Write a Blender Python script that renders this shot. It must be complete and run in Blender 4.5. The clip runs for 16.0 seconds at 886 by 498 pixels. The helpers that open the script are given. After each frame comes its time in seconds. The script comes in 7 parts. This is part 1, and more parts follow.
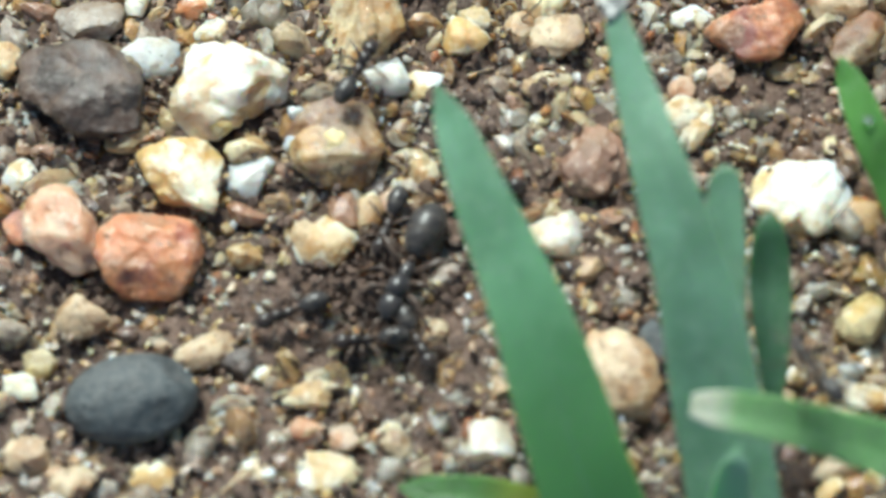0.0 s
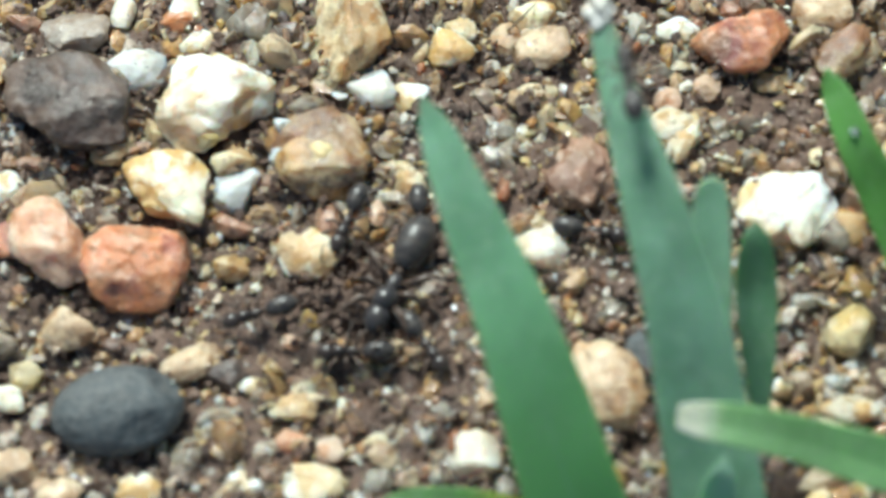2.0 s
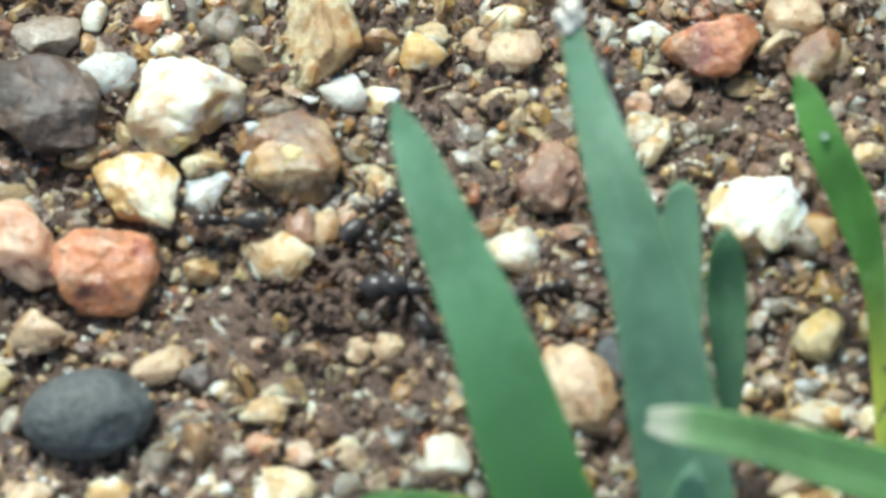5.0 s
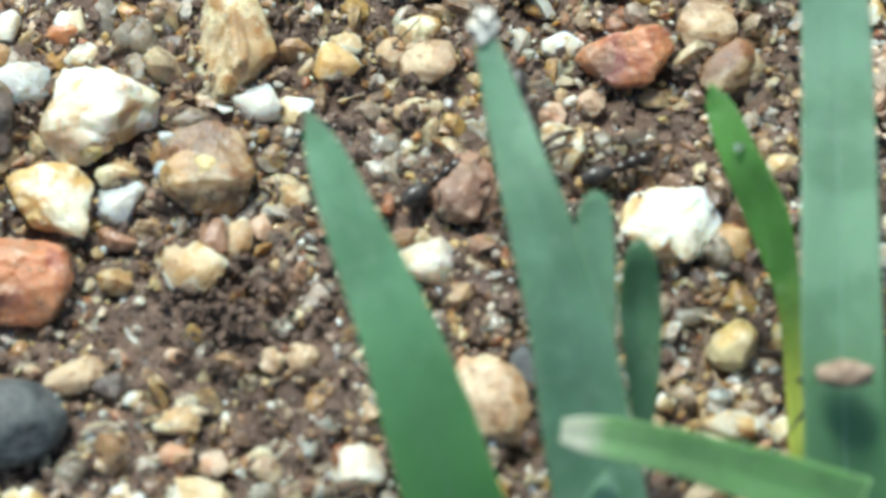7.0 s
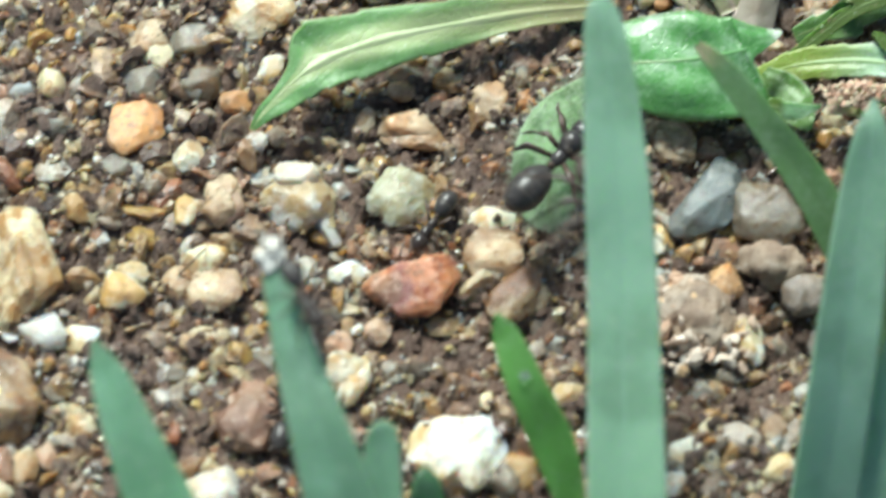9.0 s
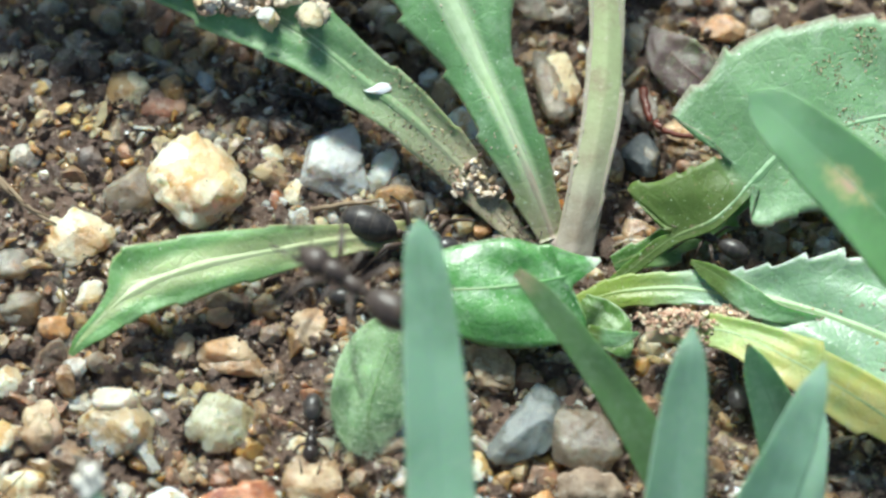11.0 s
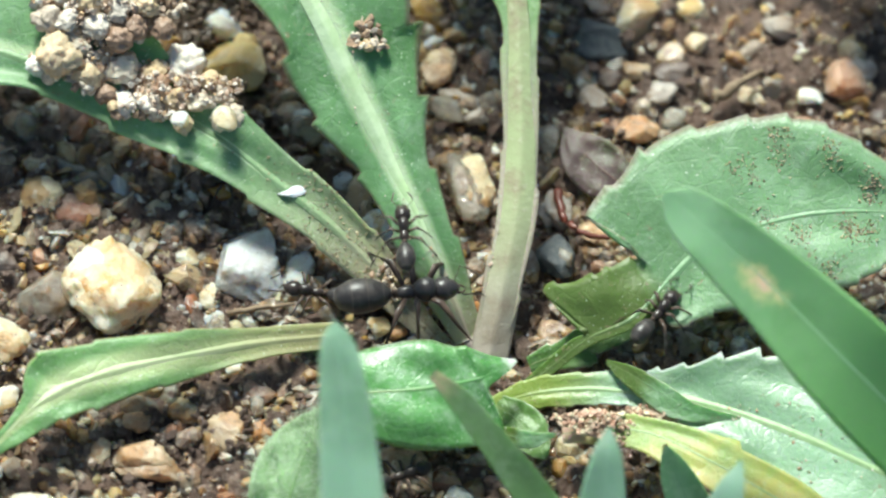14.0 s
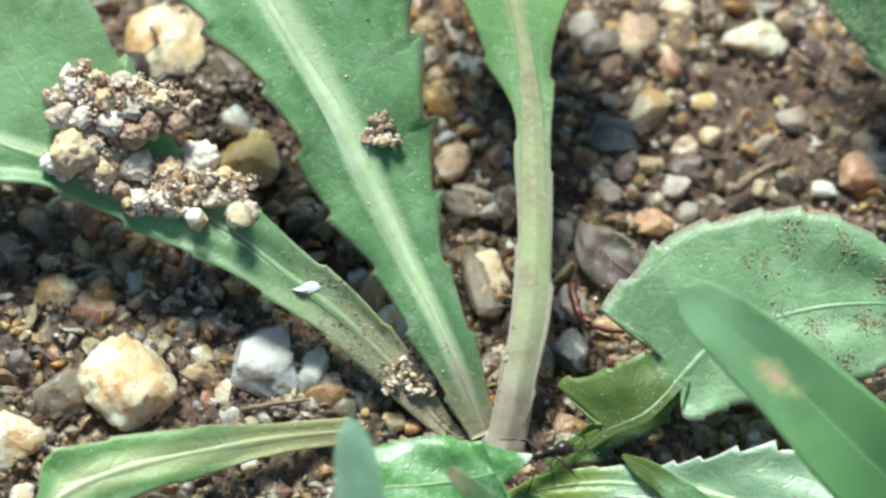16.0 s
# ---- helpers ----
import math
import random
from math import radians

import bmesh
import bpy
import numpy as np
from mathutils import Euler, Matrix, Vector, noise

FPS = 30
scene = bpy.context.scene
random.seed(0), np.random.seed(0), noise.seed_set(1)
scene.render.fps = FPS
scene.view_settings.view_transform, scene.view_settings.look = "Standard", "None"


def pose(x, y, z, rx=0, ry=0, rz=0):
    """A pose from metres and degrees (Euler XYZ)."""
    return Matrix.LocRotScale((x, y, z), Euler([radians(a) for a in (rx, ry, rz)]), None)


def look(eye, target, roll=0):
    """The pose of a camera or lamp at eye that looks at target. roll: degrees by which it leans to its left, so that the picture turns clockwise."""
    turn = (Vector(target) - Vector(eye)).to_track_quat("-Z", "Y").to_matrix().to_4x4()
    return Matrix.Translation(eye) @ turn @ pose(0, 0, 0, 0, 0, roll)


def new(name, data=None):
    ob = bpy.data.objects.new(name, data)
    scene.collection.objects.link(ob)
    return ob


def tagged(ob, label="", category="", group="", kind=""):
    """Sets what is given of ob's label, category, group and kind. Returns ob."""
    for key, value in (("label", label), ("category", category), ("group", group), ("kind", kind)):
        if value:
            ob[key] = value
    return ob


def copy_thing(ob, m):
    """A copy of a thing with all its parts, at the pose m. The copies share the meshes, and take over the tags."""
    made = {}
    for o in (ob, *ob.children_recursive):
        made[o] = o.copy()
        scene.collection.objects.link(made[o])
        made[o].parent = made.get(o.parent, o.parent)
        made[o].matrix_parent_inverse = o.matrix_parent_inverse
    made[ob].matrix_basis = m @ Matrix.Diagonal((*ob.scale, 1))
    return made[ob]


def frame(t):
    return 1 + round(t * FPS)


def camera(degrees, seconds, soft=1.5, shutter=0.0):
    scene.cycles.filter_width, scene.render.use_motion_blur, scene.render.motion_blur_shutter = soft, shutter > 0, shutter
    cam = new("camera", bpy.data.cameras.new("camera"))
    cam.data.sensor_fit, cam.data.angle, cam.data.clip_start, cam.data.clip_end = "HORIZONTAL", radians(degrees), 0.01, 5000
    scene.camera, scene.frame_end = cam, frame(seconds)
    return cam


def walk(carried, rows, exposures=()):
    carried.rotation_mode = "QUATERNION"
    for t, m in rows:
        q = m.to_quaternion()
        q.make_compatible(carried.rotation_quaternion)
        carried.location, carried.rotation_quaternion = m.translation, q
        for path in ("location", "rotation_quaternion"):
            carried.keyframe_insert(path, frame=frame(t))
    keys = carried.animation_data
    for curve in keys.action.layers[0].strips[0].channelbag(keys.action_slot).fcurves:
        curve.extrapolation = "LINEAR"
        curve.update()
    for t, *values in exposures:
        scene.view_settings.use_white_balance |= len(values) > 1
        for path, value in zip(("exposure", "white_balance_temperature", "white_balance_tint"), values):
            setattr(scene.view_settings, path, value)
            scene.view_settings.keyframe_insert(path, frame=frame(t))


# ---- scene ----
MM = 0.001
cam = camera(11.0, 16.0, soft=2.4, shutter=0.4)
cam.data.dof.use_dof = True
cam.data.dof.focus_distance = 0.1965
cam.data.dof.aperture_fstop = 46.0
EYE = (0.0, -0.09108, 0.17129)
VIEW = [  # seconds, degrees looked up, turned left and leaned from the middle of the plot
    (0, -4.24, 3.689, -0.436),
    (0.5, -4.172, 3.757, -0.489),
    (1, -4.2, 3.647, -0.443),
    (1.5, -4.113, 3.572, -0.505),
    (2, -4.097, 3.514, -0.475),
    (2.5, -3.974, 3.335, -0.388),
    (3, -4.086, 3.274, -0.314),
    (3.2, -4.022, 3.23, -0.31),
    (5.3, -4.04, 3.127, -0.325),
    (5.5, -3.981, 3.056, -0.305),
    (6, -3.919, 2.754, -0.259),
    (6.5, -3.811, 2.456, -0.138),
    (7, -3.907, 2.09, -0.208),
    (7.5, -3.327, 1.587, -0.207),
    (8, -2.868, 0.991, -0.165),
    (8.5, -2.163, 0.295, -0.119),
    (9, -1.057, -0.563, -0.077),
    (9.5, 0.047, -1.63, 0.003),
    (10, 0.483, -2, 0),
    (10.2, 0.8, -2.178, 0.011),
    (12.3, 2.566, -3.47, -0.121),
    (12.5, 2.707, -3.565, -0.282),
    (13, 2.996, -3.772, -0.291),
    (13.5, 3.079, -3.815, -0.237),
    (14, 3.06, -3.848, -0.415),
    (14.5, 3.094, -3.889, -0.575),
    (15, 3.509, -3.876, -0.637),
    (15.5, 4.011, -3.902, -0.717),
    (16, 4.263, -3.645, -0.739),
]
walk(cam, [(t, pose(*EYE, 28, 0, 0) @ pose(0, 0, 0, up, left, lean)) for t, up, left, lean in VIEW], exposures=[(0, 0.20, 6080, -5), (9, 0.20, 6130, -5), (14.5, 0.30, 6330, -4), (16, 0.20, 6290, -4)])

# ---- light ----
world = bpy.data.worlds.new("sky")
scene.world = world
world.use_nodes = True
wn = world.node_tree
sky = wn.nodes.new("ShaderNodeTexSky")
sky.sky_type, sky.sun_disc = "NISHITA", False
sky.sun_elevation, sky.sun_rotation = radians(52), radians(-17)
wn.links.new(sky.outputs[0], wn.nodes["Background"].inputs[0])
wn.nodes["Background"].inputs[1].default_value = 0.088
sun = new("sun", bpy.data.lights.new("sun", "SUN"))
sun.data.energy, sun.data.angle, sun.data.color = 5.4, radians(17), (1.0, 0.97, 0.92)
sun.matrix_world = look((-0.18, 0.60, 0.80), (0, 0, 0))

# ---- materials ----


class Mat:
    """A node material with a few short helpers."""

    def __init__(self, name, rough=0.5, spec=0.5):
        self.m = bpy.data.materials.new(name)
        self.m.use_nodes = True
        self.t = self.m.node_tree
        self.b = self.t.nodes["Principled BSDF"]
        self.b.inputs["Roughness"].default_value = rough
        self.b.inputs["Specular IOR Level"].default_value = spec

    def node(self, kind, **sets):
        n = self.t.nodes.new(kind)
        for k, v in sets.items():
            n.inputs[k].default_value = v
        return n

    def link(self, a, b):
        self.t.links.new(a, b)

    def coords(self, what="Object"):
        return self.t.nodes.new("ShaderNodeTexCoord").outputs[what]

    def noise(self, vec, scale, detail=4.0, rough=0.6, w=None):
        n = self.node("ShaderNodeTexNoise")
        n.noise_dimensions = "4D"
        n.inputs["Scale"].default_value, n.inputs["Detail"].default_value, n.inputs["Roughness"].default_value = scale, detail, rough
        self.link(vec, n.inputs["Vector"])
        if w is not None:
            self.link(w, n.inputs["W"])
        return n.outputs["Fac"]

    def math(self, op, a, b=None, clamp=False):
        n = self.node("ShaderNodeMath")
        n.operation, n.use_clamp = op, clamp
        for i, v in enumerate((a, b)):
            if v is None:
                continue
            if isinstance(v, (int, float)):
                n.inputs[i].default_value = v
            else:
                self.link(v, n.inputs[i])
        return n.outputs[0]

    def ramp(self, fac, lo, hi):
        n = self.node("ShaderNodeMapRange")
        n.interpolation_type = "SMOOTHSTEP"
        n.inputs["From Min"].default_value, n.inputs["From Max"].default_value = lo, hi
        self.link(fac, n.inputs["Value"])
        return n.outputs[0]

    def mix(self, fac, a, b, mode="MIX"):
        n = self.node("ShaderNodeMix")
        n.data_type, n.blend_type = "RGBA", mode
        for i, v in ((0, fac), (6, a), (7, b)):
            if isinstance(v, (int, float)):
                n.inputs[i].default_value = v
            elif isinstance(v, tuple):
                n.inputs[i].default_value = (*v, 1)
            else:
                self.link(v, n.inputs[i])
        return n.outputs[2]

    def colour(self, c):
        if isinstance(c, tuple):
            self.b.inputs["Base Color"].default_value = (*c, 1)
        else:
            self.link(c, self.b.inputs["Base Color"])

    def bump(self, height, strength, distance):
        n = self.node("ShaderNodeBump", Strength=strength, Distance=distance)
        self.link(height, n.inputs["Height"])
        self.link(n.outputs[0], self.b.inputs["Normal"])
        self.link(n.outputs[0], self.b.inputs["Coat Normal"])

    def film(self, weight, rough):
        """A thin film of water."""
        self.b.inputs["Coat Weight"].default_value, self.b.inputs["Coat Roughness"].default_value, self.b.inputs["Coat IOR"].default_value = weight, rough, 1.4

    def wander(self, fac, lo, hi):
        """Roughness that varies with fac."""
        n = self.node("ShaderNodeMapRange")
        n.inputs["To Min"].default_value, n.inputs["To Max"].default_value = lo, hi
        self.link(fac, n.inputs["Value"])
        self.link(n.outputs[0], self.b.inputs["Roughness"])


def random_of(m):
    return m.math("MULTIPLY", m.t.nodes.new("ShaderNodeObjectInfo").outputs["Random"], 80.0)


def stone_material(name, light, dark, stain, stained=0.55, rough=(0.28, 0.6), glow=0.0, specks=(0.09, 0.06, 0.04), wet=0.45, size=600, dirt=1.0, clear=0.0):
    m = Mat(name)
    v, r = m.coords(), random_of(m)
    big, fine = m.noise(v, size, 4, 0.5, r), m.noise(v, 3800, 5, 0.65, r)
    c = m.mix(m.ramp(big, 0.44, 0.56), light, dark)
    cells = m.node("ShaderNodeTexVoronoi", Scale=size * 1.1)
    cells.voronoi_dimensions = "4D"
    bent = m.node("ShaderNodeMix")
    bent.data_type, bent.blend_type = "RGBA", "ADD"
    wisp = m.node("ShaderNodeTexNoise", Scale=1500.0, Detail=3.0)
    m.link(v, wisp.inputs["Vector"])
    bent.inputs[0].default_value = 0.0008
    m.link(v, bent.inputs[6])
    m.link(wisp.outputs["Color"], bent.inputs[7])
    m.link(bent.outputs[2], cells.inputs["Vector"])
    m.link(r, cells.inputs["W"])
    crystal = m.node("ShaderNodeSeparateColor")
    m.link(cells.outputs["Color"], crystal.inputs[0])
    c = m.mix(m.math("MULTIPLY", m.ramp(crystal.outputs[0], 0.55, 0.6), 0.55), c, m.mix(0.5, light, dark))
    c = m.mix(m.math("MULTIPLY", m.ramp(crystal.outputs[1], 0.7, 0.75), 0.6), c, tuple(min(0.95, 1.12 * q) for q in light))
    c = m.mix(m.math("MULTIPLY", m.ramp(crystal.outputs[2], 0.78, 0.82), 0.5), c, stain)
    veil = m.noise(v, 420, 5, 0.65, m.math("ADD", r, 11.0))
    c = m.mix(m.math("MULTIPLY", m.ramp(veil, 0.48, 0.64), 0.6 * dirt), c, (0.24, 0.155, 0.09) if max(light) > 0.2 else dark)
    patch = m.noise(v, 1150, 6, 0.7, m.math("ADD", r, 7.0))
    c = m.mix(m.math("MULTIPLY", m.ramp(patch, stained, stained + 0.16), 0.75), c, stain)
    c = m.mix(m.math("MULTIPLY", m.ramp(fine, 0.35, 0.7), 0.3), c, m.mix(0.5, c, (0.5, 0.45, 0.4)))
    dots = m.noise(v, 5200, 2, 0.5, m.math("ADD", r, 3.0))
    c = m.mix(m.ramp(dots, 0.68, 0.74), c, specks)
    mud = m.noise(v, 2100, 5, 0.7, m.math("ADD", r, 29.0))
    c = m.mix(m.math("MULTIPLY", m.ramp(mud, 0.54, 0.62), 0.65 * dirt), c, (0.19, 0.115, 0.066) if max(light) > 0.2 else dark)
    pale = m.noise(v, 1900, 3, 0.55, m.math("ADD", r, 19.0))
    c = m.mix(m.math("MULTIPLY", m.ramp(pale, 0.58, 0.70), 0.55), c, m.mix(0.5, light, (0.80, 0.76, 0.66)) if max(light) > 0.3 else light)
    tone = m.math("ADD", m.math("MULTIPLY", m.t.nodes.new("ShaderNodeObjectInfo").outputs["Random"], 0.30), 0.9)
    comb = m.node("ShaderNodeCombineColor")
    for i in range(3):
        m.link(tone, comb.inputs[i])
    m.colour(m.mix(1.0, c, comb.outputs[0], "MULTIPLY"))
    m.wander(fine, 0.7 * rough[0], 0.8 * rough[1])
    m.bump(m.math("ADD", m.math("MULTIPLY", fine, 0.5), m.math("MULTIPLY", patch, 1.6)), 0.6, 0.0002)
    m.film(min(1.0, wet * 1.7), 0.04)
    if glow:
        m.b.inputs["Subsurface Weight"].default_value = glow
        m.b.inputs["Subsurface Radius"].default_value = (0.0016, 0.0011, 0.0007)
        m.b.inputs["Subsurface Scale"].default_value = 1.0
        m.b.inputs["Transmission Weight"].default_value = clear
    return m.m


STONE = {
    "cream": stone_material("cream_quartz", (0.82, 0.74, 0.57), (0.60, 0.37, 0.13), (0.52, 0.25, 0.04), 0.52, glow=0.6, dirt=0.45, clear=0.06),
    "white": stone_material("white_quartz", (0.86, 0.80, 0.70), (0.63, 0.44, 0.21), (0.55, 0.27, 0.05), 0.55, glow=0.65, dirt=0.12, clear=0.04),
    "gold": stone_material("gold_quartz", (0.84, 0.70, 0.45), (0.50, 0.29, 0.10), (0.46, 0.19, 0.03), 0.51, glow=0.5, dirt=0.65, clear=0.15),
    "clear": stone_material("clear_quartz", (0.64, 0.56, 0.44), (0.40, 0.31, 0.215), (0.54, 0.30, 0.09), 0.54, (0.10, 0.4), glow=0.6, dirt=0.6, clear=0.65),
    "milky": stone_material("milky_quartz", (0.66, 0.67, 0.65), (0.54, 0.54, 0.52), (0.66, 0.58, 0.46), 0.60, (0.10, 0.35), glow=0.7, dirt=0.35, clear=0.1),
    "citrine": stone_material("pale_citrine", (0.76, 0.72, 0.52), (0.64, 0.56, 0.30), (0.50, 0.36, 0.10), 0.58, (0.10, 0.35), glow=0.6, dirt=0.4, clear=0.35),
    "blue": stone_material("blue_grey_quartz", (0.38, 0.43, 0.425), (0.29, 0.335, 0.34), (0.44, 0.47, 0.45), 0.60, (0.15, 0.4), glow=0.5, dirt=0.3, clear=0.6),
    "pink": stone_material("pink_feldspar", (0.68, 0.42, 0.28), (0.52, 0.24, 0.12), (0.74, 0.60, 0.46), 0.54, glow=0.55, dirt=0.5, clear=0.08),
    "rust": stone_material("rust_stone", (0.58, 0.22, 0.08), (0.25, 0.045, 0.037), (0.74, 0.50, 0.36), 0.53, glow=0.45, size=420, clear=0.1),
    "brick": stone_material("brown_crumbly_stone", (0.33, 0.175, 0.11), (0.20, 0.10, 0.065), (0.40, 0.26, 0.18), 0.56, wet=0.1),
    "orange": stone_material("orange_stone", (0.62, 0.31, 0.11), (0.48, 0.20, 0.055), (0.62, 0.42, 0.24), 0.58, glow=0.3),
    "yellow": stone_material("yellow_stone", (0.70, 0.53, 0.22), (0.56, 0.37, 0.10), (0.64, 0.57, 0.40), 0.58, glow=0.3, dirt=0.5, clear=0.2),
    "tan": stone_material("tan_stone", (0.62, 0.47, 0.30), (0.36, 0.21, 0.105), (0.42, 0.19, 0.05), 0.54, glow=0.45, clear=0.05),
    "mottled": stone_material("mottled_stone", (0.74, 0.55, 0.32), (0.28, 0.12, 0.042), (0.60, 0.29, 0.05), 0.52, (0.12, 0.45), glow=0.5, clear=0.35),
    "grey": stone_material("grey_stone", (0.36, 0.305, 0.255), (0.25, 0.20, 0.165), (0.46, 0.385, 0.315), 0.56, glow=0.3),
    "slate": stone_material("slate_pebble", (0.066, 0.078, 0.084), (0.040, 0.048, 0.054), (0.11, 0.12, 0.122), 0.56, (0.55, 0.85), specks=(0.14, 0.14, 0.13), wet=0.02),
    "umber": stone_material("dark_brown_stone", (0.105, 0.062, 0.042), (0.042, 0.027, 0.021), (0.19, 0.11, 0.065), 0.55, (0.25, 0.6), wet=0.4),
    "chalk": stone_material("white_flake", (0.90, 0.88, 0.85), (0.86, 0.83, 0.80), (0.84, 0.80, 0.75), 0.62, glow=0.3, dirt=0.0, specks=(0.6, 0.55, 0.5)),
    "crumb": stone_material("pale_soil_crumb", (0.42, 0.31, 0.22), (0.26, 0.175, 0.12), (0.58, 0.48, 0.38), 0.54, (0.6, 0.95), wet=0.05),
}


def soil_material():
    m = Mat("damp_soil", 0.7, 0.5)
    v = m.coords()
    big, mid, fine = m.noise(v, 130, 4, 0.55), m.noise(v, 1100, 6, 0.75), m.noise(v, 6000, 5, 0.75)
    c = m.mix(m.ramp(big, 0.35, 0.65), (0.215, 0.134, 0.098), (0.112, 0.067, 0.049))
    c = m.mix(m.ramp(mid, 0.50, 0.68), c, (0.36, 0.245, 0.19))
    c = m.mix(m.ramp(fine, 0.57, 0.66), c, (0.52, 0.41, 0.30))
    c = m.mix(m.ramp(m.noise(v, 2600, 3, 0.6), 0.58, 0.66), c, (0.055, 0.034, 0.024))
    m.colour(c)
    m.wander(m.ramp(fine, 0.35, 0.6), 0.12, 0.85)
    m.bump(m.math("ADD", m.math("MULTIPLY", mid, 1.4), m.math("MULTIPLY", fine, 0.7)), 1.0, 0.0003)
    m.film(1.0, 0.04)
    return m.m


def grain_material(name, stops, rough=(0.2, 0.7), clear=0.0, wet=0.8, glow=0.5, deep=0.0005, caked=0.0, soiled=0.65):
    m = Mat(name)
    v = m.coords()
    isl = m.t.nodes.new("ShaderNodeNewGeometry").outputs["Random Per Island"]
    r = m.node("ShaderNodeValToRGB")
    r.color_ramp.interpolation = "CONSTANT"
    el = r.color_ramp.elements
    while len(el) < len(stops):
        el.new(0.5)
    for e, (p, c) in zip(el, stops):
        e.position, e.color = p, (*c, 1)
    m.link(isl, r.inputs[0])
    fine, mid = m.noise(v, 4200, 4, 0.65), m.noise(v, 1500, 4, 0.6)
    c = m.mix(m.ramp(mid, 0.46, 0.62), r.outputs[0], m.mix(soiled, r.outputs[0], (0.15, 0.095, 0.06)))
    c = m.mix(m.math("MULTIPLY", m.ramp(fine, 0.5, 0.75), 0.45), c, m.mix(0.6, r.outputs[0], (0.66, 0.55, 0.42)))
    if caked:  # mud that runs from grain to grain
        mud = m.ramp(m.math("ADD", m.noise(v, 210, 3, 0.6), m.math("MULTIPLY", m.noise(v, 1300, 4, 0.7), 0.8)), 0.82, 1.0)
        c = m.mix(m.math("MULTIPLY", mud, caked), c, m.mix(m.ramp(fine, 0.42, 0.62), (0.14, 0.086, 0.064), (0.33, 0.225, 0.17)))
        see = m.math("MULTIPLY", m.math("SUBTRACT", 1.0, mud), clear)
        m.link(see, m.b.inputs["Transmission Weight"])
    m.colour(c)
    m.b.inputs["Subsurface Weight"].default_value, m.b.inputs["Subsurface Scale"].default_value = glow, 1.0
    m.b.inputs["Subsurface Radius"].default_value = (deep, 0.7 * deep, 0.45 * deep)
    m.wander(m.math("FRACT", m.math("MULTIPLY", isl, 37.0)), *rough)
    m.bump(m.math("ADD", fine, mid), 0.6, 0.00016)
    m.film(wet, 0.04)
    m.b.inputs["Transmission Weight"].default_value = clear
    return m.m


GRAINS = grain_material("coarse_sand", [(0, (0.44, 0.275, 0.14)), (0.13, (0.64, 0.45, 0.22)), (0.29, (0.26, 0.16, 0.095)), (0.36, (0.47, 0.39, 0.29)), (0.48, (0.72, 0.58, 0.38)), (0.60, (0.60, 0.34, 0.10)),
                                        (0.69, (0.52, 0.29, 0.18)), (0.75, (0.36, 0.29, 0.22)), (0.83, (0.76, 0.70, 0.60)), (0.92, (0.085, 0.057, 0.05)), (0.975, (0.46, 0.18, 0.08))], (0.05, 0.4), 0.3, wet=1.0, glow=0.75, deep=0.0006, caked=0.6)
GRIT = grain_material("pale_grit", [(0, (0.62, 0.48, 0.28)), (0.15, (0.70, 0.63, 0.52)), (0.27, (0.50, 0.31, 0.13)), (0.43, (0.45, 0.39, 0.31)), (0.60, (0.54, 0.34, 0.10)), (0.68, (0.70, 0.66, 0.58)), (0.76, (0.50, 0.29, 0.19)), (0.85, (0.15, 0.095, 0.067)), (0.93, (0.30, 0.25, 0.21))], (0.05, 0.35), 0.3, wet=1.0, glow=0.75, deep=0.001, caked=0.45)
DUST = grain_material("fine_sand", [(0, (0.20, 0.133, 0.098)), (0.22, (0.30, 0.209, 0.154)), (0.40, (0.12, 0.0775, 0.0593)), (0.52, (0.42, 0.311, 0.234)), (0.68, (0.54, 0.439, 0.353)), (0.80, (0.38, 0.24, 0.137)), (0.88, (0.66, 0.60, 0.54))], (0.05, 0.5), 0.2, glow=0.0)
CRUMBS = grain_material("crumbled_soil", [(0, (0.60, 0.44, 0.33)), (0.17, (0.78, 0.64, 0.52)), (0.36, (0.47, 0.32, 0.235)), (0.46, (0.76, 0.65, 0.54)), (0.64, (0.56, 0.37, 0.26)), (0.78, (0.84, 0.77, 0.67)), (0.93, (0.74, 0.50, 0.28))], (0.4, 0.9), wet=0.08, glow=0.0, soiled=0.3)
PALECAKE = grain_material("pale_caked_soil", [(0, (0.86, 0.78, 0.66)), (0.3, (0.80, 0.68, 0.52)), (0.6, (0.90, 0.85, 0.76)), (0.85, (0.78, 0.60, 0.38))], (0.3, 0.8), wet=0.3, glow=0.2, caked=0.08, soiled=0.22)
CAKE = grain_material("caked_soil", [(0, (0.78, 0.66, 0.52)), (0.25, (0.60, 0.42, 0.27)), (0.38, (0.84, 0.76, 0.64)), (0.6, (0.50, 0.33, 0.21)), (0.72, (0.74, 0.56, 0.33)), (0.86, (0.42, 0.27, 0.18))], (0.3, 0.8), wet=0.35, glow=0.0, caked=0.4, soiled=0.35)
LITTER = grain_material("tan_dust", [(0, (0.40, 0.30, 0.18)), (0.35, (0.54, 0.42, 0.26)), (0.65, (0.28, 0.20, 0.12)), (0.9, (0.66, 0.56, 0.38))], (0.3, 0.8), wet=0.2, glow=0.0)
PINKISH = grain_material("pinkish_litter", [(0, (0.70, 0.45, 0.33)), (0.3, (0.78, 0.60, 0.45)), (0.6, (0.60, 0.36, 0.25)), (0.8, (0.82, 0.72, 0.50))], (0.5, 0.9), wet=0.05, glow=0.0)
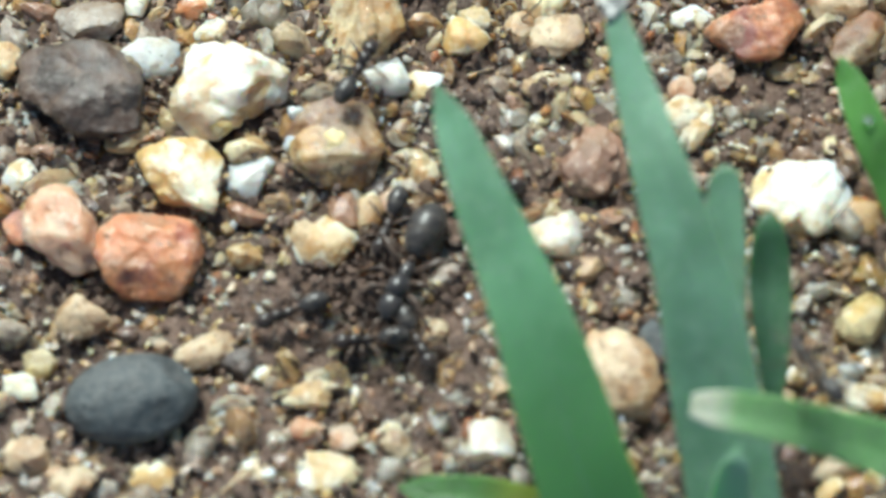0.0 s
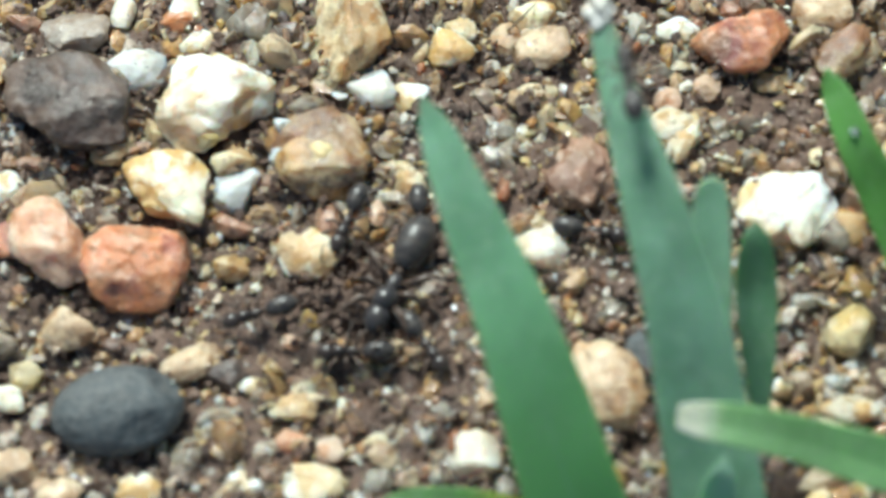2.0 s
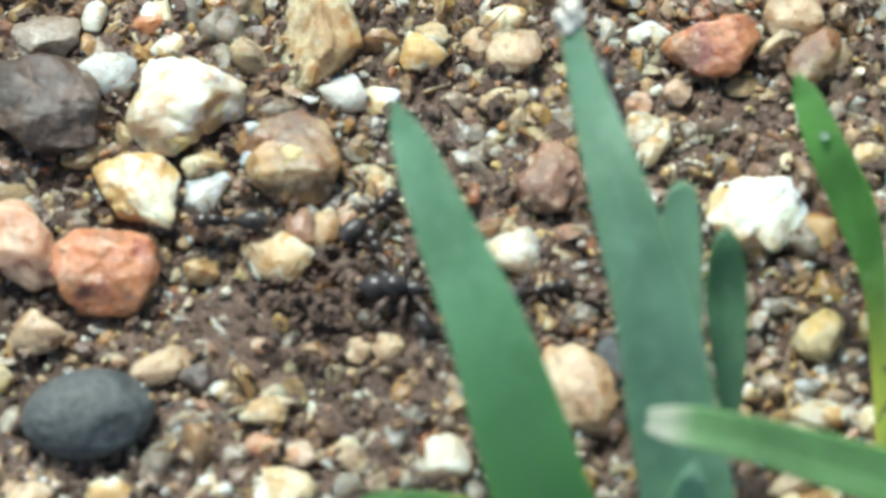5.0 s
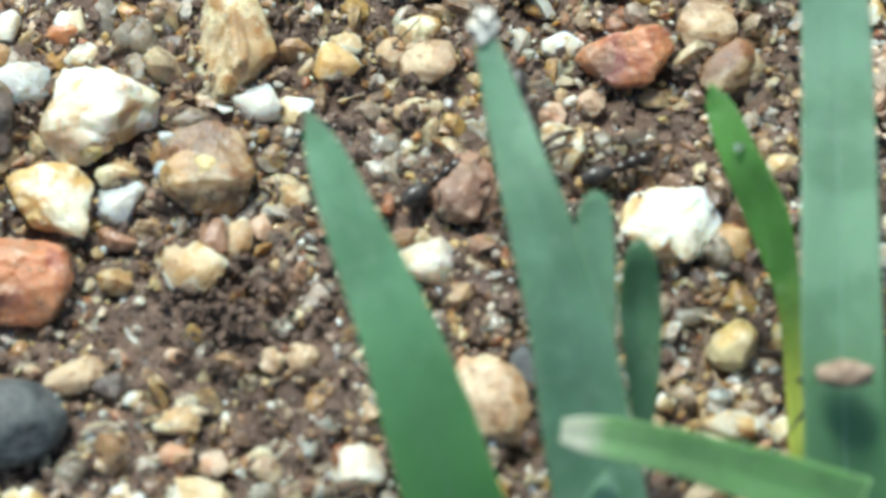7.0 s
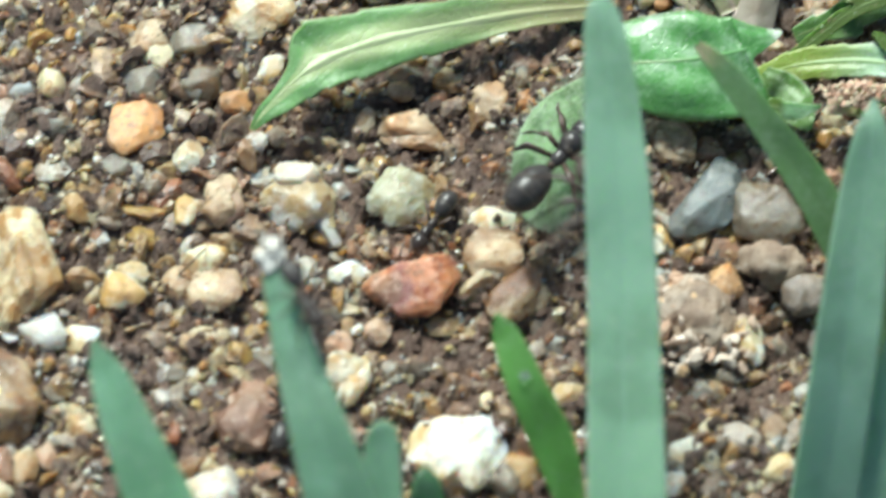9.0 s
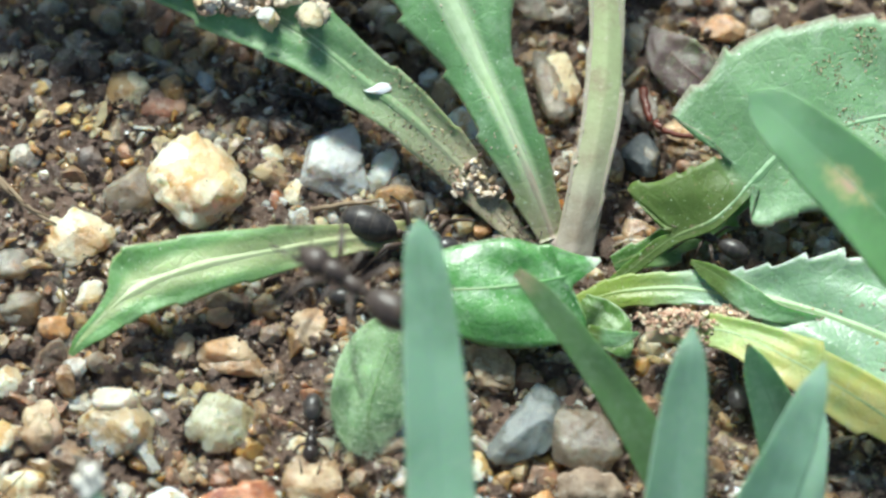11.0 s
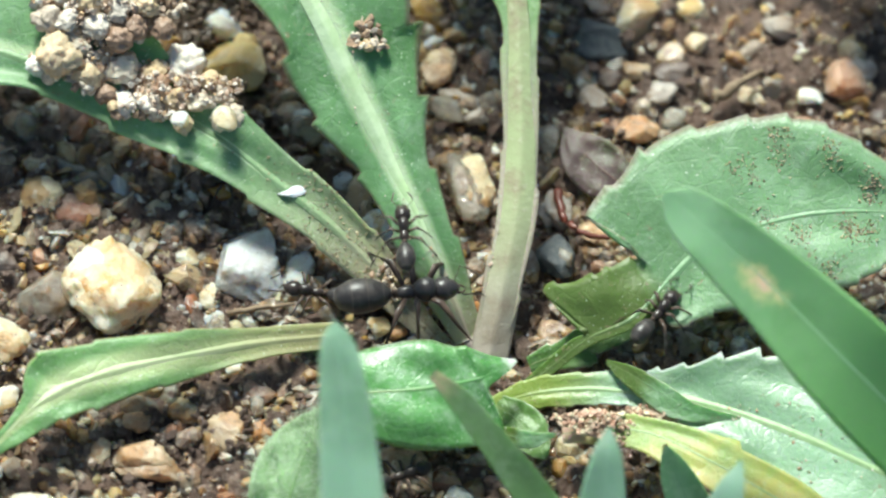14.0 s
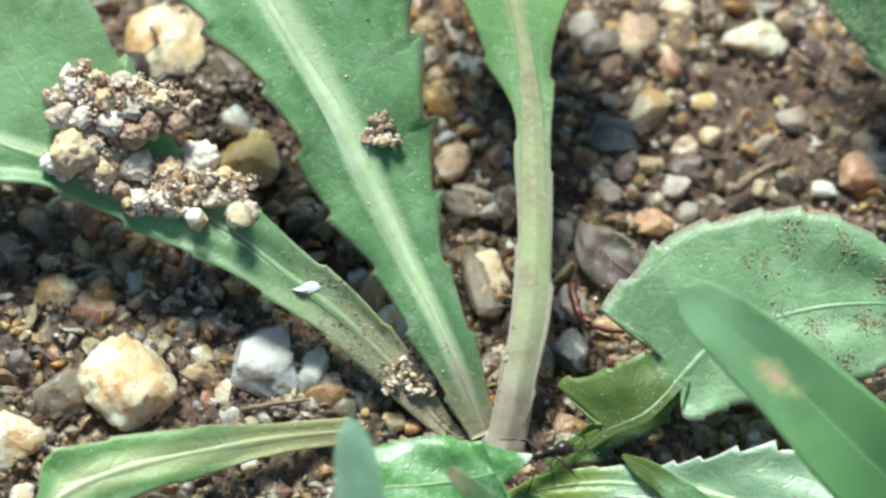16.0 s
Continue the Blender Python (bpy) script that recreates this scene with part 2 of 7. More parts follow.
CHIPS = grain_material("quartz_chips", [(0, (0.80, 0.72, 0.60)), (0.2, (0.70, 0.47, 0.20)), (0.38, (0.86, 0.82, 0.76)), (0.55, (0.66, 0.48, 0.34)), (0.7, (0.74, 0.60, 0.38)), (0.86, (0.58, 0.32, 0.14))], (0.04, 0.25), 0.12, wet=1.0, glow=0.8, deep=0.0006)
SOIL = soil_material()
# Darkened soil tones that put shade into the colour.
SHADESOIL = grain_material("shade_dark_soil", [(0, (0.085, 0.057, 0.042)), (0.35, (0.13, 0.088, 0.064)), (0.7, (0.062, 0.042, 0.032)), (0.9, (0.16, 0.11, 0.08))], (0.15, 0.6), glow=0.0)


def leaf_material(name, green, deep, rib, ribwide, margin, tip=None, ridges=0.0, dust=0.0, spots=None, rough=0.40, stalk=None, upto=(0.12, 0.42), fuzz=0.0, bloom=0.18):
    """Leaf or blade: UV x runs from base to tip, y from edge to edge."""
    m = Mat(name, rough, 0.5)
    v, uv = m.coords(), m.coords("UV")
    sep = m.node("ShaderNodeSeparateXYZ")
    m.link(uv, sep.inputs[0])
    along, across = sep.outputs[0], m.math("ABSOLUTE", m.math("MULTIPLY", m.math("SUBTRACT", sep.outputs[1], 0.5), 2.0))
    r = random_of(m)
    big, fine = m.noise(v, 260, 4, 0.55, r), m.noise(v, 2600, 4, 0.65, r)
    c = m.mix(m.ramp(big, 0.40, 0.60), green, tuple(0.76 * q for q in deep))
    lines = None
    if ridges:
        w = m.node("ShaderNodeTexWave", Scale=ridges, Distortion=0.6, Detail=2.0)
        w.bands_direction = "Y"
        m.link(uv, w.inputs["Vector"])
        lines = w.outputs["Fac"]
        c = m.mix(m.math("MULTIPLY", lines, 0.22), c, m.mix(0.5, c, (0.20, 0.36, 0.22)))
    else:
        net = m.node("ShaderNodeTexVoronoi", Scale=1100.0)
        net.feature = "DISTANCE_TO_EDGE"
        warp = m.node("ShaderNodeVectorMath")
        warp.operation = "MULTIPLY"
        warp.inputs[1].default_value = (0.0007, 0.0007, 0.0007)
        grain = m.node("ShaderNodeTexNoise", Scale=900.0)
        m.link(v, grain.inputs["Vector"])
        m.link(grain.outputs["Color"], warp.inputs[0])
        moved = m.node("ShaderNodeVectorMath")
        moved.operation = "ADD"
        m.link(v, moved.inputs[0])
        m.link(warp.outputs[0], moved.inputs[1])
        m.link(moved.outputs[0], net.inputs["Vector"])
        veins = m.math("SUBTRACT", 1.0, m.ramp(net.outputs["Distance"], 0.0, 0.10))
        c = m.mix(m.math("MULTIPLY", veins, 0.12), c, m.mix(0.4, c, (0.45, 0.62, 0.35)))
        lines = m.math("SUBTRACT", m.noise(v, 6500, 3, 0.6, r), m.math("MULTIPLY", veins, 0.3))
        c = m.mix(m.math("MULTIPLY", m.ramp(m.noise(v, 900, 5, 0.65, r), 0.45, 0.70), 0.35), c, m.mix(0.5, c, (0.36, 0.52, 0.32)))
    c = m.mix(m.ramp(fine, 0.58, 0.76), c, m.mix(0.35, c, (0.42, 0.52, 0.36)))
    wob = m.math("ADD", across, m.math("MULTIPLY", m.math("SUBTRACT", big, 0.5), 0.12))
    if margin:
        c = m.mix(m.math("MULTIPLY", m.ramp(wob, 0.925, 1.0), 0.75), c, margin)
    if ribwide:
        slim = m.math("DIVIDE", wob, m.math("SUBTRACT", 1.25, along))
        ribmask = m.math("SUBTRACT", 1.0, m.ramp(slim, ribwide * 0.35, ribwide))
        c = m.mix(m.math("MULTIPLY", ribmask, 0.9), c, rib)
    wax = m.math("MULTIPLY", m.ramp(m.noise(v, 1300, 6, 0.75, m.math("ADD", r, 13.0)), 0.46, 0.62), m.ramp(m.noise(v, 300, 3, 0.6, m.math("ADD", r, 17.0)), 0.35, 0.6))
    c = m.mix(m.math("MULTIPLY", wax, 0.6 * bloom), c, (0.56, 0.68, 0.54))
    if stalk:
        c = m.mix(m.math("SUBTRACT", 1.0, m.ramp(m.math("ADD", along, m.math("MULTIPLY", m.math("SUBTRACT", big, 0.5), 0.25)), *upto)), c, stalk)
    if tip:
        c = m.mix(m.ramp(m.math("ADD", along, m.math("MULTIPLY", m.math("SUBTRACT", fine, 0.5), 0.12)), *tip[1]), c, tip[0])
    if spots:
        sv = m.node("ShaderNodeVectorMath")
        sv.operation = "DISTANCE"
        st = m.node("ShaderNodeVectorMath")
        st.operation = "MULTIPLY"
        m.link(uv, st.inputs[0])
        st.inputs[1].default_value = (0.8, spots[3], 0.0)
        m.link(st.outputs[0], sv.inputs[0])
        sv.inputs[1].default_value = (spots[1] * 0.8, spots[2] * spots[3], 0.0)
        d = m.math("ADD", sv.outputs["Value"], m.math("MULTIPLY", m.math("SUBTRACT", m.noise(v, 1500, 3, 0.6), 0.5), 0.10))
        c = m.mix(m.math("MULTIPLY", m.math("SUBTRACT", 1.0, m.ramp(d, 0.02, 0.062)), 0.8), c, (0.66, 0.64, 0.30))
        c = m.mix(m.math("SUBTRACT", 1.0, m.ramp(d, 0.0, 0.038)), c, spots[0])
    if not ridges:
        # Whitish dots in the colour stand in for fine hairs and glints.
        hair_glints = m.noise(v, 7500, 2, 0.5, m.math("ADD", r, 23.0))
        c = m.mix(m.math("MULTIPLY", m.ramp(hair_glints, 0.66, 0.72), 0.65), c, (0.66, 0.76, 0.60))
    if dust:
        dn = m.noise(v, 2300, 5, 0.75, m.math("ADD", r, 5.0))
        dm = m.math("MULTIPLY", m.ramp(dn, 0.60, 0.66), m.ramp(m.noise(v, 330, 3, 0.6, r), 0.50 - dust * 0.2, 0.62))
        c = m.mix(dm, c, (0.30, 0.22, 0.15))
    m.colour(c)
    m.wander(fine, rough - 0.12, rough + 0.2)
    m.bump(m.math("ADD", m.math("MULTIPLY", lines, 0.6), fine), 0.4, 0.00011)
    m.b.inputs["Subsurface Weight"].default_value = 0.35
    m.b.inputs["Subsurface Radius"].default_value = (0.0005, 0.0009, 0.0003)
    m.b.inputs["Subsurface Scale"].default_value = 1.0
    if fuzz:
        m.b.inputs["Sheen Weight"].default_value = fuzz
        m.b.inputs["Sheen Roughness"].default_value = 0.4
    return m.m


PALE = (0.58, 0.74, 0.44)
PURPLE = (0.13, 0.060, 0.055)
LEAF = {
    "grass": leaf_material("blue_green_grass", (0.15, 0.295, 0.185), (0.125, 0.26, 0.15), (0.2, 0.35, 0.2), 0, None, ridges=9.0, rough=0.42, stalk=(0.105, 0.265, 0.075), upto=(0.05, 0.75)),
    "grassdark": leaf_material("dark_green_grass", (0.125, 0.24, 0.14), (0.10, 0.205, 0.105), (0.2, 0.35, 0.2), 0, None, ridges=8.0, tip=((0.30, 0.26, 0.15), (0.93, 1.0))),
    "grassvivid": leaf_material("vivid_green_grass", (0.115, 0.280, 0.055), (0.085, 0.210, 0.040), (0.3, 0.4, 0.1), 0, None, ridges=8.0, stalk=(0.36, 0.40, 0.07)),
    "grassspot": leaf_material("blemished_grass", (0.27, 0.46, 0.25), (0.22, 0.40, 0.19), (0.2, 0.35, 0.2), 0, None, ridges=9.0, stalk=(0.17, 0.35, 0.115), upto=(0.15, 0.78), spots=((0.86, 0.58, 0.44), 0.54, 0.44, 0.24)),
    "grasspale": leaf_material("dry_tipped_grass", (0.19, 0.36, 0.13), (0.15, 0.30, 0.10), (0.3, 0.4, 0.2), 0, None, ridges=8.0, tip=((0.60, 0.62, 0.46), (0.66, 0.86))),
    "leaf": leaf_material("toothed_leaf_green", (0.195, 0.37, 0.16), (0.15, 0.31, 0.12), PALE, 0.42, PURPLE, dust=0.25, stalk=(0.38, 0.36, 0.22), upto=(0.02, 0.16), bloom=0.3),
    "leafstem": leaf_material("stalked_leaf_green", (0.175, 0.335, 0.115), (0.14, 0.28, 0.09), (0.34, 0.40, 0.19), 0.45, PURPLE, dust=0.2, stalk=(0.44, 0.40, 0.29), upto=(0.30, 0.55)),
    "leafpale": leaf_material("pale_ribbed_leaf", (0.185, 0.35, 0.125), (0.145, 0.295, 0.095), (0.46, 0.54, 0.27), 0.85, (0.20, 0.12, 0.07), dust=0.2, stalk=(0.34, 0.33, 0.16), upto=(0.05, 0.30), tip=((0.12, 0.20, 0.06), (0.90, 1.0))),
    "leafsoil": leaf_material("soiled_leaf_green", (0.22, 0.38, 0.18), (0.17, 0.32, 0.135), PALE, 0.2, None, dust=0.6, stalk=(0.42, 0.37, 0.25), upto=(0.10, 0.46)),
    "leafbright": leaf_material("shiny_leaf_green", (0.15, 0.36, 0.115), (0.12, 0.31, 0.09), (0.15, 0.34, 0.12), 0.05, (0.10, 0.16, 0.05), rough=0.24, bloom=0.6, tip=((0.62, 0.72, 0.55), (0.88, 0.95))),
    "leafdark": leaf_material("lobed_leaf_green", (0.135, 0.245, 0.062), (0.095, 0.185, 0.045), (0.20, 0.30, 0.12), 0.05, (0.34, 0.40, 0.28), dust=0.2, rough=0.36),
    # The dark base tone also puts the tilted lower lobe's shading into colour.
    "leafdust": leaf_material("dusty_leaf_green", (0.25, 0.42, 0.22), (0.20, 0.36, 0.17), (0.30, 0.42, 0.26), 0.06, (0.20, 0.13, 0.11), dust=0.8, stalk=(0.105, 0.155, 0.036), upto=(0.34, 0.52), bloom=0.4),
    "leaflow": leaf_material("waxy_leaf_green", (0.33, 0.515, 0.335), (0.30, 0.475, 0.295), (0.46, 0.60, 0.36), 0.10, (0.42, 0.50, 0.42), dust=0.2, stalk=(0.25, 0.33, 0.07), upto=(0.14, 0.30), bloom=0.6, rough=0.3),
    "leafpurple": leaf_material("purple_leaf", (0.150, 0.095, 0.092), (0.125, 0.078, 0.076), (0.14, 0.08, 0.07), 0.03, None, dust=0.2, rough=0.5, bloom=0.0),
    "leafhairy": leaf_material("downy_leaf_green", (0.30, 0.46, 0.23), (0.27, 0.43, 0.20), (0.33, 0.48, 0.25), 0.05, None, rough=0.6, fuzz=0.5),
    "leafyellow": leaf_material("yellowing_leaf", (0.33, 0.44, 0.13), (0.80, 0.70, 0.20), (0.46, 0.48, 0.18), 0.08, None, stalk=(0.56, 0.40, 0.28), upto=(0.04, 0.18), dust=0.2),
    "leafwoolly": leaf_material("woolly_leaf_green", (0.12, 0.25, 0.095), (0.09, 0.19, 0.07), (0.16, 0.24, 0.12), 0.05, None, rough=0.75, fuzz=0.3),
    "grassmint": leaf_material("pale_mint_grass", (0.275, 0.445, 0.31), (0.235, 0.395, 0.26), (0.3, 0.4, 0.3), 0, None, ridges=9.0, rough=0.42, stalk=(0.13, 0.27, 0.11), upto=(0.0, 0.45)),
}
LEAF["grassblue"] = leaf_material("pale_blue_green_grass", (0.19, 0.335, 0.225), (0.17, 0.31, 0.20), (0.2, 0.35, 0.2), 0, None, ridges=9.0, rough=0.42)
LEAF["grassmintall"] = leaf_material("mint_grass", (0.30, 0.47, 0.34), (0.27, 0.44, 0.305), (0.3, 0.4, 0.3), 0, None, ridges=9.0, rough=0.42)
LEAF["grassolive"] = leaf_material("olive_grass", (0.13, 0.22, 0.085), (0.11, 0.19, 0.07), (0.2, 0.35, 0.2), 0, None, ridges=8.0, tip=((0.34, 0.29, 0.18), (0.80, 0.98)))
LEAF["grasslime"] = leaf_material("lime_grass", (0.25, 0.45, 0.14), (0.21, 0.40, 0.11), (0.2, 0.35, 0.2), 0, None, ridges=8.0)
BLEACHED = Mat("bleached_leaf_tip", 0.7)
BLEACHED.colour(BLEACHED.mix(BLEACHED.noise(BLEACHED.coords(), 1800), (0.92, 0.89, 0.84), (0.70, 0.66, 0.58)))
SCAB = Mat("brown_scab", 0.8)
SCAB.colour(SCAB.mix(SCAB.ramp(SCAB.noise(SCAB.coords(), 2400), 0.35, 0.65), (0.42, 0.31, 0.23), (0.22, 0.145, 0.10)))
FIBRE = Mat("dry_plant_fibre", 0.7)
FIBRE.colour(FIBRE.mix(FIBRE.noise(FIBRE.coords(), 900), (0.36, 0.27, 0.17), (0.16, 0.10, 0.06)))
STALK = Mat("dark_red_stalk", 0.35)
STALK.colour(STALK.mix(STALK.noise(STALK.coords(), 900), (0.20, 0.045, 0.03), (0.10, 0.035, 0.02)))
WATER = Mat("dew", 0.02)
WATER.colour((0.95, 0.97, 1.0))
WATER.b.inputs["Transmission Weight"].default_value, WATER.b.inputs["IOR"].default_value = 0.9, 1.33
HAIR = Mat("white_plant_hair", 0.5)
HAIR.colour((0.62, 0.70, 0.52))


def ant_material(name, c1, c2, rough, bands=0.0):
    m = Mat(name, rough, 0.5)
    v = m.coords()
    n = m.noise(v, 2500, 4, 0.6)
    c = m.mix(m.ramp(n, 0.35, 0.7), c1, c2)
    if bands:
        sep = m.node("ShaderNodeSeparateXYZ")
        m.link(v, sep.inputs[0])
        c = m.mix(m.math("MULTIPLY", m.ramp(m.math("FRACT", m.math("MULTIPLY", sep.outputs[0], bands)), 0.84, 0.97), 0.4), c, (0.13, 0.105, 0.085))
    m.colour(c)
    m.wander(n, rough - 0.06, rough + 0.14)
    m.bump(m.noise(v, 16000, 3, 0.6), 0.25, 0.00002)
    m.b.inputs["Sheen Weight"].default_value, m.b.inputs["Sheen Roughness"].default_value = 0.12, 0.35
    return m.m


CHITIN = ant_material("black_chitin", (0.020, 0.015, 0.014), (0.048, 0.032, 0.026), 0.27)
LIMB = ant_material("dark_brown_limb", (0.055, 0.035, 0.026), (0.12, 0.078, 0.056), 0.34)
GASTER = ant_material("banded_gaster", (0.032, 0.027, 0.026), (0.066, 0.055, 0.050), 0.36, 1450.0)
BROWN = ant_material("brown_chitin", (0.060, 0.042, 0.036), (0.10, 0.070, 0.058), 0.38)
# Base colour greyed to carry the sky's reflection on the body.
SKY_GREY = ant_material("sky_grey_chitin", (0.030, 0.026, 0.027), (0.060, 0.050, 0.048), 0.28)
DULL = ant_material("dull_brown_chitin", (0.032, 0.024, 0.021), (0.060, 0.043, 0.036), 0.42)
# ---- ground ----


def rib_material(name, c1, c2, base, upto=(0.10, 0.45), blotch=None):
    m = Mat(name, 0.45, 0.5)
    v, uv = m.coords(), m.coords("UV")
    sep = m.node("ShaderNodeSeparateXYZ")
    m.link(uv, sep.inputs[0])
    n = m.noise(v, 700, 5, 0.65)
    c = m.mix(m.ramp(n, 0.38, 0.66), c1, c2)
    c = m.mix(m.math("SUBTRACT", 1.0, m.ramp(m.math("ADD", sep.outputs[0], m.math("MULTIPLY", m.math("SUBTRACT", n, 0.5), 0.3)), *upto)), c, base)
    if blotch:
        c = m.mix(m.math("MULTIPLY", m.ramp(m.noise(v, 330, 6, 0.7), 0.50, 0.66), 0.65), c, blotch)
    c = m.mix(m.math("MULTIPLY", m.ramp(m.noise(v, 2600, 4, 0.7), 0.52, 0.70), 0.35), c, (0.66, 0.66, 0.48))
    m.colour(c)
    m.bump(m.noise(v, 3000, 4, 0.6), 0.4, 0.0001)
    return m.m


RIB = {k: rib_material(k + "_rib", (0.40, 0.52, 0.25), (0.28, 0.42, 0.17), (0.34, 0.34, 0.19), (0.05, 0.3)) for k in LEAF}
RIB["leaf"] = rib_material("pale_rib", (0.64, 0.78, 0.50), (0.48, 0.64, 0.34), (0.46, 0.37, 0.28), (0.02, 0.20))
RIB["leafpale"] = rib_material("broad_pale_rib", (0.52, 0.58, 0.33), (0.44, 0.52, 0.26), (0.38, 0.37, 0.19), (0.05, 0.30))
RIB["leafstem"] = rib_material("stalk_skin", (0.42, 0.48, 0.25), (0.38, 0.40, 0.22), (0.54, 0.45, 0.39), (0.04, 0.46), (0.30, 0.20, 0.15))
RIB["leafsoil"] = rib_material("soiled_rib", (0.26, 0.40, 0.20), (0.20, 0.32, 0.14), (0.46, 0.40, 0.28), (0.08, 0.40))
RIB["leaflow"] = rib_material("waxy_rib", (0.38, 0.53, 0.28), (0.31, 0.46, 0.22), (0.22, 0.30, 0.06), (0.12, 0.32))
RIB["leafdark"] = rib_material("lobe_rib", (0.18, 0.30, 0.10), (0.14, 0.24, 0.07), (0.16, 0.22, 0.07))
RIB["leafpurple"] = rib_material("purple_rib", (0.13, 0.07, 0.06), (0.10, 0.05, 0.05), (0.12, 0.06, 0.05))
RIB["leafbright"] = rib_material("bright_rib", (0.17, 0.37, 0.13), (0.14, 0.33, 0.10), (0.26, 0.30, 0.14))
RIB["leafhairy"] = rib_material("downy_rib", (0.26, 0.42, 0.18), (0.21, 0.36, 0.14), (0.26, 0.34, 0.16))
RIB["leafdust"] = rib_material("dusty_rib", (0.25, 0.42, 0.22), (0.21, 0.37, 0.18), (0.17, 0.24, 0.08), (0.25, 0.5))


VEIN = {}
for kind, c in (("grass", (0.11, 0.245, 0.115)), ("grassdark", (0.11, 0.22, 0.12)), ("grassvivid", (0.12, 0.29, 0.06)), ("grassspot", (0.28, 0.47, 0.26)), ("grasspale", (0.12, 0.28, 0.08)), ("grassmint", (0.25, 0.41, 0.285)), ("grassblue", (0.17, 0.31, 0.20)), ("grassmintall", (0.27, 0.44, 0.31)), ("grassolive", (0.14, 0.23, 0.09)), ("grasslime", (0.25, 0.44, 0.14))):
    vein = Mat(kind + "_vein", 0.42)
    vein.colour(vein.mix(vein.noise(vein.coords(), 900), c, tuple(1.1 * q for q in c)))
    VEIN[kind] = vein.m


def link_mesh(name, verts, faces, material, smooth=True):
    me = bpy.data.meshes.new(name)
    me.from_pydata(verts, [], faces)
    me.materials.append(material)
    me.polygons.foreach_set("use_smooth", [smooth] * len(me.polygons))
    me.update()
    return me


def relief(x, y):
    """Height of the soil in millimetres."""
    p = Vector((x, y, 0.0))
    return 0.55 * noise.noise(p * 0.09) + 0.30 * noise.noise(p * 0.33 + Vector((5, 1, 2))) + 0.20 * noise.noise(p * 1.1) + 0.10


def soil(x, y):
    """Height of the soil with its crumbs and hollows, in millimetres."""
    p = Vector((x, y, 0.0))
    return relief(x, y) + 0.50 * noise.noise(p * 1.2 + Vector((0, 0, 3.0))) + 0.46 * abs(noise.noise(p * 0.9 + Vector((0, 0, 7.0)))) + 0.28 * noise.noise(p * 2.6 + Vector((0, 0, 5.0))) - 0.14


def ground_sheet():
    near = list(np.arange(-46, 52.01, 0.22))
    out, step = [], 0.8
    p = 52.0
    while p < 30000:
        p += step
        step *= 1.5
        out.append(p)
    line = [-q for q in reversed(out) if q > 46.5] + near + out
    n = len(line)
    verts = []
    for y in line:
        for x in line:
            far = max(abs(x), abs(y)) > 56
            z = relief(x, y) if far or abs(x - 1.0 - 0.82 * y) > 34 else soil(x, y)
            verts.append((x * MM, y * MM, z * MM))
    faces = [(j * n + i, j * n + i + 1, (j + 1) * n + i + 1, (j + 1) * n + i) for j in range(n - 1) for i in range(n - 1)]
    ob = new("ground", link_mesh("ground", verts, faces, SOIL))
    return tagged(ob, "damp dark brown sandy soil", "ground", kind="structure")


def ico(level):
    bm = bmesh.new()
    bmesh.ops.create_icosphere(bm, subdivisions=level, radius=1.0)
    bm.verts.ensure_lookup_table()
    v = np.array([q.co[:] for q in bm.verts])
    f = np.array([[q.index for q in p.verts] for p in bm.faces])
    bm.free()
    return v, f


ICO = {k: ico(k) for k in (1, 2, 4, 5)}


def faceted(v, rng, cuts, lo, hi):
    """Shaves a ball with random planes, which leaves a broken-stone shape."""
    v = v.copy()
    for _ in range(cuts):
        nrm = rng.normal(size=3)
        nrm /= np.linalg.norm(nrm)
        d = v @ nrm - rng.uniform(lo, hi)
        v -= np.maximum(d, 0)[:, None] * nrm
    return v


STONE_LABEL = {
    "cream": "cream and yellow stained quartz pebble, angular, set in damp soil",
    "white": "bright white quartz pebble with ochre stains on the soil",
    "gold": "golden ochre broken quartz stone on damp soil",
    "clear": "translucent grey quartz grain half sunk in soil",
    "milky": "milky bluish white quartz stone half sunk in soil",
    "citrine": "pale greenish yellow translucent quartz pebble on soil",
    "blue": "blue-grey translucent shard of quartz on soil",
    "pink": "pink feldspar pebble lying on damp soil",
    "rust": "rust-red rounded stone with paler patches on soil",
    "brick": "crumbly reddish brown lump of stone on soil",
    "orange": "small orange rounded stone on damp soil",
    "yellow": "yellow translucent quartz pebble on damp soil",
    "tan": "tan weathered stone half sunk in damp soil",
    "mottled": "dark mottled brown stone set in wet soil",
    "grey": "dull grey stone half sunk in damp soil",
    "slate": "smooth blue-black slate pebble on damp soil",
    "umber": "dark brown angular stone on damp soil",
    "chalk": "thin bright white flake of stone lying on a leaf",
    "crumb": "pale crumbly lump of dried soil grains",
}


def clustered(v, rng, count, spread):
    """Swells a ball into a knot of grown-together lumps, seen from its middle."""
    far = np.full(len(v), 0.5)
    for _ in range(count):
        c = rng.normal(size=3)
        c *= spread * rng.uniform(0.5, 1.0) / np.linalg.norm(c)
        r = rng.uniform(0.42, 0.66)
        along = v @ c
        inside = along ** 2 - c @ c + r * r
        far = np.maximum(far, np.where(inside > 0, along + np.sqrt(np.maximum(inside, 0)), 0))
    return v * far[:, None]


def chipped(v, rng, chips, lo, hi):
    """Breaks flat faces onto whatever stands out, whichever way it points."""
    v = v.copy()
    for _ in range(chips):
        nrm = rng.normal(size=3)
        nrm /= np.linalg.norm(nrm)
        d = v @ nrm
        v -= np.maximum(d - d.max() * rng.uniform(lo, hi), 0)[:, None] * nrm
    return v


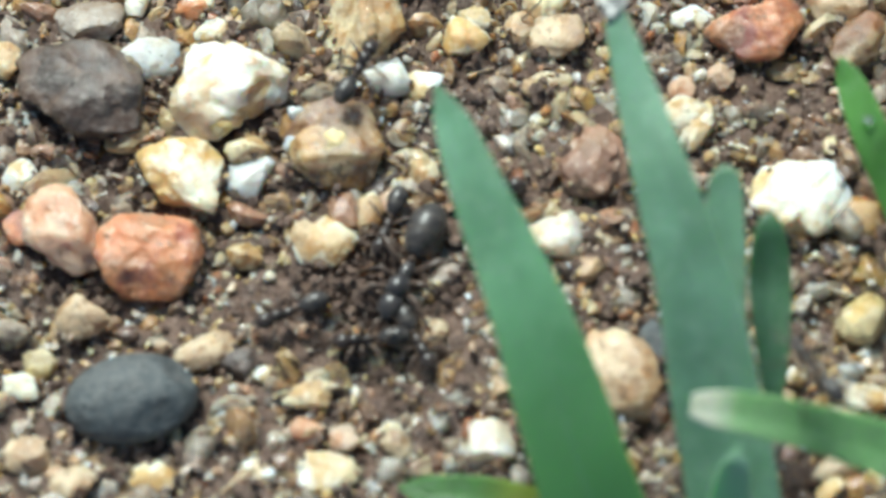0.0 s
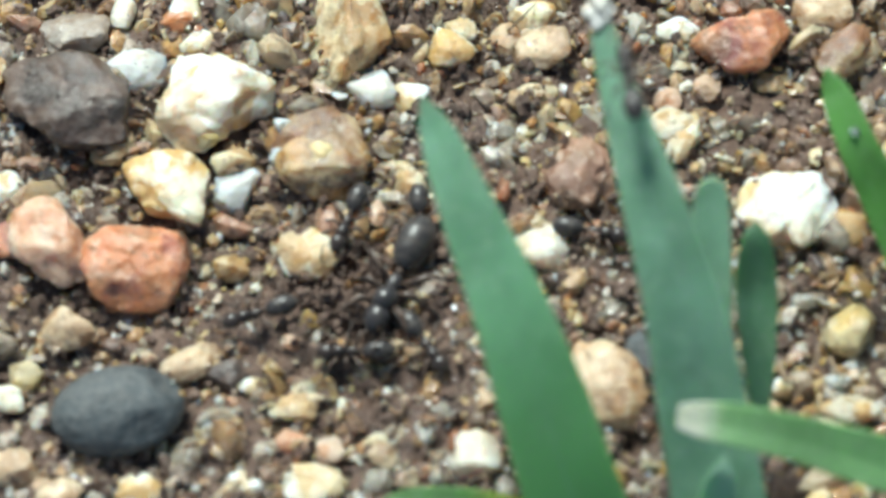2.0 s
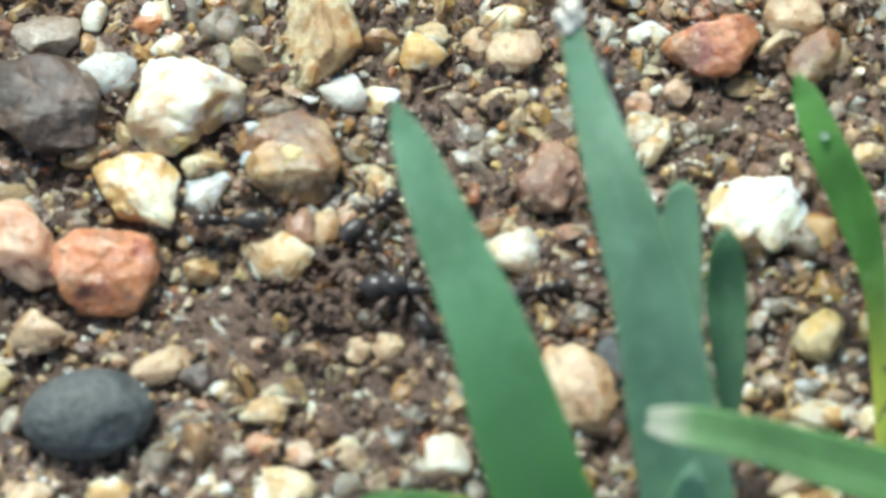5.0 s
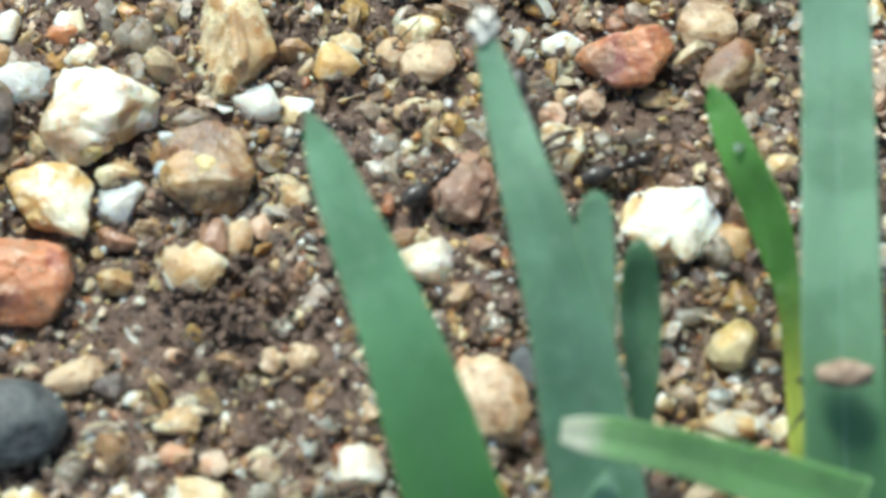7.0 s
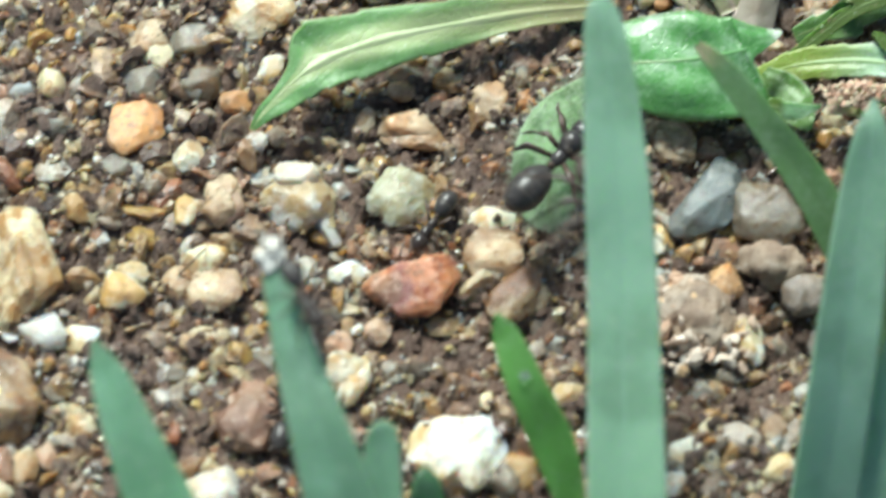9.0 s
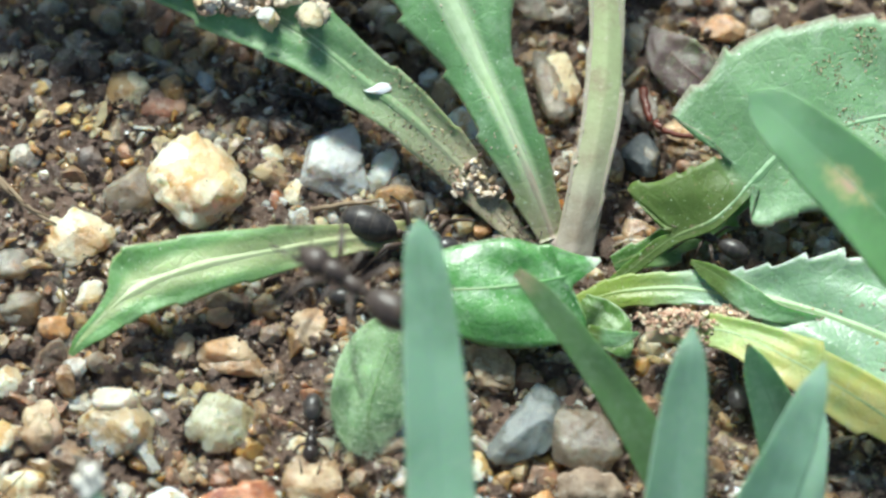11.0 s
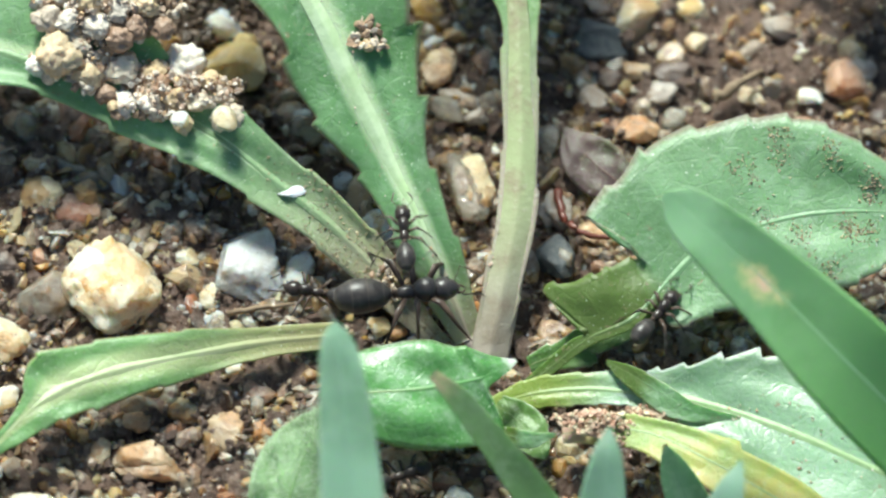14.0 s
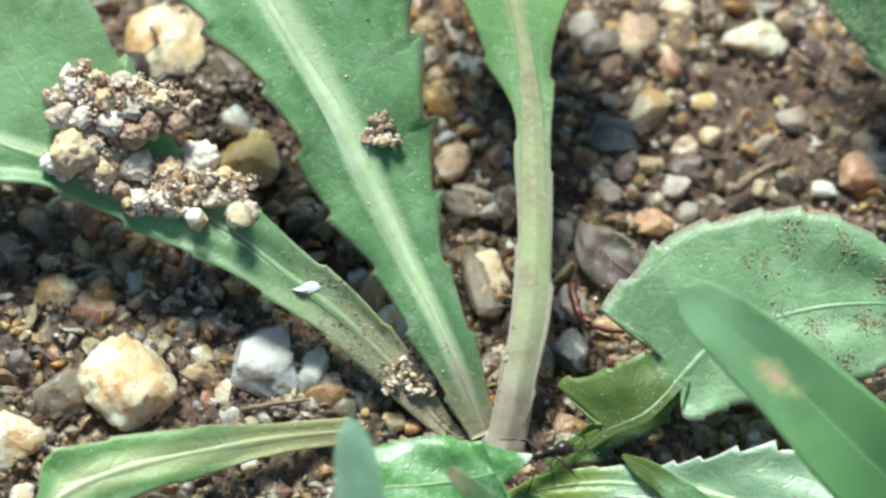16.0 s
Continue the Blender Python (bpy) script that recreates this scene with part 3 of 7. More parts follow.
def cleaved(v, rng, count, flat):
    """Lays many small flat faces over a surface, as on broken crystal."""
    nrm = v / np.linalg.norm(v, axis=1)[:, None]
    pick = rng.choice(len(v), count, replace=False)
    near = np.argmax(nrm @ nrm[pick].T + rng.uniform(-0.02, 0.02, count), axis=1)
    tilt = nrm[pick] + rng.normal(size=(count, 3)) * 0.2
    tilt /= np.linalg.norm(tilt, axis=1)[:, None]
    out = np.einsum("ij,ij->i", v - v[pick][near], tilt[near])
    out = np.maximum(out, -0.05)
    return v - (flat * out)[:, None] * tilt[near]


def stone(kind, x, y, z, w, d, h, turn, lump, seed):
    """One stone: w wide, d deep, h high (millimetres), turned about the upright."""
    rng = np.random.default_rng(seed)
    big = max(w, d) > 2.2
    v, f = ICO[5 if max(w, d) > 3.2 else 4]
    if kind == "slate" and lump < 0.03:
        v = faceted(v, rng, 2, 0.90, 0.96)
    elif kind == "crumb":
        v = clustered(v, rng, 12, 0.62)
    elif lump >= 0.1 and kind not in ("slate", "umber"):
        v = clustered(v, rng, 4 + round(lump * 26), 0.42 + lump)
        v = chipped(v, rng, 15, 0.68, 0.9)
        v = chipped(v, rng, 8, 0.86, 0.95)
    else:
        v = chipped(v, rng, 12 if big else 8, 0.56, 0.82)
        v = chipped(v, rng, 6, 0.88, 0.97)
    if kind != "slate":
        v = cleaved(v, rng, 60 if big else 30, 0.6)
    rough = 0.010 if lump < 0.03 else 0.013
    off = Vector(rng.uniform(-50, 50, 3))
    s = np.array([1 + lump * 0.6 * noise.noise(Vector(p) * 1.7 + off) + (rough + lump * 0.2) * noise.noise(Vector(p) * 4.5 + off) + rough * noise.noise(Vector(p) * 11 + off)
                  + (0.5 * rough * noise.noise(Vector(p) * 24 + off) if big else 0) for p in v])
    v = v * s[:, None]
    v = v / np.abs(v).max(axis=0) * np.array((w, d, h)) * 0.5 * MM
    ob = new("stone", link_mesh("stone", v.tolist(), f.tolist(), STONE[kind]))
    ob.matrix_world = pose(x * MM, y * MM, z * MM, rng.uniform(-7, 7), rng.uniform(-7, 7), turn)
    return tagged(ob, STONE_LABEL[kind], "stone", "gravel stones")


def grain_heap(name, rng, x, y, base, r, material, level, flat, lift, smooth=False):
    """Broken grains of size r at x, y over the heights base, in one mesh (millimetres)."""
    v0, f0 = ICO[level]
    k = len(x)
    v = np.repeat(v0[None], k, 0)
    for _ in range(6):
        nrm = rng.normal(size=(k, 3))
        nrm /= np.linalg.norm(nrm, axis=1)[:, None]
        d = np.einsum("kij,kj->ki", v, nrm) - rng.uniform(0.25, 0.85, (k, 1))
        v = v - np.maximum(d, 0)[:, :, None] * nrm[:, None]
    v = v * rng.uniform(0.93, 1.07, (k, len(v0), 1))
    v = v * (rng.uniform(0.6, 1.3, (k, 1, 3)) * np.array((1, 1, flat)))
    q = rng.normal(size=(k, 4)) * np.array((1, 0.4, 0.4, 1))
    q /= np.linalg.norm(q, axis=1)[:, None]
    w, u = q[:, 0][:, None, None], np.repeat(q[:, None, 1:], len(v0), 1)
    c = np.cross(u, v)
    v = (v + 2 * (w * c + np.cross(u, c))) * r[:, None, None] * 0.5
    v = v + np.stack([x, y, base + lift * r * 0.5], 1)[:, None]
    verts = v.reshape(-1, 3) * MM
    faces = (f0[None] + (np.arange(k) * len(v0))[:, None, None]).reshape(-1, 3)
    me = bpy.data.meshes.new(name)
    me.vertices.add(len(verts))
    me.vertices.foreach_set("co", verts.ravel())
    me.loops.add(faces.size)
    me.loops.foreach_set("vertex_index", faces.ravel().astype(np.int32))
    me.polygons.add(len(faces))
    me.polygons.foreach_set("loop_start", np.arange(0, faces.size, 3, dtype=np.int32))
    me.polygons.foreach_set("use_smooth", np.full(len(faces), smooth))
    me.materials.append(material)
    me.update(calc_edges=True)
    return new(name, me)


def scatter(name, count, size, material, label, level, seed, box, lift=0.25, flat=0.75, avoid=(), bare=(), smooth=False):
    """Many small grains strewn over the soil; sizes in millimetres."""
    rng = np.random.default_rng(seed)
    x, y = rng.uniform(box[0], box[1], count), rng.uniform(box[2], box[3], count)
    keep = np.abs(x - 1.0 - 0.82 * y) < 33
    for ax, ay, ar in avoid:
        keep &= (x - ax) ** 2 + (y - ay) ** 2 > ar * ar
    luck = rng.random(count)
    for ax, ay, rx, ry, left in bare:
        d = ((x - ax) / rx) ** 2 + ((y - ay) / ry) ** 2
        keep &= (d > 1) | (luck < left + (1 - left) * np.clip(d * 2 - 1, 0, 1))
    x, y = x[keep], y[keep]
    r = size[0] + (size[1] - size[0]) * rng.random(len(x)) ** 2.2
    base = np.array([soil(p, q) for p, q in zip(x, y)])
    return tagged(grain_heap(name, rng, x, y, base, r, material, level, flat, lift, smooth), label, "sand", kind="stuff")


def bedding(name, rocks, every, size, material, seed, label):
    """Soil and grains washed up against the foot of each stone, in one mesh."""
    rng = np.random.default_rng(seed)
    x, y, z = [], [], []
    for ob in rocks:
        half = [0.5 * q / MM for q in ob.dimensions]
        turn = ob.matrix_world.to_euler().z
        for _ in range(int(math.pi * (half[0] + half[1]) / every)):
            a, k = rng.uniform(0, 2 * math.pi), rng.uniform(0.82, 1.08)
            u, w = k * half[0] * math.cos(a), k * half[1] * math.sin(a)
            px, py = ob.location.x / MM + u * math.cos(turn) - w * math.sin(turn), ob.location.y / MM + u * math.sin(turn) + w * math.cos(turn)
            x.append(px), y.append(py), z.append(soil(px, py) + half[2] * rng.uniform(0.0, 0.5))
    r = size[0] + (size[1] - size[0]) * rng.random(len(x)) ** 1.8
    return tagged(grain_heap(name, rng, np.array(x), np.array(y), np.array(z), r, material, 1, 0.7, 0.0), label, "sand", kind="stuff")


def clump(name, x, y, z, rx, ry, count, size, seed, label, material=None, slope=0.0):
    """A little heap of soil crumbs on an oval of radii rx and ry; slope is the rise along y."""
    rng = np.random.default_rng(seed)
    a, d = rng.uniform(0, 2 * math.pi, count), np.sqrt(rng.random(count))
    wob = 1 + 0.25 * np.sin(a * 3 + seed) + 0.15 * np.sin(a * 7)
    r = size[0] + (size[1] - size[0]) * rng.random(count) ** 1.5
    base = z + 0.8 * min(rx, ry, 1.2) * (1 - d) * rng.random(count) + slope * ry * d * wob * np.sin(a)
    ob = grain_heap(name, rng, x + rx * d * wob * np.cos(a), y + ry * d * wob * np.sin(a), base, r, material or CRUMBS, 2, 0.85, 0.6)
    return tagged(ob, label, "soil", kind="stuff")


def caked_heap(name, lumps, seed, label, material):
    """Lumps of soil dried together, each a knot of grains, in one mesh."""
    rng = np.random.default_rng(seed)
    v0, f0 = ICO[4]
    verts, faces = [], []
    for x, y, z, r in lumps:
        v = chipped(clustered(v0, rng, 14, 0.55), rng, 6, 0.7, 0.92)
        off = Vector(rng.uniform(-50, 50, 3))
        v = v * np.array([1 + 0.22 * noise.noise(Vector(p) * 4 + off) + 0.12 * noise.noise(Vector(p) * 10 + off) for p in v])[:, None]
        v = v / np.abs(v).max() * np.array((1.1, 1.1, 0.85)) * r + np.array((x, y, z))
        faces += (f0 + len(verts)).tolist()
        verts += (v * MM).tolist()
    return tagged(new(name, link_mesh(name, verts, faces, material)), label, "soil", kind="stuff")


def sprinkle(leaf_mesh, count, size, seed, label, span=(0.0, 1.0), material=None, loose=1.0, spots=8):
    """Loose soil grains lying on the upper side of a leaf."""
    rng = np.random.default_rng(seed)
    me = leaf_mesh.data
    at = (leaf_mesh.parent.location if leaf_mesh.parent else Vector()) / MM
    rows = (len(me.vertices) // 2) // 17
    x, y, z = [], [], []
    heaps = [(span[0] + (span[1] - span[0]) * rng.random(), rng.uniform(1.5, 14.5)) for _ in range(spots)]
    for _ in range(count):
        a, b = heaps[int(rng.integers(len(heaps)))]
        i = int(np.clip((a + rng.normal() * 0.022 * loose) * (rows - 2), 0, rows - 2))
        j = int(np.clip(b + rng.normal() * 1.5 * loose, 1, 15))
        u, w = rng.random(), rng.random()
        q = [me.vertices[k].co for k in (i * 17 + j, i * 17 + j + 1, (i + 1) * 17 + j, (i + 1) * 17 + j + 1)]
        p = q[0].lerp(q[1], u).lerp(q[2].lerp(q[3], u), w) / MM + at
        x.append(p.x), y.append(p.y), z.append(p.z)
    r = size[0] + (size[1] - size[0]) * rng.random(count) ** 2
    ob = grain_heap("soil_crumbs", rng, np.array(x), np.array(y), np.array(z), r, material or DUST, 1, 0.45, 0.3)
    return tagged(ob, label, "soil", kind="stuff")


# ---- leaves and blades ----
# Leaves and blades are turned broadside to the camera, to fit its view.
TO_CAMERA = Vector((0.0, -0.47, 0.88))


def spline(nodes, steps):
    """Points and widths along a smooth curve through the nodes (x, y, z, width)."""
    p = [Vector(n) for n in nodes]
    p = [p[0] * 2 - p[1]] + p + [p[-1] * 2 - p[-2]]
    out = []
    for i in range(1, len(p) - 2):
        for k in range(steps + (i == len(p) - 3)):
            t = k / steps
            a, b, c, d = p[i - 1], p[i], p[i + 1], p[i + 2]
            out.append(0.5 * (2 * b + (c - a) * t + (2 * a - 5 * b + 4 * c - d) * t * t + (3 * b - a - 3 * c + d) * t ** 3))
    return out


def foliage(name, nodes, material, roll=0.0, teeth=0, tooth=0.0, fold=0.1, ridge=0.0, thick=0.16, ripple=0.0, seed=1):
    """A leaf or blade: a curved sheet with thickness along its rib. Nodes in millimetres."""
    rng = random.Random(seed)
    pts = spline(nodes, 14)
    n, cols = len(pts), 17
    top, uvs = [], []
    shift = rng.uniform(0, 9)
    for i, q in enumerate(pts):
        c = Vector(q[:3])
        tan = (Vector(pts[min(i + 1, n - 1)][:3]) - Vector(pts[max(i - 1, 0)][:3])).normalized()
        side = tan.cross(TO_CAMERA).normalized()
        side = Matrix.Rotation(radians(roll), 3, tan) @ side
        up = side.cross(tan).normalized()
        sides = max(q[3], 0.03), max(q[4], 0.03)
        sweep = (q[5], q[6]) if len(q) > 5 else (0.0, 0.0)
        u = i / (n - 1)
        for j in range(cols):
            s = j / (cols - 1) * 2 - 1
            k, half = 1.0, sides[s > 0]
            if teeth:
                ph = (u * teeth + (0.35 if s > 0 else 0.0) + shift * 0.1) % 1.0
                bite = (ph ** 1.6) * tooth * 2.2 * min(1.0, half / 0.9) * (0.6 + 0.8 * (0.5 + 0.5 * noise.noise(Vector((shift, math.floor(u * teeth) * 1.7, s)))))
                k = 1.0 + bite * max(0.0, (abs(s) - 0.55) / 0.45) ** 1.2 - tooth * 0.5 * max(0.0, (abs(s) - 0.55) / 0.45)
            wave = ripple * min(half, 2.0) * min(1.0, half / 1.2) * noise.noise(Vector((u * 7 + shift, s * 1.6, 0.5))) * min(1.0, abs(s) * 1.6)
            lift = fold * (min(1.0, half / 1.5) if fold > 0 else 1.0) * half * abs(s) ** 1.3 - ridge * half * max(0.0, 1 - abs(s) * 5) + wave
            top.append(c + side * (s * half * k) + tan * (sweep[s > 0] * abs(s)) + up * lift)
            uvs.append((u, (s + 1) / 2))
    low = []
    for i in range(n):
        for j in range(cols):
            a = top[i * cols + j]
            nx = top[min(i + 1, n - 1) * cols + j] - top[max(i - 1, 0) * cols + j]
            sx = top[i * cols + min(j + 1, cols - 1)] - top[i * cols + max(j - 1, 0)]
            nn = sx.cross(nx)
            nn = nn.normalized() if nn.length > 1e-9 else Vector((0, 0, 1))
            s = abs(j / (cols - 1) * 2 - 1)
            low.append(a - nn * thick * (1.0 - 0.75 * s ** 3 + 1.6 * max(0.0, 1 - s * 5) * (ridge > 0)))
    N = n * cols
    faces = []
    for i in range(n - 1):
        for j in range(cols - 1):
            a, b, c2, d = i * cols + j, i * cols + j + 1, (i + 1) * cols + j + 1, (i + 1) * cols + j
            faces.append((a, b, c2, d))
            faces.append((N + d, N + c2, N + b, N + a))
        for j, flip in ((0, False), (cols - 1, True)):
            a, d = i * cols + j, (i + 1) * cols + j
            faces.append((a, N + a, N + d, d) if flip else (d, N + d, N + a, a))
    for i, flip in ((0, True), (n - 1, False)):
        for j in range(cols - 1):
            a, b = i * cols + j, i * cols + j + 1
            faces.append((a, N + a, N + b, b) if not flip else (b, N + b, N + a, a))
    me = link_mesh(name, [tuple(p * MM) for p in top + low], faces, material)
    layer = me.uv_layers.new(name="UVMap")
    uv2 = uvs + uvs
    for lp in me.loops:
        layer.data[lp.index].uv = uv2[lp.vertex_index]
    return me


def ridge_strip(name, nodes, material, wide, parent, lift=0.03, span=1.0, top=0.42, roll=0.0, arch=0.22, ripple=0.0):
    """The raised rib of a leaf: a shallow arched ribbon along its middle."""
    k = max(2, round(len(nodes) * span))
    low = []
    for i, n in enumerate(nodes[:k]):
        half = max(0.03, min(0.5 * (n[3] + n[4]) * wide, top) * (1.0 - 0.8 * (i / (k - 1)) ** 2))
        rise = lift + 0.2 * half
        low.append((n[0] + TO_CAMERA.x * rise, n[1] + TO_CAMERA.y * rise, n[2] + TO_CAMERA.z * rise, half, half))
    ob = new(name, foliage(name, low, material, roll, fold=-arch, thick=0.05, ripple=ripple))
    ob.parent = parent
    return tagged(ob)


def grass(label, nodes, kind, roll, seed):
    root = new("grass_blade")
    root.location = Vector(nodes[0][:3]) * MM
    local = [(n[0] - nodes[0][0], n[1] - nodes[0][1], n[2] - nodes[0][2], *n[3:]) for n in nodes]
    lamina = new("lamina", foliage("lamina", local, LEAF[kind], roll, fold=0.16, thick=0.22, seed=seed))
    lamina.parent = root
    ridge_strip("midvein", local, VEIN[kind], 0.04, root, 0.0, 0.95, roll=roll, arch=0.34)
    return tagged(root, label, "grass", "grass blades")


PLANT_AT = Vector((14.74, 7.25, 0.3))


def rosette():
    root = new("rosette_weed")
    root.location = PLANT_AT * MM
    bm = bmesh.new()
    ball(bm, (0, 0, -0.35), (0.6, 0.6, 0.5), 8)
    part("crown", bm, RIB["leafstem"], root, "pale purplish crown of the rosette")
    return tagged(root, "rosette weed with toothed green leaves growing in gravelly soil", "weed")


def leaf(plant, label, nodes, kind, roll, teeth, tooth, fold, rib, seed, name="leaf"):
    o = PLANT_AT if plant else Vector(nodes[0][:3])
    local = [(n[0] - o.x, n[1] - o.y, n[2] - o.z, *n[3:]) for n in nodes]
    if plant:
        ob = new("leaf", foliage("leaf", local, LEAF[kind], roll, teeth, tooth, fold, 0.0, 0.2, 0.28, seed))
        ob.parent = plant
        tagged(ob, label)
        ridge_strip("midrib", local, RIB[kind], rib, ob, 0.0 if rib < 1 else 0.12, 0.92 if rib < 1 else 0.7, 0.62 if rib < 1 else 0.86, roll, 0.34 if rib < 1 else 0.40)
        return ob
    root = new(name)
    root.location = o * MM
    ob = new("lamina", foliage("lamina", local, LEAF[kind], roll, teeth, tooth, fold, 0.0, 0.2, 0.28, seed))
    ob.parent = root
    ridge_strip("midrib", local, RIB[kind], rib, root, 0.0, 0.9, roll=roll, arch=0.34)
    return tagged(root, label, "leaf")


def tube(bm, pts, radii, sides=6):
    """A tapering round rod through the points."""
    rings = []
    for i, p in enumerate(pts):
        p = Vector(p)
        tan = (Vector(pts[min(i + 1, len(pts) - 1)]) - Vector(pts[max(i - 1, 0)])).normalized()
        a = tan.orthogonal().normalized()
        b = tan.cross(a)
        rings.append([bm.verts.new(p + (a * math.cos(2 * math.pi * k / sides) + b * math.sin(2 * math.pi * k / sides)) * radii[i]) for k in range(sides)])
    for r1, r2 in zip(rings, rings[1:]):
        for k in range(sides):
            bm.faces.new((r1[k], r1[(k + 1) % sides], r2[(k + 1) % sides], r2[k]))
    bm.faces.new(rings[0][::-1])
    bm.faces.new(rings[-1])


def part(name, bm, material, parent, label=""):
    """Links a bmesh, in millimetres, as one mesh under a thing."""
    me = bpy.data.meshes.new(name)
    bmesh.ops.recalc_face_normals(bm, faces=bm.faces)
    bmesh.ops.scale(bm, vec=(MM, MM, MM), verts=bm.verts)
    bm.to_mesh(me)
    bm.free()
    me.polygons.foreach_set("use_smooth", [True] * len(me.polygons))
    me.materials.append(material)
    ob = new(name, me)
    ob.parent = parent
    return tagged(ob, label)


def ball(bm, c, r, rings=12, squash=None):
    """An egg of radii r at c; squash(u) scales it along its length, u from -1 to 1."""
    geo = bmesh.ops.create_uvsphere(bm, u_segments=14, v_segments=rings, radius=1.0)
    for v in geo["verts"]:
        x, y, z = v.co.z, v.co.y, v.co.x
        k = squash(x) if squash else 1.0
        v.co = (c[0] + x * r[0], c[1] + y * r[1] * k, c[2] + z * r[2] * k)


def make_ant(queen=False, long=1.0, skin=None):
    """An ant about 3.6 mm long, its head towards +x, standing on z = 0 under its empty at 0.75 mm."""
    q = 1.55 if queen else 1.0
    shell, limb, tail = skin or (CHITIN, LIMB, GASTER)
    root = new("queen_ant" if queen else "worker_ant")
    bm = bmesh.new()
    ball(bm, (1.28 * q, 0, 0.06), (0.40 * q, 0.34 * q, 0.29 * q), squash=lambda u: 1.0 - 0.22 * u)
    head = part("head", bm, shell, root)
    for s in (-1, 1):
        bm = bmesh.new()
        tube(bm, [(1.50 * q, s * .12, .10), (1.72 * q, s * .46 * q, .42 * q), (1.98 * q, s * .40 * q, .30 * q), (2.30 * q, s * .30 * q, .06)], [.035, .030, .034, .048])
        part("antenna", bm, limb, root)
        bm = bmesh.new()
        tube(bm, [(1.55 * q, s * .20, -.05), (1.76 * q, s * .16, -.10), (1.86 * q, s * .02, -.12)], [.07, .05, .015])
        part("mandible", bm, limb, root)
        bm = bmesh.new()
        ball(bm, (1.36 * q, s * .29 * q, .14 * q), (.075, .04, .07), 6)
        part("eye", bm, shell, root)
    bm = bmesh.new()
    ball(bm, (.70 * q, 0, .10 * q), (.38 * q, (.25 if not queen else .34) * q, (.26 if not queen else .36) * q), squash=lambda u: 1.0 + 0.15 * u)
    ball(bm, (.22 * q, 0, .04 * q), (.34 * q, .20 * q, .20 * q))
    part("thorax", bm, shell, root)
    bm = bmesh.new()
    ball(bm, (-.14 * q, 0, .06), (.11 * q, .12 * q, .19 * q), 8)
    part("petiole", bm, limb, root)
    g = 1.2 if queen else 1.0
    bm = bmesh.new()
    ball(bm, (-.86 * q * g, 0, .08 * q), (.68 * q * g, .42 * q * g, .40 * q * g), 28, squash=lambda u: (1.0 - 0.10 * u) * (1 - 0.035 * (math.sin(u * 7.5) > 0.75)))
    part("gaster", bm, tail, root)
    for i, (x, back) in enumerate(((.72, .75), (.45, .05), (.18, -.85))):
        for s in (-1, 1):
            leg = bmesh.new()
            k = q * long * (1.0, 1.0, 1.25)[i]
            tube(leg, [(0, 0, 0), (back * .34 * k, s * .42 * k, .30 * k), (back * .80 * k, s * .88 * k, -.22 * k), (back * 1.18 * k, s * 1.12 * k, -.62 * q * long)], [.075 * q, (.105 if queen else .070) * q, (.055 if queen else .042) * q, .018 * q])
            ob = part("leg", leg, limb, root)
            ob.location = (x * q * MM, s * .14 * q * MM, -.06 * MM)
    return root


def twig(name, pts, radius, label):
    root = Vector(pts[0])
    line = spline([(*(Vector(p) - root), 0.0) for p in pts], 6)
    bm = bmesh.new()
    rng = random.Random(len(pts) * 7 + int(radius * 1000))
    tube(bm, [Vector(q[:3]) + Vector((rng.uniform(-1, 1), rng.uniform(-1, 1), rng.uniform(-1, 1))) * radius * 0.25 for q in line],
         [radius * (1 - 0.6 * i / len(line)) * rng.uniform(0.8, 1.15) for i in range(len(line))], 7)
    ob = part(name, bm, STALK.m if name == "leaf_stalk" else FIBRE.m, None)
    ob.location = root * MM
    return tagged(ob, label, {"plant_fibre": "twig", "leaf_stalk": "leaf stalk"}.get(name, "leaf scrap"))


def lumpy(name, c, r, material, parent, label, seed, wild=0.35):
    """A rough lump of radii r at c, as a part of parent (millimetres in the world)."""
    bm = bmesh.new()
    bmesh.ops.create_icosphere(bm, subdivisions=3, radius=1.0)
    for v in bm.verts:
        k = 1 + wild * noise.noise(v.co * 1.8 + Vector((seed, 0, 0))) + 0.5 * wild * noise.noise(v.co * 5 + Vector((0, seed, 0)))
        v.co = Vector((v.co.x * r[0] * k, v.co.y * r[1] * k, v.co.z * r[2] * k))
    ob = part(name, bm, material, parent, label)
    ob.location = Vector(c) * MM - parent.location
    return ob


def scab(blade, at):
    return lumpy("scab", at, (1.05, 0.55, 0.35), SCAB.m, blade, "brown dried scab on the blade", 4)


def frayed_tip(blade, at):
    for i, (dx, dy, rx, ry) in enumerate(((0, 0, .40, .40), (-.40, .22, .20, .26), (.36, .20, .18, .30), (.05, .48, .16, .36), (-.2, .55, .10, .34), (.3, .5, .08, .3))):
        lumpy("frayed_tip", (at[0] + dx, at[1] + dy, at[2] + 0.1 * i), (rx, ry, .22), BLEACHED.m, blade, "bleached white frayed leaf tip", 9 + i, 0.9)


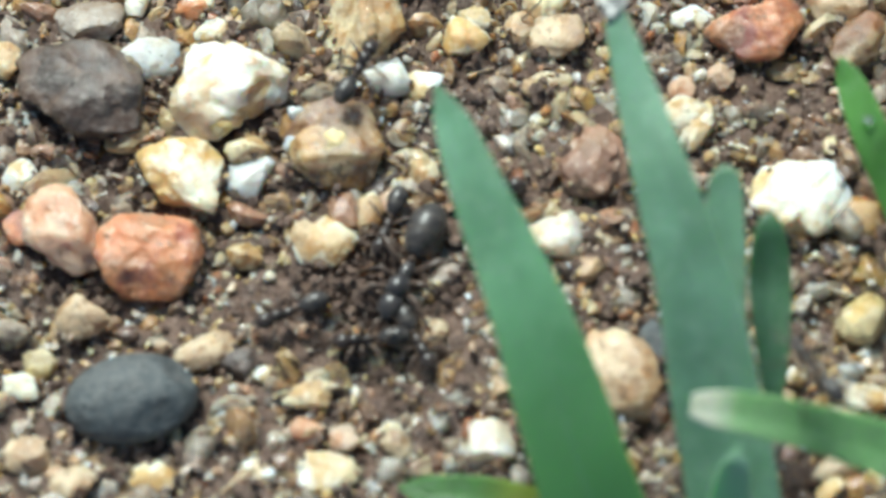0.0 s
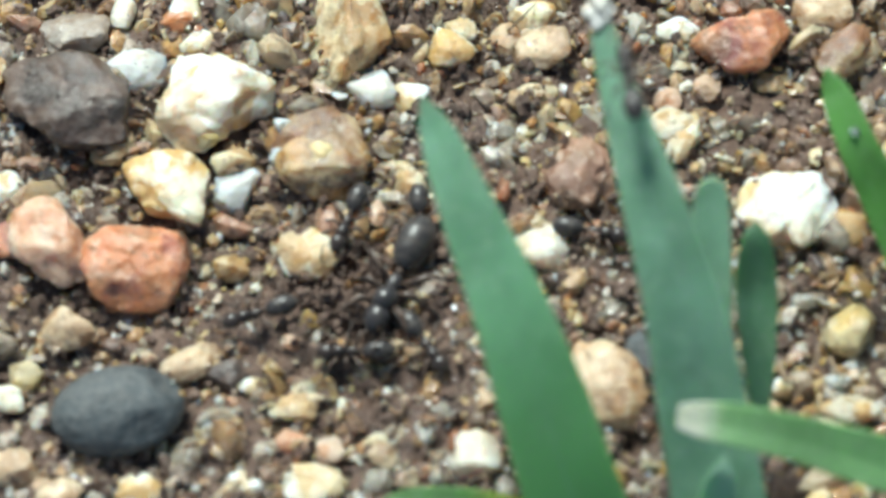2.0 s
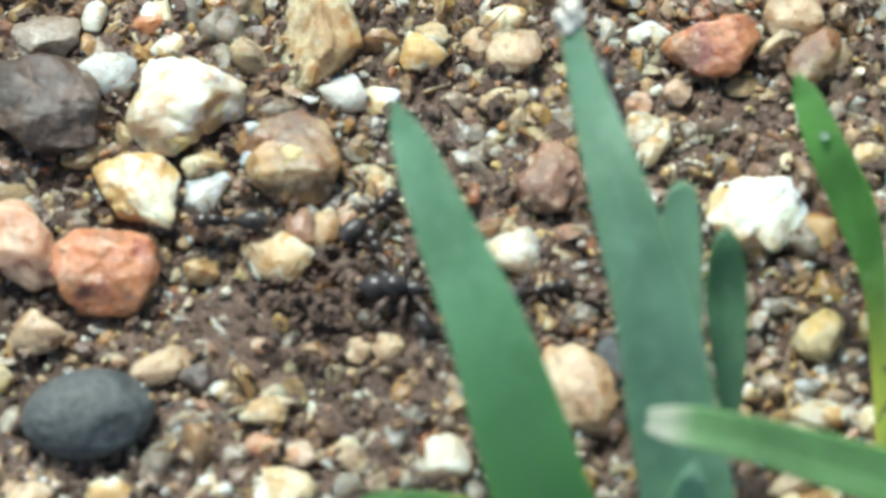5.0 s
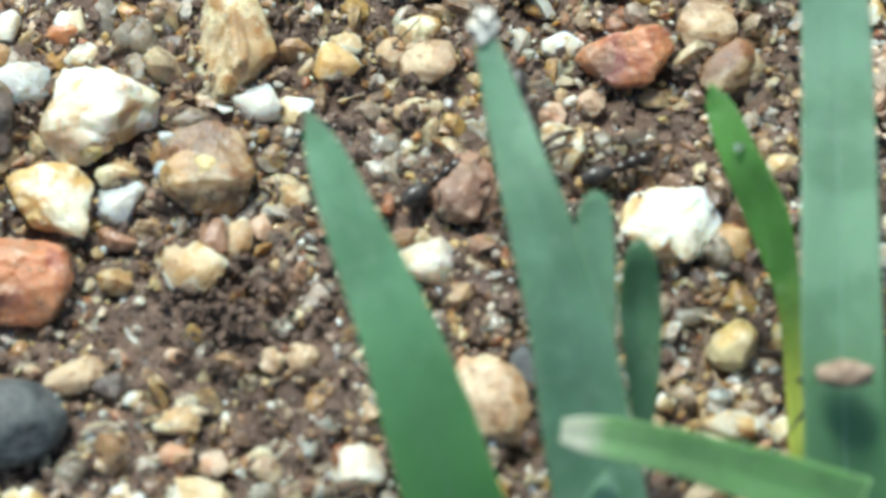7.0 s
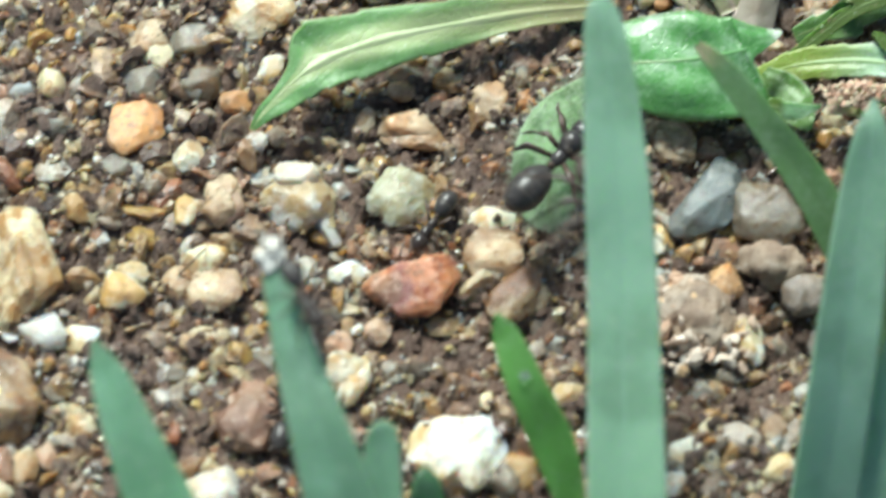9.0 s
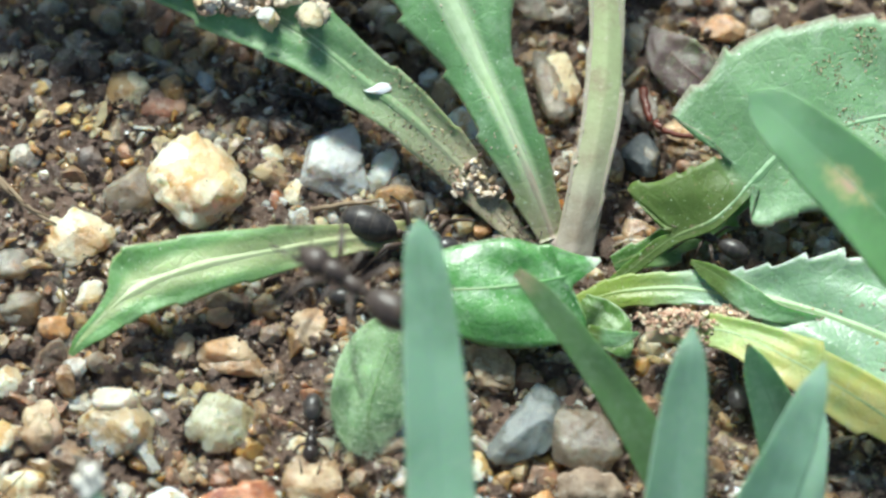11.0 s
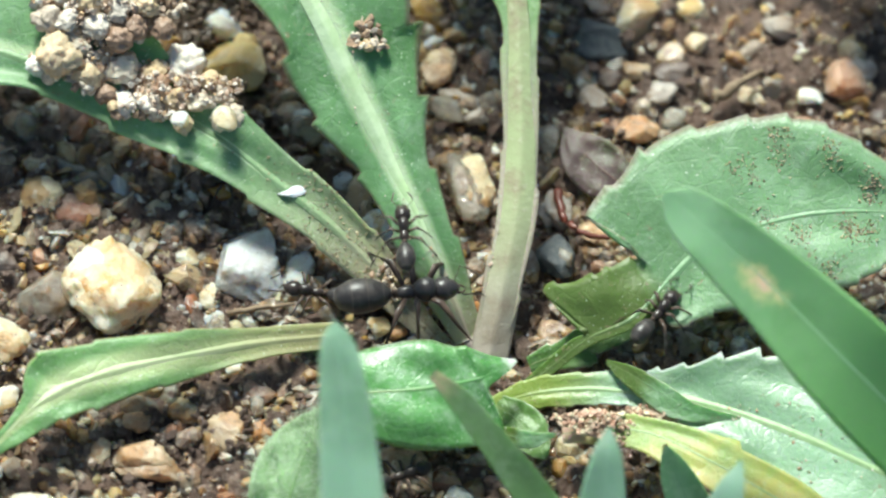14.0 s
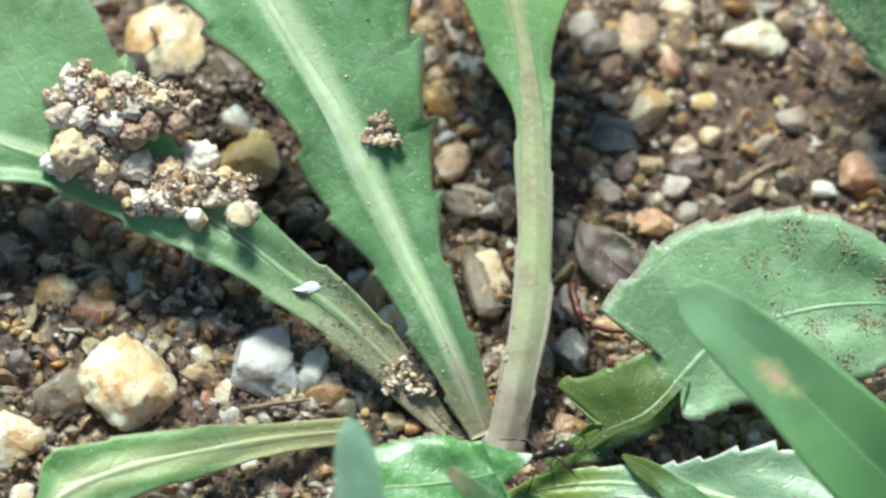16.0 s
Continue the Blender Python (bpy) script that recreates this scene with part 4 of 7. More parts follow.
def hairs(plant, count, seed):
    """Fine upright hairs over a downy leaf, in one mesh."""
    rng = random.Random(seed)
    me = next(o for o in plant.children if o.name.startswith("lamina")).data
    faces = [p for p in me.polygons][::2]
    bm = bmesh.new()
    for _ in range(count):
        p = rng.choice(faces)
        corner = [me.vertices[i].co for i in p.vertices]
        u, w = rng.random(), rng.random()
        a = (corner[0].lerp(corner[1], u)).lerp(corner[3].lerp(corner[2], u), w) / MM
        n = p.normal + Vector((rng.uniform(-.6, .6), rng.uniform(-.6, .6), rng.uniform(-.2, .6)))
        ln = rng.uniform(.25, .55)
        side = n.orthogonal().normalized() * 0.009
        b = n.normalized().cross(side)
        mid = a + n.normalized() * ln * .6
        end = a + n.normalized() * ln + Vector((rng.uniform(-.15, .15), rng.uniform(-.15, .15), -.05))
        q = [bm.verts.new(c) for c in (a + side, a - side * .5 + b, a - side * .5 - b)]
        m = [bm.verts.new(mid + (c - a) * .6) for c in (a + side, a - side * .5 + b, a - side * .5 - b)]
        e = bm.verts.new(end)
        for i in range(3):
            bm.faces.new((q[i], q[(i + 1) % 3], m[(i + 1) % 3], m[i]))
            bm.faces.new((m[i], m[(i + 1) % 3], e))
    part("down", bm, HAIR.m, plant, "fine pale hairs")


# ---- the plot ----
ground_sheet()
stone("umber", -27.15, -8.75, 0.8, 6.6, 4.5, 3.6, -14, 0.14, 100)
stone("white", -21.37, -8.9, 0.7, 5.4, 4.6, 3.1, -5, 0.24, 101)
stone("cream", -23.09, -12.66, 0.49, 4.31, 3.85, 2.21, -28, 0.18, 102)
stone("milky", -20.2, -12.64, 0.29, 2.56, 2.31, 1.32, 22, 0.08, 103)
stone("pink", -27.38, -15.49, 0.48, 3.6, 5.3, 2.4, 22, 0.13, 104)
stone("rust", -24.09, -16.13, 0.48, 4.75, 3.82, 2.2, -6, 0.12, 105)
stone("slate", -24.48, -22.5, 0.75, 5.5, 3.9, 2.7, 8, 0.02, 106)
stone("cream", -17.07, -15.32, 0.31, 3.23, 2.42, 1.39, -11, 0.12, 107)
stone("mottled", -16.73, -11.12, 0.57, 4.55, 4.49, 2.58, 0, 0.2, 108)
stone("milky", -14.51, -7.77, 0.29, 2.46, 2.32, 1.33, 0, 0.06, 109)
stone("white", -13.21, -8.38, 0.2, 2.11, 1.6, 0.92, 17, 0.06, 110)
stone("cream", -11.51, -5.8, 0.23, 1.88, 1.81, 1.04, 0, 0.12, 111)
stone("rust", 0.79, -6.1, 0.5, 4.6, 3.0, 2.1, 7, 0.08, 613)
stone("white", -2.01, -5.17, 0.16, 1.93, 1.29, 0.74, 11, 0.06, 113)
stone("cream", -1.66, -10.15, 0.27, 1.98, 2.85, 1.23, -22, 0.1, 114)
stone("brick", -5.92, -11.86, 0.42, 3.25, 3.32, 1.91, 17, 0.26, 115)
stone("white", 2.25, -13.82, 0.47, 4.39, 3.68, 2.12, -6, 0.24, 116)
stone("clear", 4.53, -14.75, 0.29, 2.3, 2.28, 1.31, 0, 0.1, 117)
stone("yellow", 4.93, -18.61, 0.29, 2.1, 2.74, 1.3, -22, 0.08, 118)
stone("white", -7.5, -15.37, 0.35, 2.65, 2.79, 1.6, -33, 0.1, 119)
stone("tan", -4.92, -21.49, 0.46, 3.41, 5.2, 2.11, 28, 0.1, 120)
stone("white", -10.2, -24.48, 0.35, 2.53, 2.74, 1.57, 0, 0.08, 121)
stone("pink", -17.36, -23.81, 0.2, 1.7, 1.55, 0.89, 0, 0.1, 122)
stone("pink", -15.93, -23.98, 0.17, 1.36, 1.37, 0.79, 0, 0.1, 123)
stone("white", -16.51, -25.41, 0.24, 2.94, 1.87, 1.07, 11, 0.1, 124)
stone("white", -19.46, -25.39, 0.2, 2.08, 1.55, 0.89, -11, 0.1, 125)
stone("cream", -23.65, -25.75, 0.2, 2.61, 1.55, 0.89, 0, 0.1, 126)
stone("clear", -21.78, -24.31, 0.22, 1.64, 2.33, 1.02, -22, 0.06, 127)
stone("clear", -19.58, -4.81, 0.2, 1.47, 1.89, 0.91, 17, 0.08, 128)
stone("white", -25.18, -4.43, 0.16, 1.19, 1.75, 0.74, 0, 0.06, 129)
stone("rust", -22.91, -4.72, 0.18, 1.47, 1.44, 0.82, 22, 0.1, 130)
stone("cream", -22.03, -5.62, 0.18, 1.78, 1.43, 0.82, 22, 0.1, 131)
stone("milky", -24.57, -6.93, 0.3, 2.96, 2.34, 1.34, -11, 0.05, 132)
stone("gold", -30.59, -6.84, 0.19, 1.42, 2.26, 0.88, 0, 0.08, 133)
stone("white", -29.82, -12.35, 0.21, 1.76, 1.68, 0.96, -33, 0.05, 134)
stone("rust", -29.57, -14.59, 0.2, 1.45, 2.13, 0.9, 22, 0.1, 135)
stone("gold", -20.19, -16, 0.15, 1.66, 1.22, 0.7, 0, 0.08, 136)
stone("umber", -20.23, -20.63, 0.2, 1.6, 1.56, 0.9, 0, 0.08, 137)
stone("tan", -21.47, -19.96, 0.25, 1.83, 3.34, 1.14, -58, 0.08, 138)
stone("pink", -17.53, -19.12, 0.13, 1.15, 1.06, 0.61, 0, 0.1, 139)
stone("white", -19.37, -21.09, 0.12, 1.1, 0.96, 0.55, 0, 0.06, 140)
stone("gold", -17.53, -22.23, 0.2, 2.16, 1.55, 0.89, 0, 0.1, 141)
stone("yellow", -28.27, -20.86, 0.19, 1.66, 1.47, 0.84, -11, 0.1, 142)
stone("cream", -29.01, -21.85, 0.19, 2.07, 1.52, 0.87, -17, 0.1, 143)
stone("tan", -28.61, -24.57, 0.25, 2.06, 2.01, 1.15, 0, 0.1, 144)
stone("tan", -26.71, -25.89, 0.22, 2.28, 1.75, 1.01, 0, 0.12, 145)
stone("grey", -26.91, -5.2, 0.3, 3.57, 2.35, 1.35, 0, 0.1, 146)
stone("tan", -26.63, -18.92, 0.29, 2.54, 2.28, 1.31, 0, 0.1, 147)
stone("gold", -25.45, -10.66, 0.23, 2.11, 1.81, 1.04, 0, 0.1, 148)
stone("tan", -13.83, -24.29, 0.16, 1.36, 1.25, 0.72, 0, 0.1, 149)
stone("clear", -14.02, -25.51, 0.19, 1.58, 1.49, 0.86, 0, 0.1, 150)
stone("tan", -12.59, -19.4, 0.19, 1.6, 1.51, 0.87, 0, 0.1, 151)
stone("white", -8.28, -9.78, 0.09, 0.93, 0.72, 0.41, 0, 0.05, 152)
stone("tan", -7.63, -5.99, 0.29, 2.59, 2.33, 1.34, 0, 0.15, 153)
stone("umber", -5.12, -11.98, 0.11, 0.83, 0.92, 0.52, 0, 0.05, 154)
stone("gold", -13.09, -12.35, 0.19, 1.67, 1.48, 0.85, 0, 0.08, 155)
stone("pink", -14.34, -13.61, 0.16, 1.2, 1.27, 0.73, 0, 0.1, 156)
stone("gold", -15.29, -14.05, 0.19, 1.39, 1.85, 0.86, 0, 0.08, 157)
stone("gold", -12.75, -17.5, 0.15, 1.1, 1.16, 0.67, 11, 0.1, 158)
stone("clear", -13.28, -18.17, 0.14, 1.19, 1.11, 0.64, 0, 0.06, 159)
stone("cream", -6.11, -14.48, 0.1, 1.2, 0.76, 0.44, -22, 0.05, 160)
stone("tan", -5.25, -15.32, 0.17, 1.38, 1.32, 0.76, 0, 0.1, 161)
stone("clear", -4.87, -16.43, 0.13, 1.1, 1.06, 0.61, 0, 0.05, 162)
stone("clear", -4.93, -17.92, 0.23, 2.11, 1.81, 1.04, 0, 0.08, 163)
stone("slate", -3.47, -19.91, 0.25, 1.94, 1.96, 1.12, -22, 0.06, 164)
stone("clear", 3.29, -17.39, 0.13, 1.72, 1.01, 0.58, 17, 0.05, 165)
stone("yellow", 6.91, -18.33, 0.17, 1.28, 1.57, 0.79, 0, 0.06, 166)
stone("cream", 7.03, -10.8, 0.19, 1.44, 1.54, 0.88, -33, 0.06, 167)
stone("pink", -2.38, -8.51, 0.16, 1.35, 1.23, 0.71, 0, 0.06, 168)
stone("gold", -7.47, -8.41, 0.14, 1.45, 1.08, 0.62, 0, 0.08, 169)
stone("clear", -9.12, -9.9, 0.14, 1.21, 1.13, 0.65, 0, 0.05, 170)
stone("mottled", 5.12, -6.41, 0.3, 2.63, 2.38, 1.37, 0, 0.14, 171)
stone("slate", 3.93, -5.36, 0.2, 1.46, 1.55, 0.89, 0, 0.1, 172)
stone("white", 6.95, -22.44, 0.17, 1.41, 1.37, 0.79, 0, 0.08, 173)
stone("tan", 3.89, -25.11, 0.19, 2.71, 1.49, 0.86, 11, 0.1, 174)
stone("cream", 4.71, -22.2, 0.17, 2.5, 1.37, 0.79, -6, 0.08, 175)
stone("clear", -0.36, -9.8, 0.13, 0.98, 1.08, 0.61, 0, 0.05, 176)
stone("grey", -11.94, -16.77, 0.18, 1.61, 1.39, 0.8, 0, 0.08, 177)
stone("tan", -13.71, -19.38, 0.18, 1.42, 1.46, 0.84, 0, 0.1, 178)
stone("clear", -14.28, -15.74, 0.13, 1.15, 1.01, 0.58, 0, 0.05, 179)
stone("clear", -11.35, -22.19, 0.14, 1.36, 1.1, 0.63, 0, 0.06, 180)
stone("cream", -9.54, -21.72, 0.17, 1.25, 1.51, 0.78, 0, 0.1, 181)
stone("gold", -14.04, -23.65, 0.13, 1.36, 1, 0.57, 0, 0.1, 182)
stone("gold", -15.66, -4.96, 0.53, 3.9, 6.21, 2.42, 9, 0.06, 183)
stone("pink", -20.42, -1.9, 0.28, 2.03, 2.79, 1.26, 11, 0.08, 184)
stone("gold", -13.41, -2.22, 0.18, 1.31, 1.63, 0.81, 0, 0.06, 185)
stone("cream", -8.9, -2.43, 0.2, 1.47, 1.57, 0.9, 0, 0.08, 186)
stone("tan", -7.2, -2.15, 0.26, 2.09, 2.09, 1.2, 0, 0.1, 187)
stone("white", -4.17, -1.71, 0.42, 3.23, 3.34, 1.92, -17, 0.08, 188)
stone("citrine", 0.09, -1.69, 0.36, 3.92, 2.82, 1.62, 14, 0.05, 189)
stone("tan", 4.08, -4.35, 0.34, 2.83, 2.73, 1.57, 0, 0.12, 190)
stone("cream", -11.41, -6.15, 0.26, 2.12, 2.02, 1.16, 0, 0.12, 191)
stone("clear", -20.06, -4.78, 0.2, 1.66, 1.56, 0.9, 22, 0.05, 192)
stone("white", -22.57, -4.25, 0.2, 1.47, 1.9, 0.91, 0, 0.08, 193)
stone("white", -21.98, -5.81, 0.16, 1.47, 1.3, 0.75, 33, 0.06, 194)
stone("white", -2.03, -5.29, 0.16, 1.88, 1.29, 0.74, 6, 0.05, 195)
# Thin flattened stone that stands in for a dark twig.
stone("umber", -15.42, -6.21, 0.09, 2.12, 0.67, 0.39, -6, 0.08, 196)
stone("gold", -7.92, -4.65, 0.23, 2.36, 1.82, 1.04, 0, 0.16, 197)
stone("clear", -18.06, -1.49, 0.2, 1.91, 1.57, 0.9, -33, 0.05, 198)
stone("mottled", 5.12, -14.49, 0.26, 2.31, 2.03, 1.17, 0, 0.1, 199)
stone("cream", 7.03, -10.91, 0.19, 1.44, 1.48, 0.85, -33, 0.06, 200)
stone("orange", -11.1, 1.63, 0.35, 2.59, 3.13, 1.61, 0, 0.06, 201)
stone("cream", -8.82, 0.32, 0.19, 1.38, 1.64, 0.86, 0, 0.07, 202)
stone("clear", -10.93, 3.87, 0.24, 1.98, 1.91, 1.1, -11, 0.06, 203)
stone("clear", -8.37, 3.7, 0.21, 1.78, 1.64, 0.94, 0, 0.07, 204)
stone("orange", -6.85, 2.96, 0.17, 1.49, 1.37, 0.79, 0, 0.06, 205)
stone("cream", -6.02, 7.12, 0.38, 4.01, 2.99, 1.72, -6, 0.2, 206)
stone("cream", -0.55, 10.0, 0.6, 4.9, 5.3, 2.7, -11, 0.12, 207)
stone("clear", -3.55, 9.42, 0.29, 2.93, 2.28, 1.31, 28, 0.04, 208)
stone("milky", 4.95, 10.9, 0.4, 3.7, 4.7, 1.9, -14, 0.05, 211)
stone("white", 7.18, 11.04, 0.21, 1.52, 2.04, 0.94, 0, 0.1, 210)
stone("tan", 0.33, 1.55, 0.26, 3.11, 2.05, 1.18, -9, 0.06, 211)
stone("tan", -7.17, -1.68, 0.26, 1.9, 2.15, 1.18, 0, 0.1, 212)
stone("mottled", 4.89, -6.28, 0.36, 2.63, 2.9, 1.63, 0, 0.12, 213)
stone("orange", 13.65, -5.6, 0.24, 1.74, 2.03, 1.08, 0, 0.05, 214)
stone("white", 14.44, -8.59, 0.26, 1.92, 2.28, 1.19, -11, 0.08, 215)
stone("blue", 12.75, -2.0, 0.5, 3.3, 4.6, 1.5, -20, 0.05, 216)
stone("clear", 15.6, -2.5, 0.42, 3.7, 4.6, 2.0, 33, 0.12, 217)
stone("white", 7.37, -1.89, 0.14, 1, 1.21, 0.62, 0, 0.06, 218)
stone("white", -5.36, 4.55, 0.16, 1.21, 1.77, 0.75, -33, 0.05, 219)
stone("tan", 11.43, 0.94, 0.3, 2.39, 2.37, 1.36, 0, 0.08, 220)
stone("tan", -10.58, 5.93, 0.26, 1.94, 2.36, 1.2, 0, 0.1, 221)
stone("tan", 20.51, -4.33, 0.23, 1.66, 2.38, 1.03, 0, 0.1, 222)
stone("cream", 10.59, -3.78, 0.2, 1.89, 1.56, 0.9, 0, 0.1, 223)
stone("clear", -2.68, 6.12, 0.19, 1.69, 1.46, 0.84, 0, 0.06, 224)
stone("tan", 0.21, 3.51, 0.17, 1.44, 1.32, 0.76, 0, 0.1, 225)
stone("mottled", 2.13, 3.91, 0.2, 1.68, 1.59, 0.91, 0, 0.1, 226)
stone("cream", 3.99, -2.98, 0.2, 2.37, 1.56, 0.9, 0, 0.12, 227)
stone("grey", 2.63, 6, 0.16, 1.21, 1.61, 0.75, -22, 0.06, 228)
stone("tan", -1.46, 1.86, 0.19, 1.44, 1.48, 0.85, 0, 0.1, 229)
stone("grey", 16.88, -6.21, 0.29, 2.12, 2.34, 1.32, 0, 0.14, 230)
stone("crumb", 12.36, -7.34, 0.48, 3.52, 3.88, 2.18, 0, 0.3, 231)
stone("crumb", 15.5, -4.94, 0.39, 3.07, 3.12, 1.79, 0, 0.28, 232)
stone("cream", 19.34, -8.81, 0.29, 2.11, 2.33, 1.31, 0, 0.1, 233)
stone("grey", 17.71, -8.78, 0.23, 1.88, 1.81, 1.04, 0, 0.1, 234)
stone("cream", 23.37, -8.25, 0.19, 1.41, 3.18, 0.88, 0, 0.08, 235)
stone("clear", 7.75, -4.29, 0.16, 1.42, 1.3, 0.75, 0, 0.08, 236)
stone("pink", -0.73, -7.95, 0.17, 1.4, 1.34, 0.77, 0, 0.08, 237)
stone("cream", -2.35, -9.78, 0.23, 1.86, 1.79, 1.03, 0, 0.1, 238)
stone("tan", -9.16, -5.61, 0.19, 1.41, 1.83, 0.88, 0, 0.1, 239)
stone("tan", -8.01, -4.55, 0.16, 2.12, 1.3, 0.75, 0, 0.1, 240)
stone("cream", -11.04, -5.35, 0.2, 1.46, 1.56, 0.89, 0, 0.1, 241)
stone("gold", -7.94, -8.22, 0.2, 2.11, 1.54, 0.89, 0, 0.1, 242)
stone("clear", -11.89, -0.31, 0.2, 1.67, 1.58, 0.9, 0, 0.08, 243)
stone("grey", -10.45, 8.47, 0.2, 1.95, 1.61, 0.92, 0, 0.1, 244)
stone("cream", -12.25, 12.14, 0.21, 2.46, 1.62, 0.93, 0, 0.1, 245)
stone("gold", -9.71, 7.55, 0.11, 2.19, 0.86, 0.49, 0, 0.1, 246)
stone("cream", 11.7, -13.44, 0.23, 1.85, 1.78, 1.02, 11, 0.1, 247)
stone("white", 11.15, -14.81, 0.19, 2.08, 1.52, 0.87, 0, 0.08, 248)
stone("clear", 12.9, -14.29, 0.16, 1.39, 1.27, 0.73, 0, 0.08, 249)
stone("grey", 13.98, -12.92, 0.19, 1.86, 1.53, 0.88, -22, 0.1, 250)
stone("cream", 15.66, -14.19, 0.19, 1.85, 1.53, 0.88, 0, 0.1, 251)
stone("tan", 15.51, -12.4, 0.16, 1.39, 1.28, 0.73, 0, 0.1, 252)
stone("white", 12.73, -12.39, 0.14, 1.16, 1.12, 0.65, 0, 0.06, 253)
stone("gold", 14.37, -14.93, 0.16, 1.62, 1.27, 0.73, 0, 0.1, 254)
stone("tan", 3.92, 2.84, 0.27, 2.16, 2.17, 1.24, 0, 0.1, 255)
stone("orange", 5.36, 2.74, 0.19, 1.49, 1.48, 0.85, 0, 0.08, 256)
stone("tan", 0.81, 1.23, 0.27, 3.35, 2.1, 1.21, -9, 0.06, 257)
stone("white", 4.44, 5.93, 0.15, 1.06, 1.17, 0.66, 0, 0.06, 258)
stone("clear", 1.66, 4.85, 0.13, 0.96, 1.48, 0.6, -22, 0.04, 259)
stone("tan", 6.73, -0.25, 0.2, 1.43, 1.58, 0.89, 0, 0.1, 260)
stone("tan", 11.53, 1.02, 0.3, 2.39, 2.37, 1.36, 0, 0.1, 261)
stone("tan", -0.14, 5.25, 0.17, 1.69, 1.33, 0.76, 0, 0.1, 262)
stone("grey", 20.57, 19.68, 0.18, 1.51, 1.39, 0.8, 0, 0.08, 267)
stone("grey", 23.62, 20, 0.15, 1.77, 1.22, 0.7, 17, 0.06, 270)
stone("tan", 27.66, 19.73, 0.12, 1.52, 0.95, 0.54, -33, 0.06, 271)
stone("grey", 32.61, 21.21, 0.18, 1.53, 1.4, 0.81, 0, 0.06, 273)
stone("tan", 22.43, 21.21, 0.14, 1.52, 1.11, 0.64, 0, 0.06, 274)
stone("slate", 20.75, 22.6, 0.45, 3.2, 2.2, 1.5, -20, 0.05, 276)
stone("cream", 0.87, 27.7, 0.53, 3.97, 4.23, 2.43, 0, 0.14, 277)
stone("yellow", 4.75, 21.2, 0.6, 3.3, 3.5, 2.3, -22, 0.06, 278)
stone("clear", 14.60, 14.92, 0.48, 1.93, 4.15, 1.45, 8, 0.06, 901)
stone("clear", 13.79, 18.88, 0.36, 2.25, 1.54, 1.03, -20, 0.06, 902)
stone("cream", 15.93, 21.79, 0.42, 0.86, 2.26, 0.64, 5, 0.06, 903)
stone("grey", 15.15, 18.57, 0.36, 1.05, 1.01, 0.67, 30, 0.06, 904)
stone("clear", 18.39, 17.30, 0.42, 1.00, 1.54, 0.75, 0, 0.06, 905)
stone("grey", 18.53, 13.76, 0.30, 1.36, 1.94, 1.02, 0, 0.06, 906)
stone("grey", 17.03, 11.18, 0.30, 1.13, 1.65, 0.85, 20, 0.06, 907)
stone("clear", 18.64, 11.31, 0.30, 1.23, 1.65, 0.92, 50, 0.06, 908)
stone("mottled", 17.26, 10.67, 0.24, 0.83, 1.21, 0.63, 0, 0.06, 909)
stone("cream", 13.53, 21.49, 0.30, 1.11, 1.24, 0.83, 0, 0.06, 910)
stone("milky", 13.37, 22.64, 0.36, 1.01, 0.96, 0.64, 0, 0.06, 911)
stone("clear", 7.91, 17.78, 0.42, 2.11, 1.95, 1.31, 20, 0.06, 912)
stone("milky", 9.21, 15.28, 0.36, 0.99, 0.97, 0.65, 0, 0.06, 913)
stone("tan", 9.86, 16.36, 0.36, 1.54, 1.67, 1.12, 30, 0.06, 914)
stone("clear", 8.89, 16.95, 0.36, 1.49, 1.39, 0.93, 0, 0.06, 915)
stone("clear", -1.88, 15.40, 0.24, 1.48, 1.38, 0.93, 0, 0.06, 916)
stone("milky", -0.53, 15.10, 0.24, 0.94, 1.16, 0.70, 20, 0.06, 917)
stone("gold", 2.80, 15.45, 0.30, 1.24, 1.66, 0.93, 0, 0.06, 918)
stone("clear", -4.60, 18.14, 0.30, 1.25, 1.53, 0.93, 0, 0.06, 919)
stone("white", 5.37, -22.20, 0.24, 1.31, 1.27, 0.85, 10, 0.06, 920)
stone("milky", 4.36, -20.98, 0.24, 1.13, 1.02, 0.68, -20, 0.06, 921)
stone("white", 5.41, -25.69, 0.24, 1.24, 1.38, 0.93, 0, 0.06, 922)
stone("cream", 3.51, -26.22, 0.24, 1.35, 1.01, 0.67, 30, 0.06, 923)
stone("white", 2.10, -21.29, 0.24, 1.00, 0.91, 0.61, 0, 0.06, 924)
stone("milky", 4.0, 23.2, 0.5, 2.2, 2.0, 1.6, 10, 0.06, 277)
stone("clear", 3.65, 26.33, 0.26, 1.91, 2.02, 1.16, 0, 0.06, 279)
stone("gold", -4.04, 14.59, 0.28, 2.28, 2.18, 1.25, 0, 0.14, 280)
stone("rust", -2.32, 13.87, 0.24, 2.22, 1.9, 1.09, 0, 0.14, 281)
stone("white", 0.99, 14.02, 0.12, 1.43, 0.98, 0.56, 0, 0.04, 282)
stone("cream", 4.06, 13.56, 0.12, 1.53, 0.92, 0.53, -9, 0.05, 283)
stone("cream", 2.43, 11.36, 0.18, 1.84, 1.4, 0.81, -22, 0.08, 284)
stone("clear", -0.49, 12.43, 0.11, 0.98, 0.87, 0.5, 0, 0.04, 285)
stone("white", 1.58, 12.32, 0.12, 1.18, 0.92, 0.53, -22, 0.05, 286)
stone("white", 7.3, 10.61, 0.25, 1.84, 2.51, 1.14, -17, 0.12, 287)
stone("tan", 10.25, 14.74, 0.25, 1.86, 2.19, 1.15, -33, 0.06, 288)
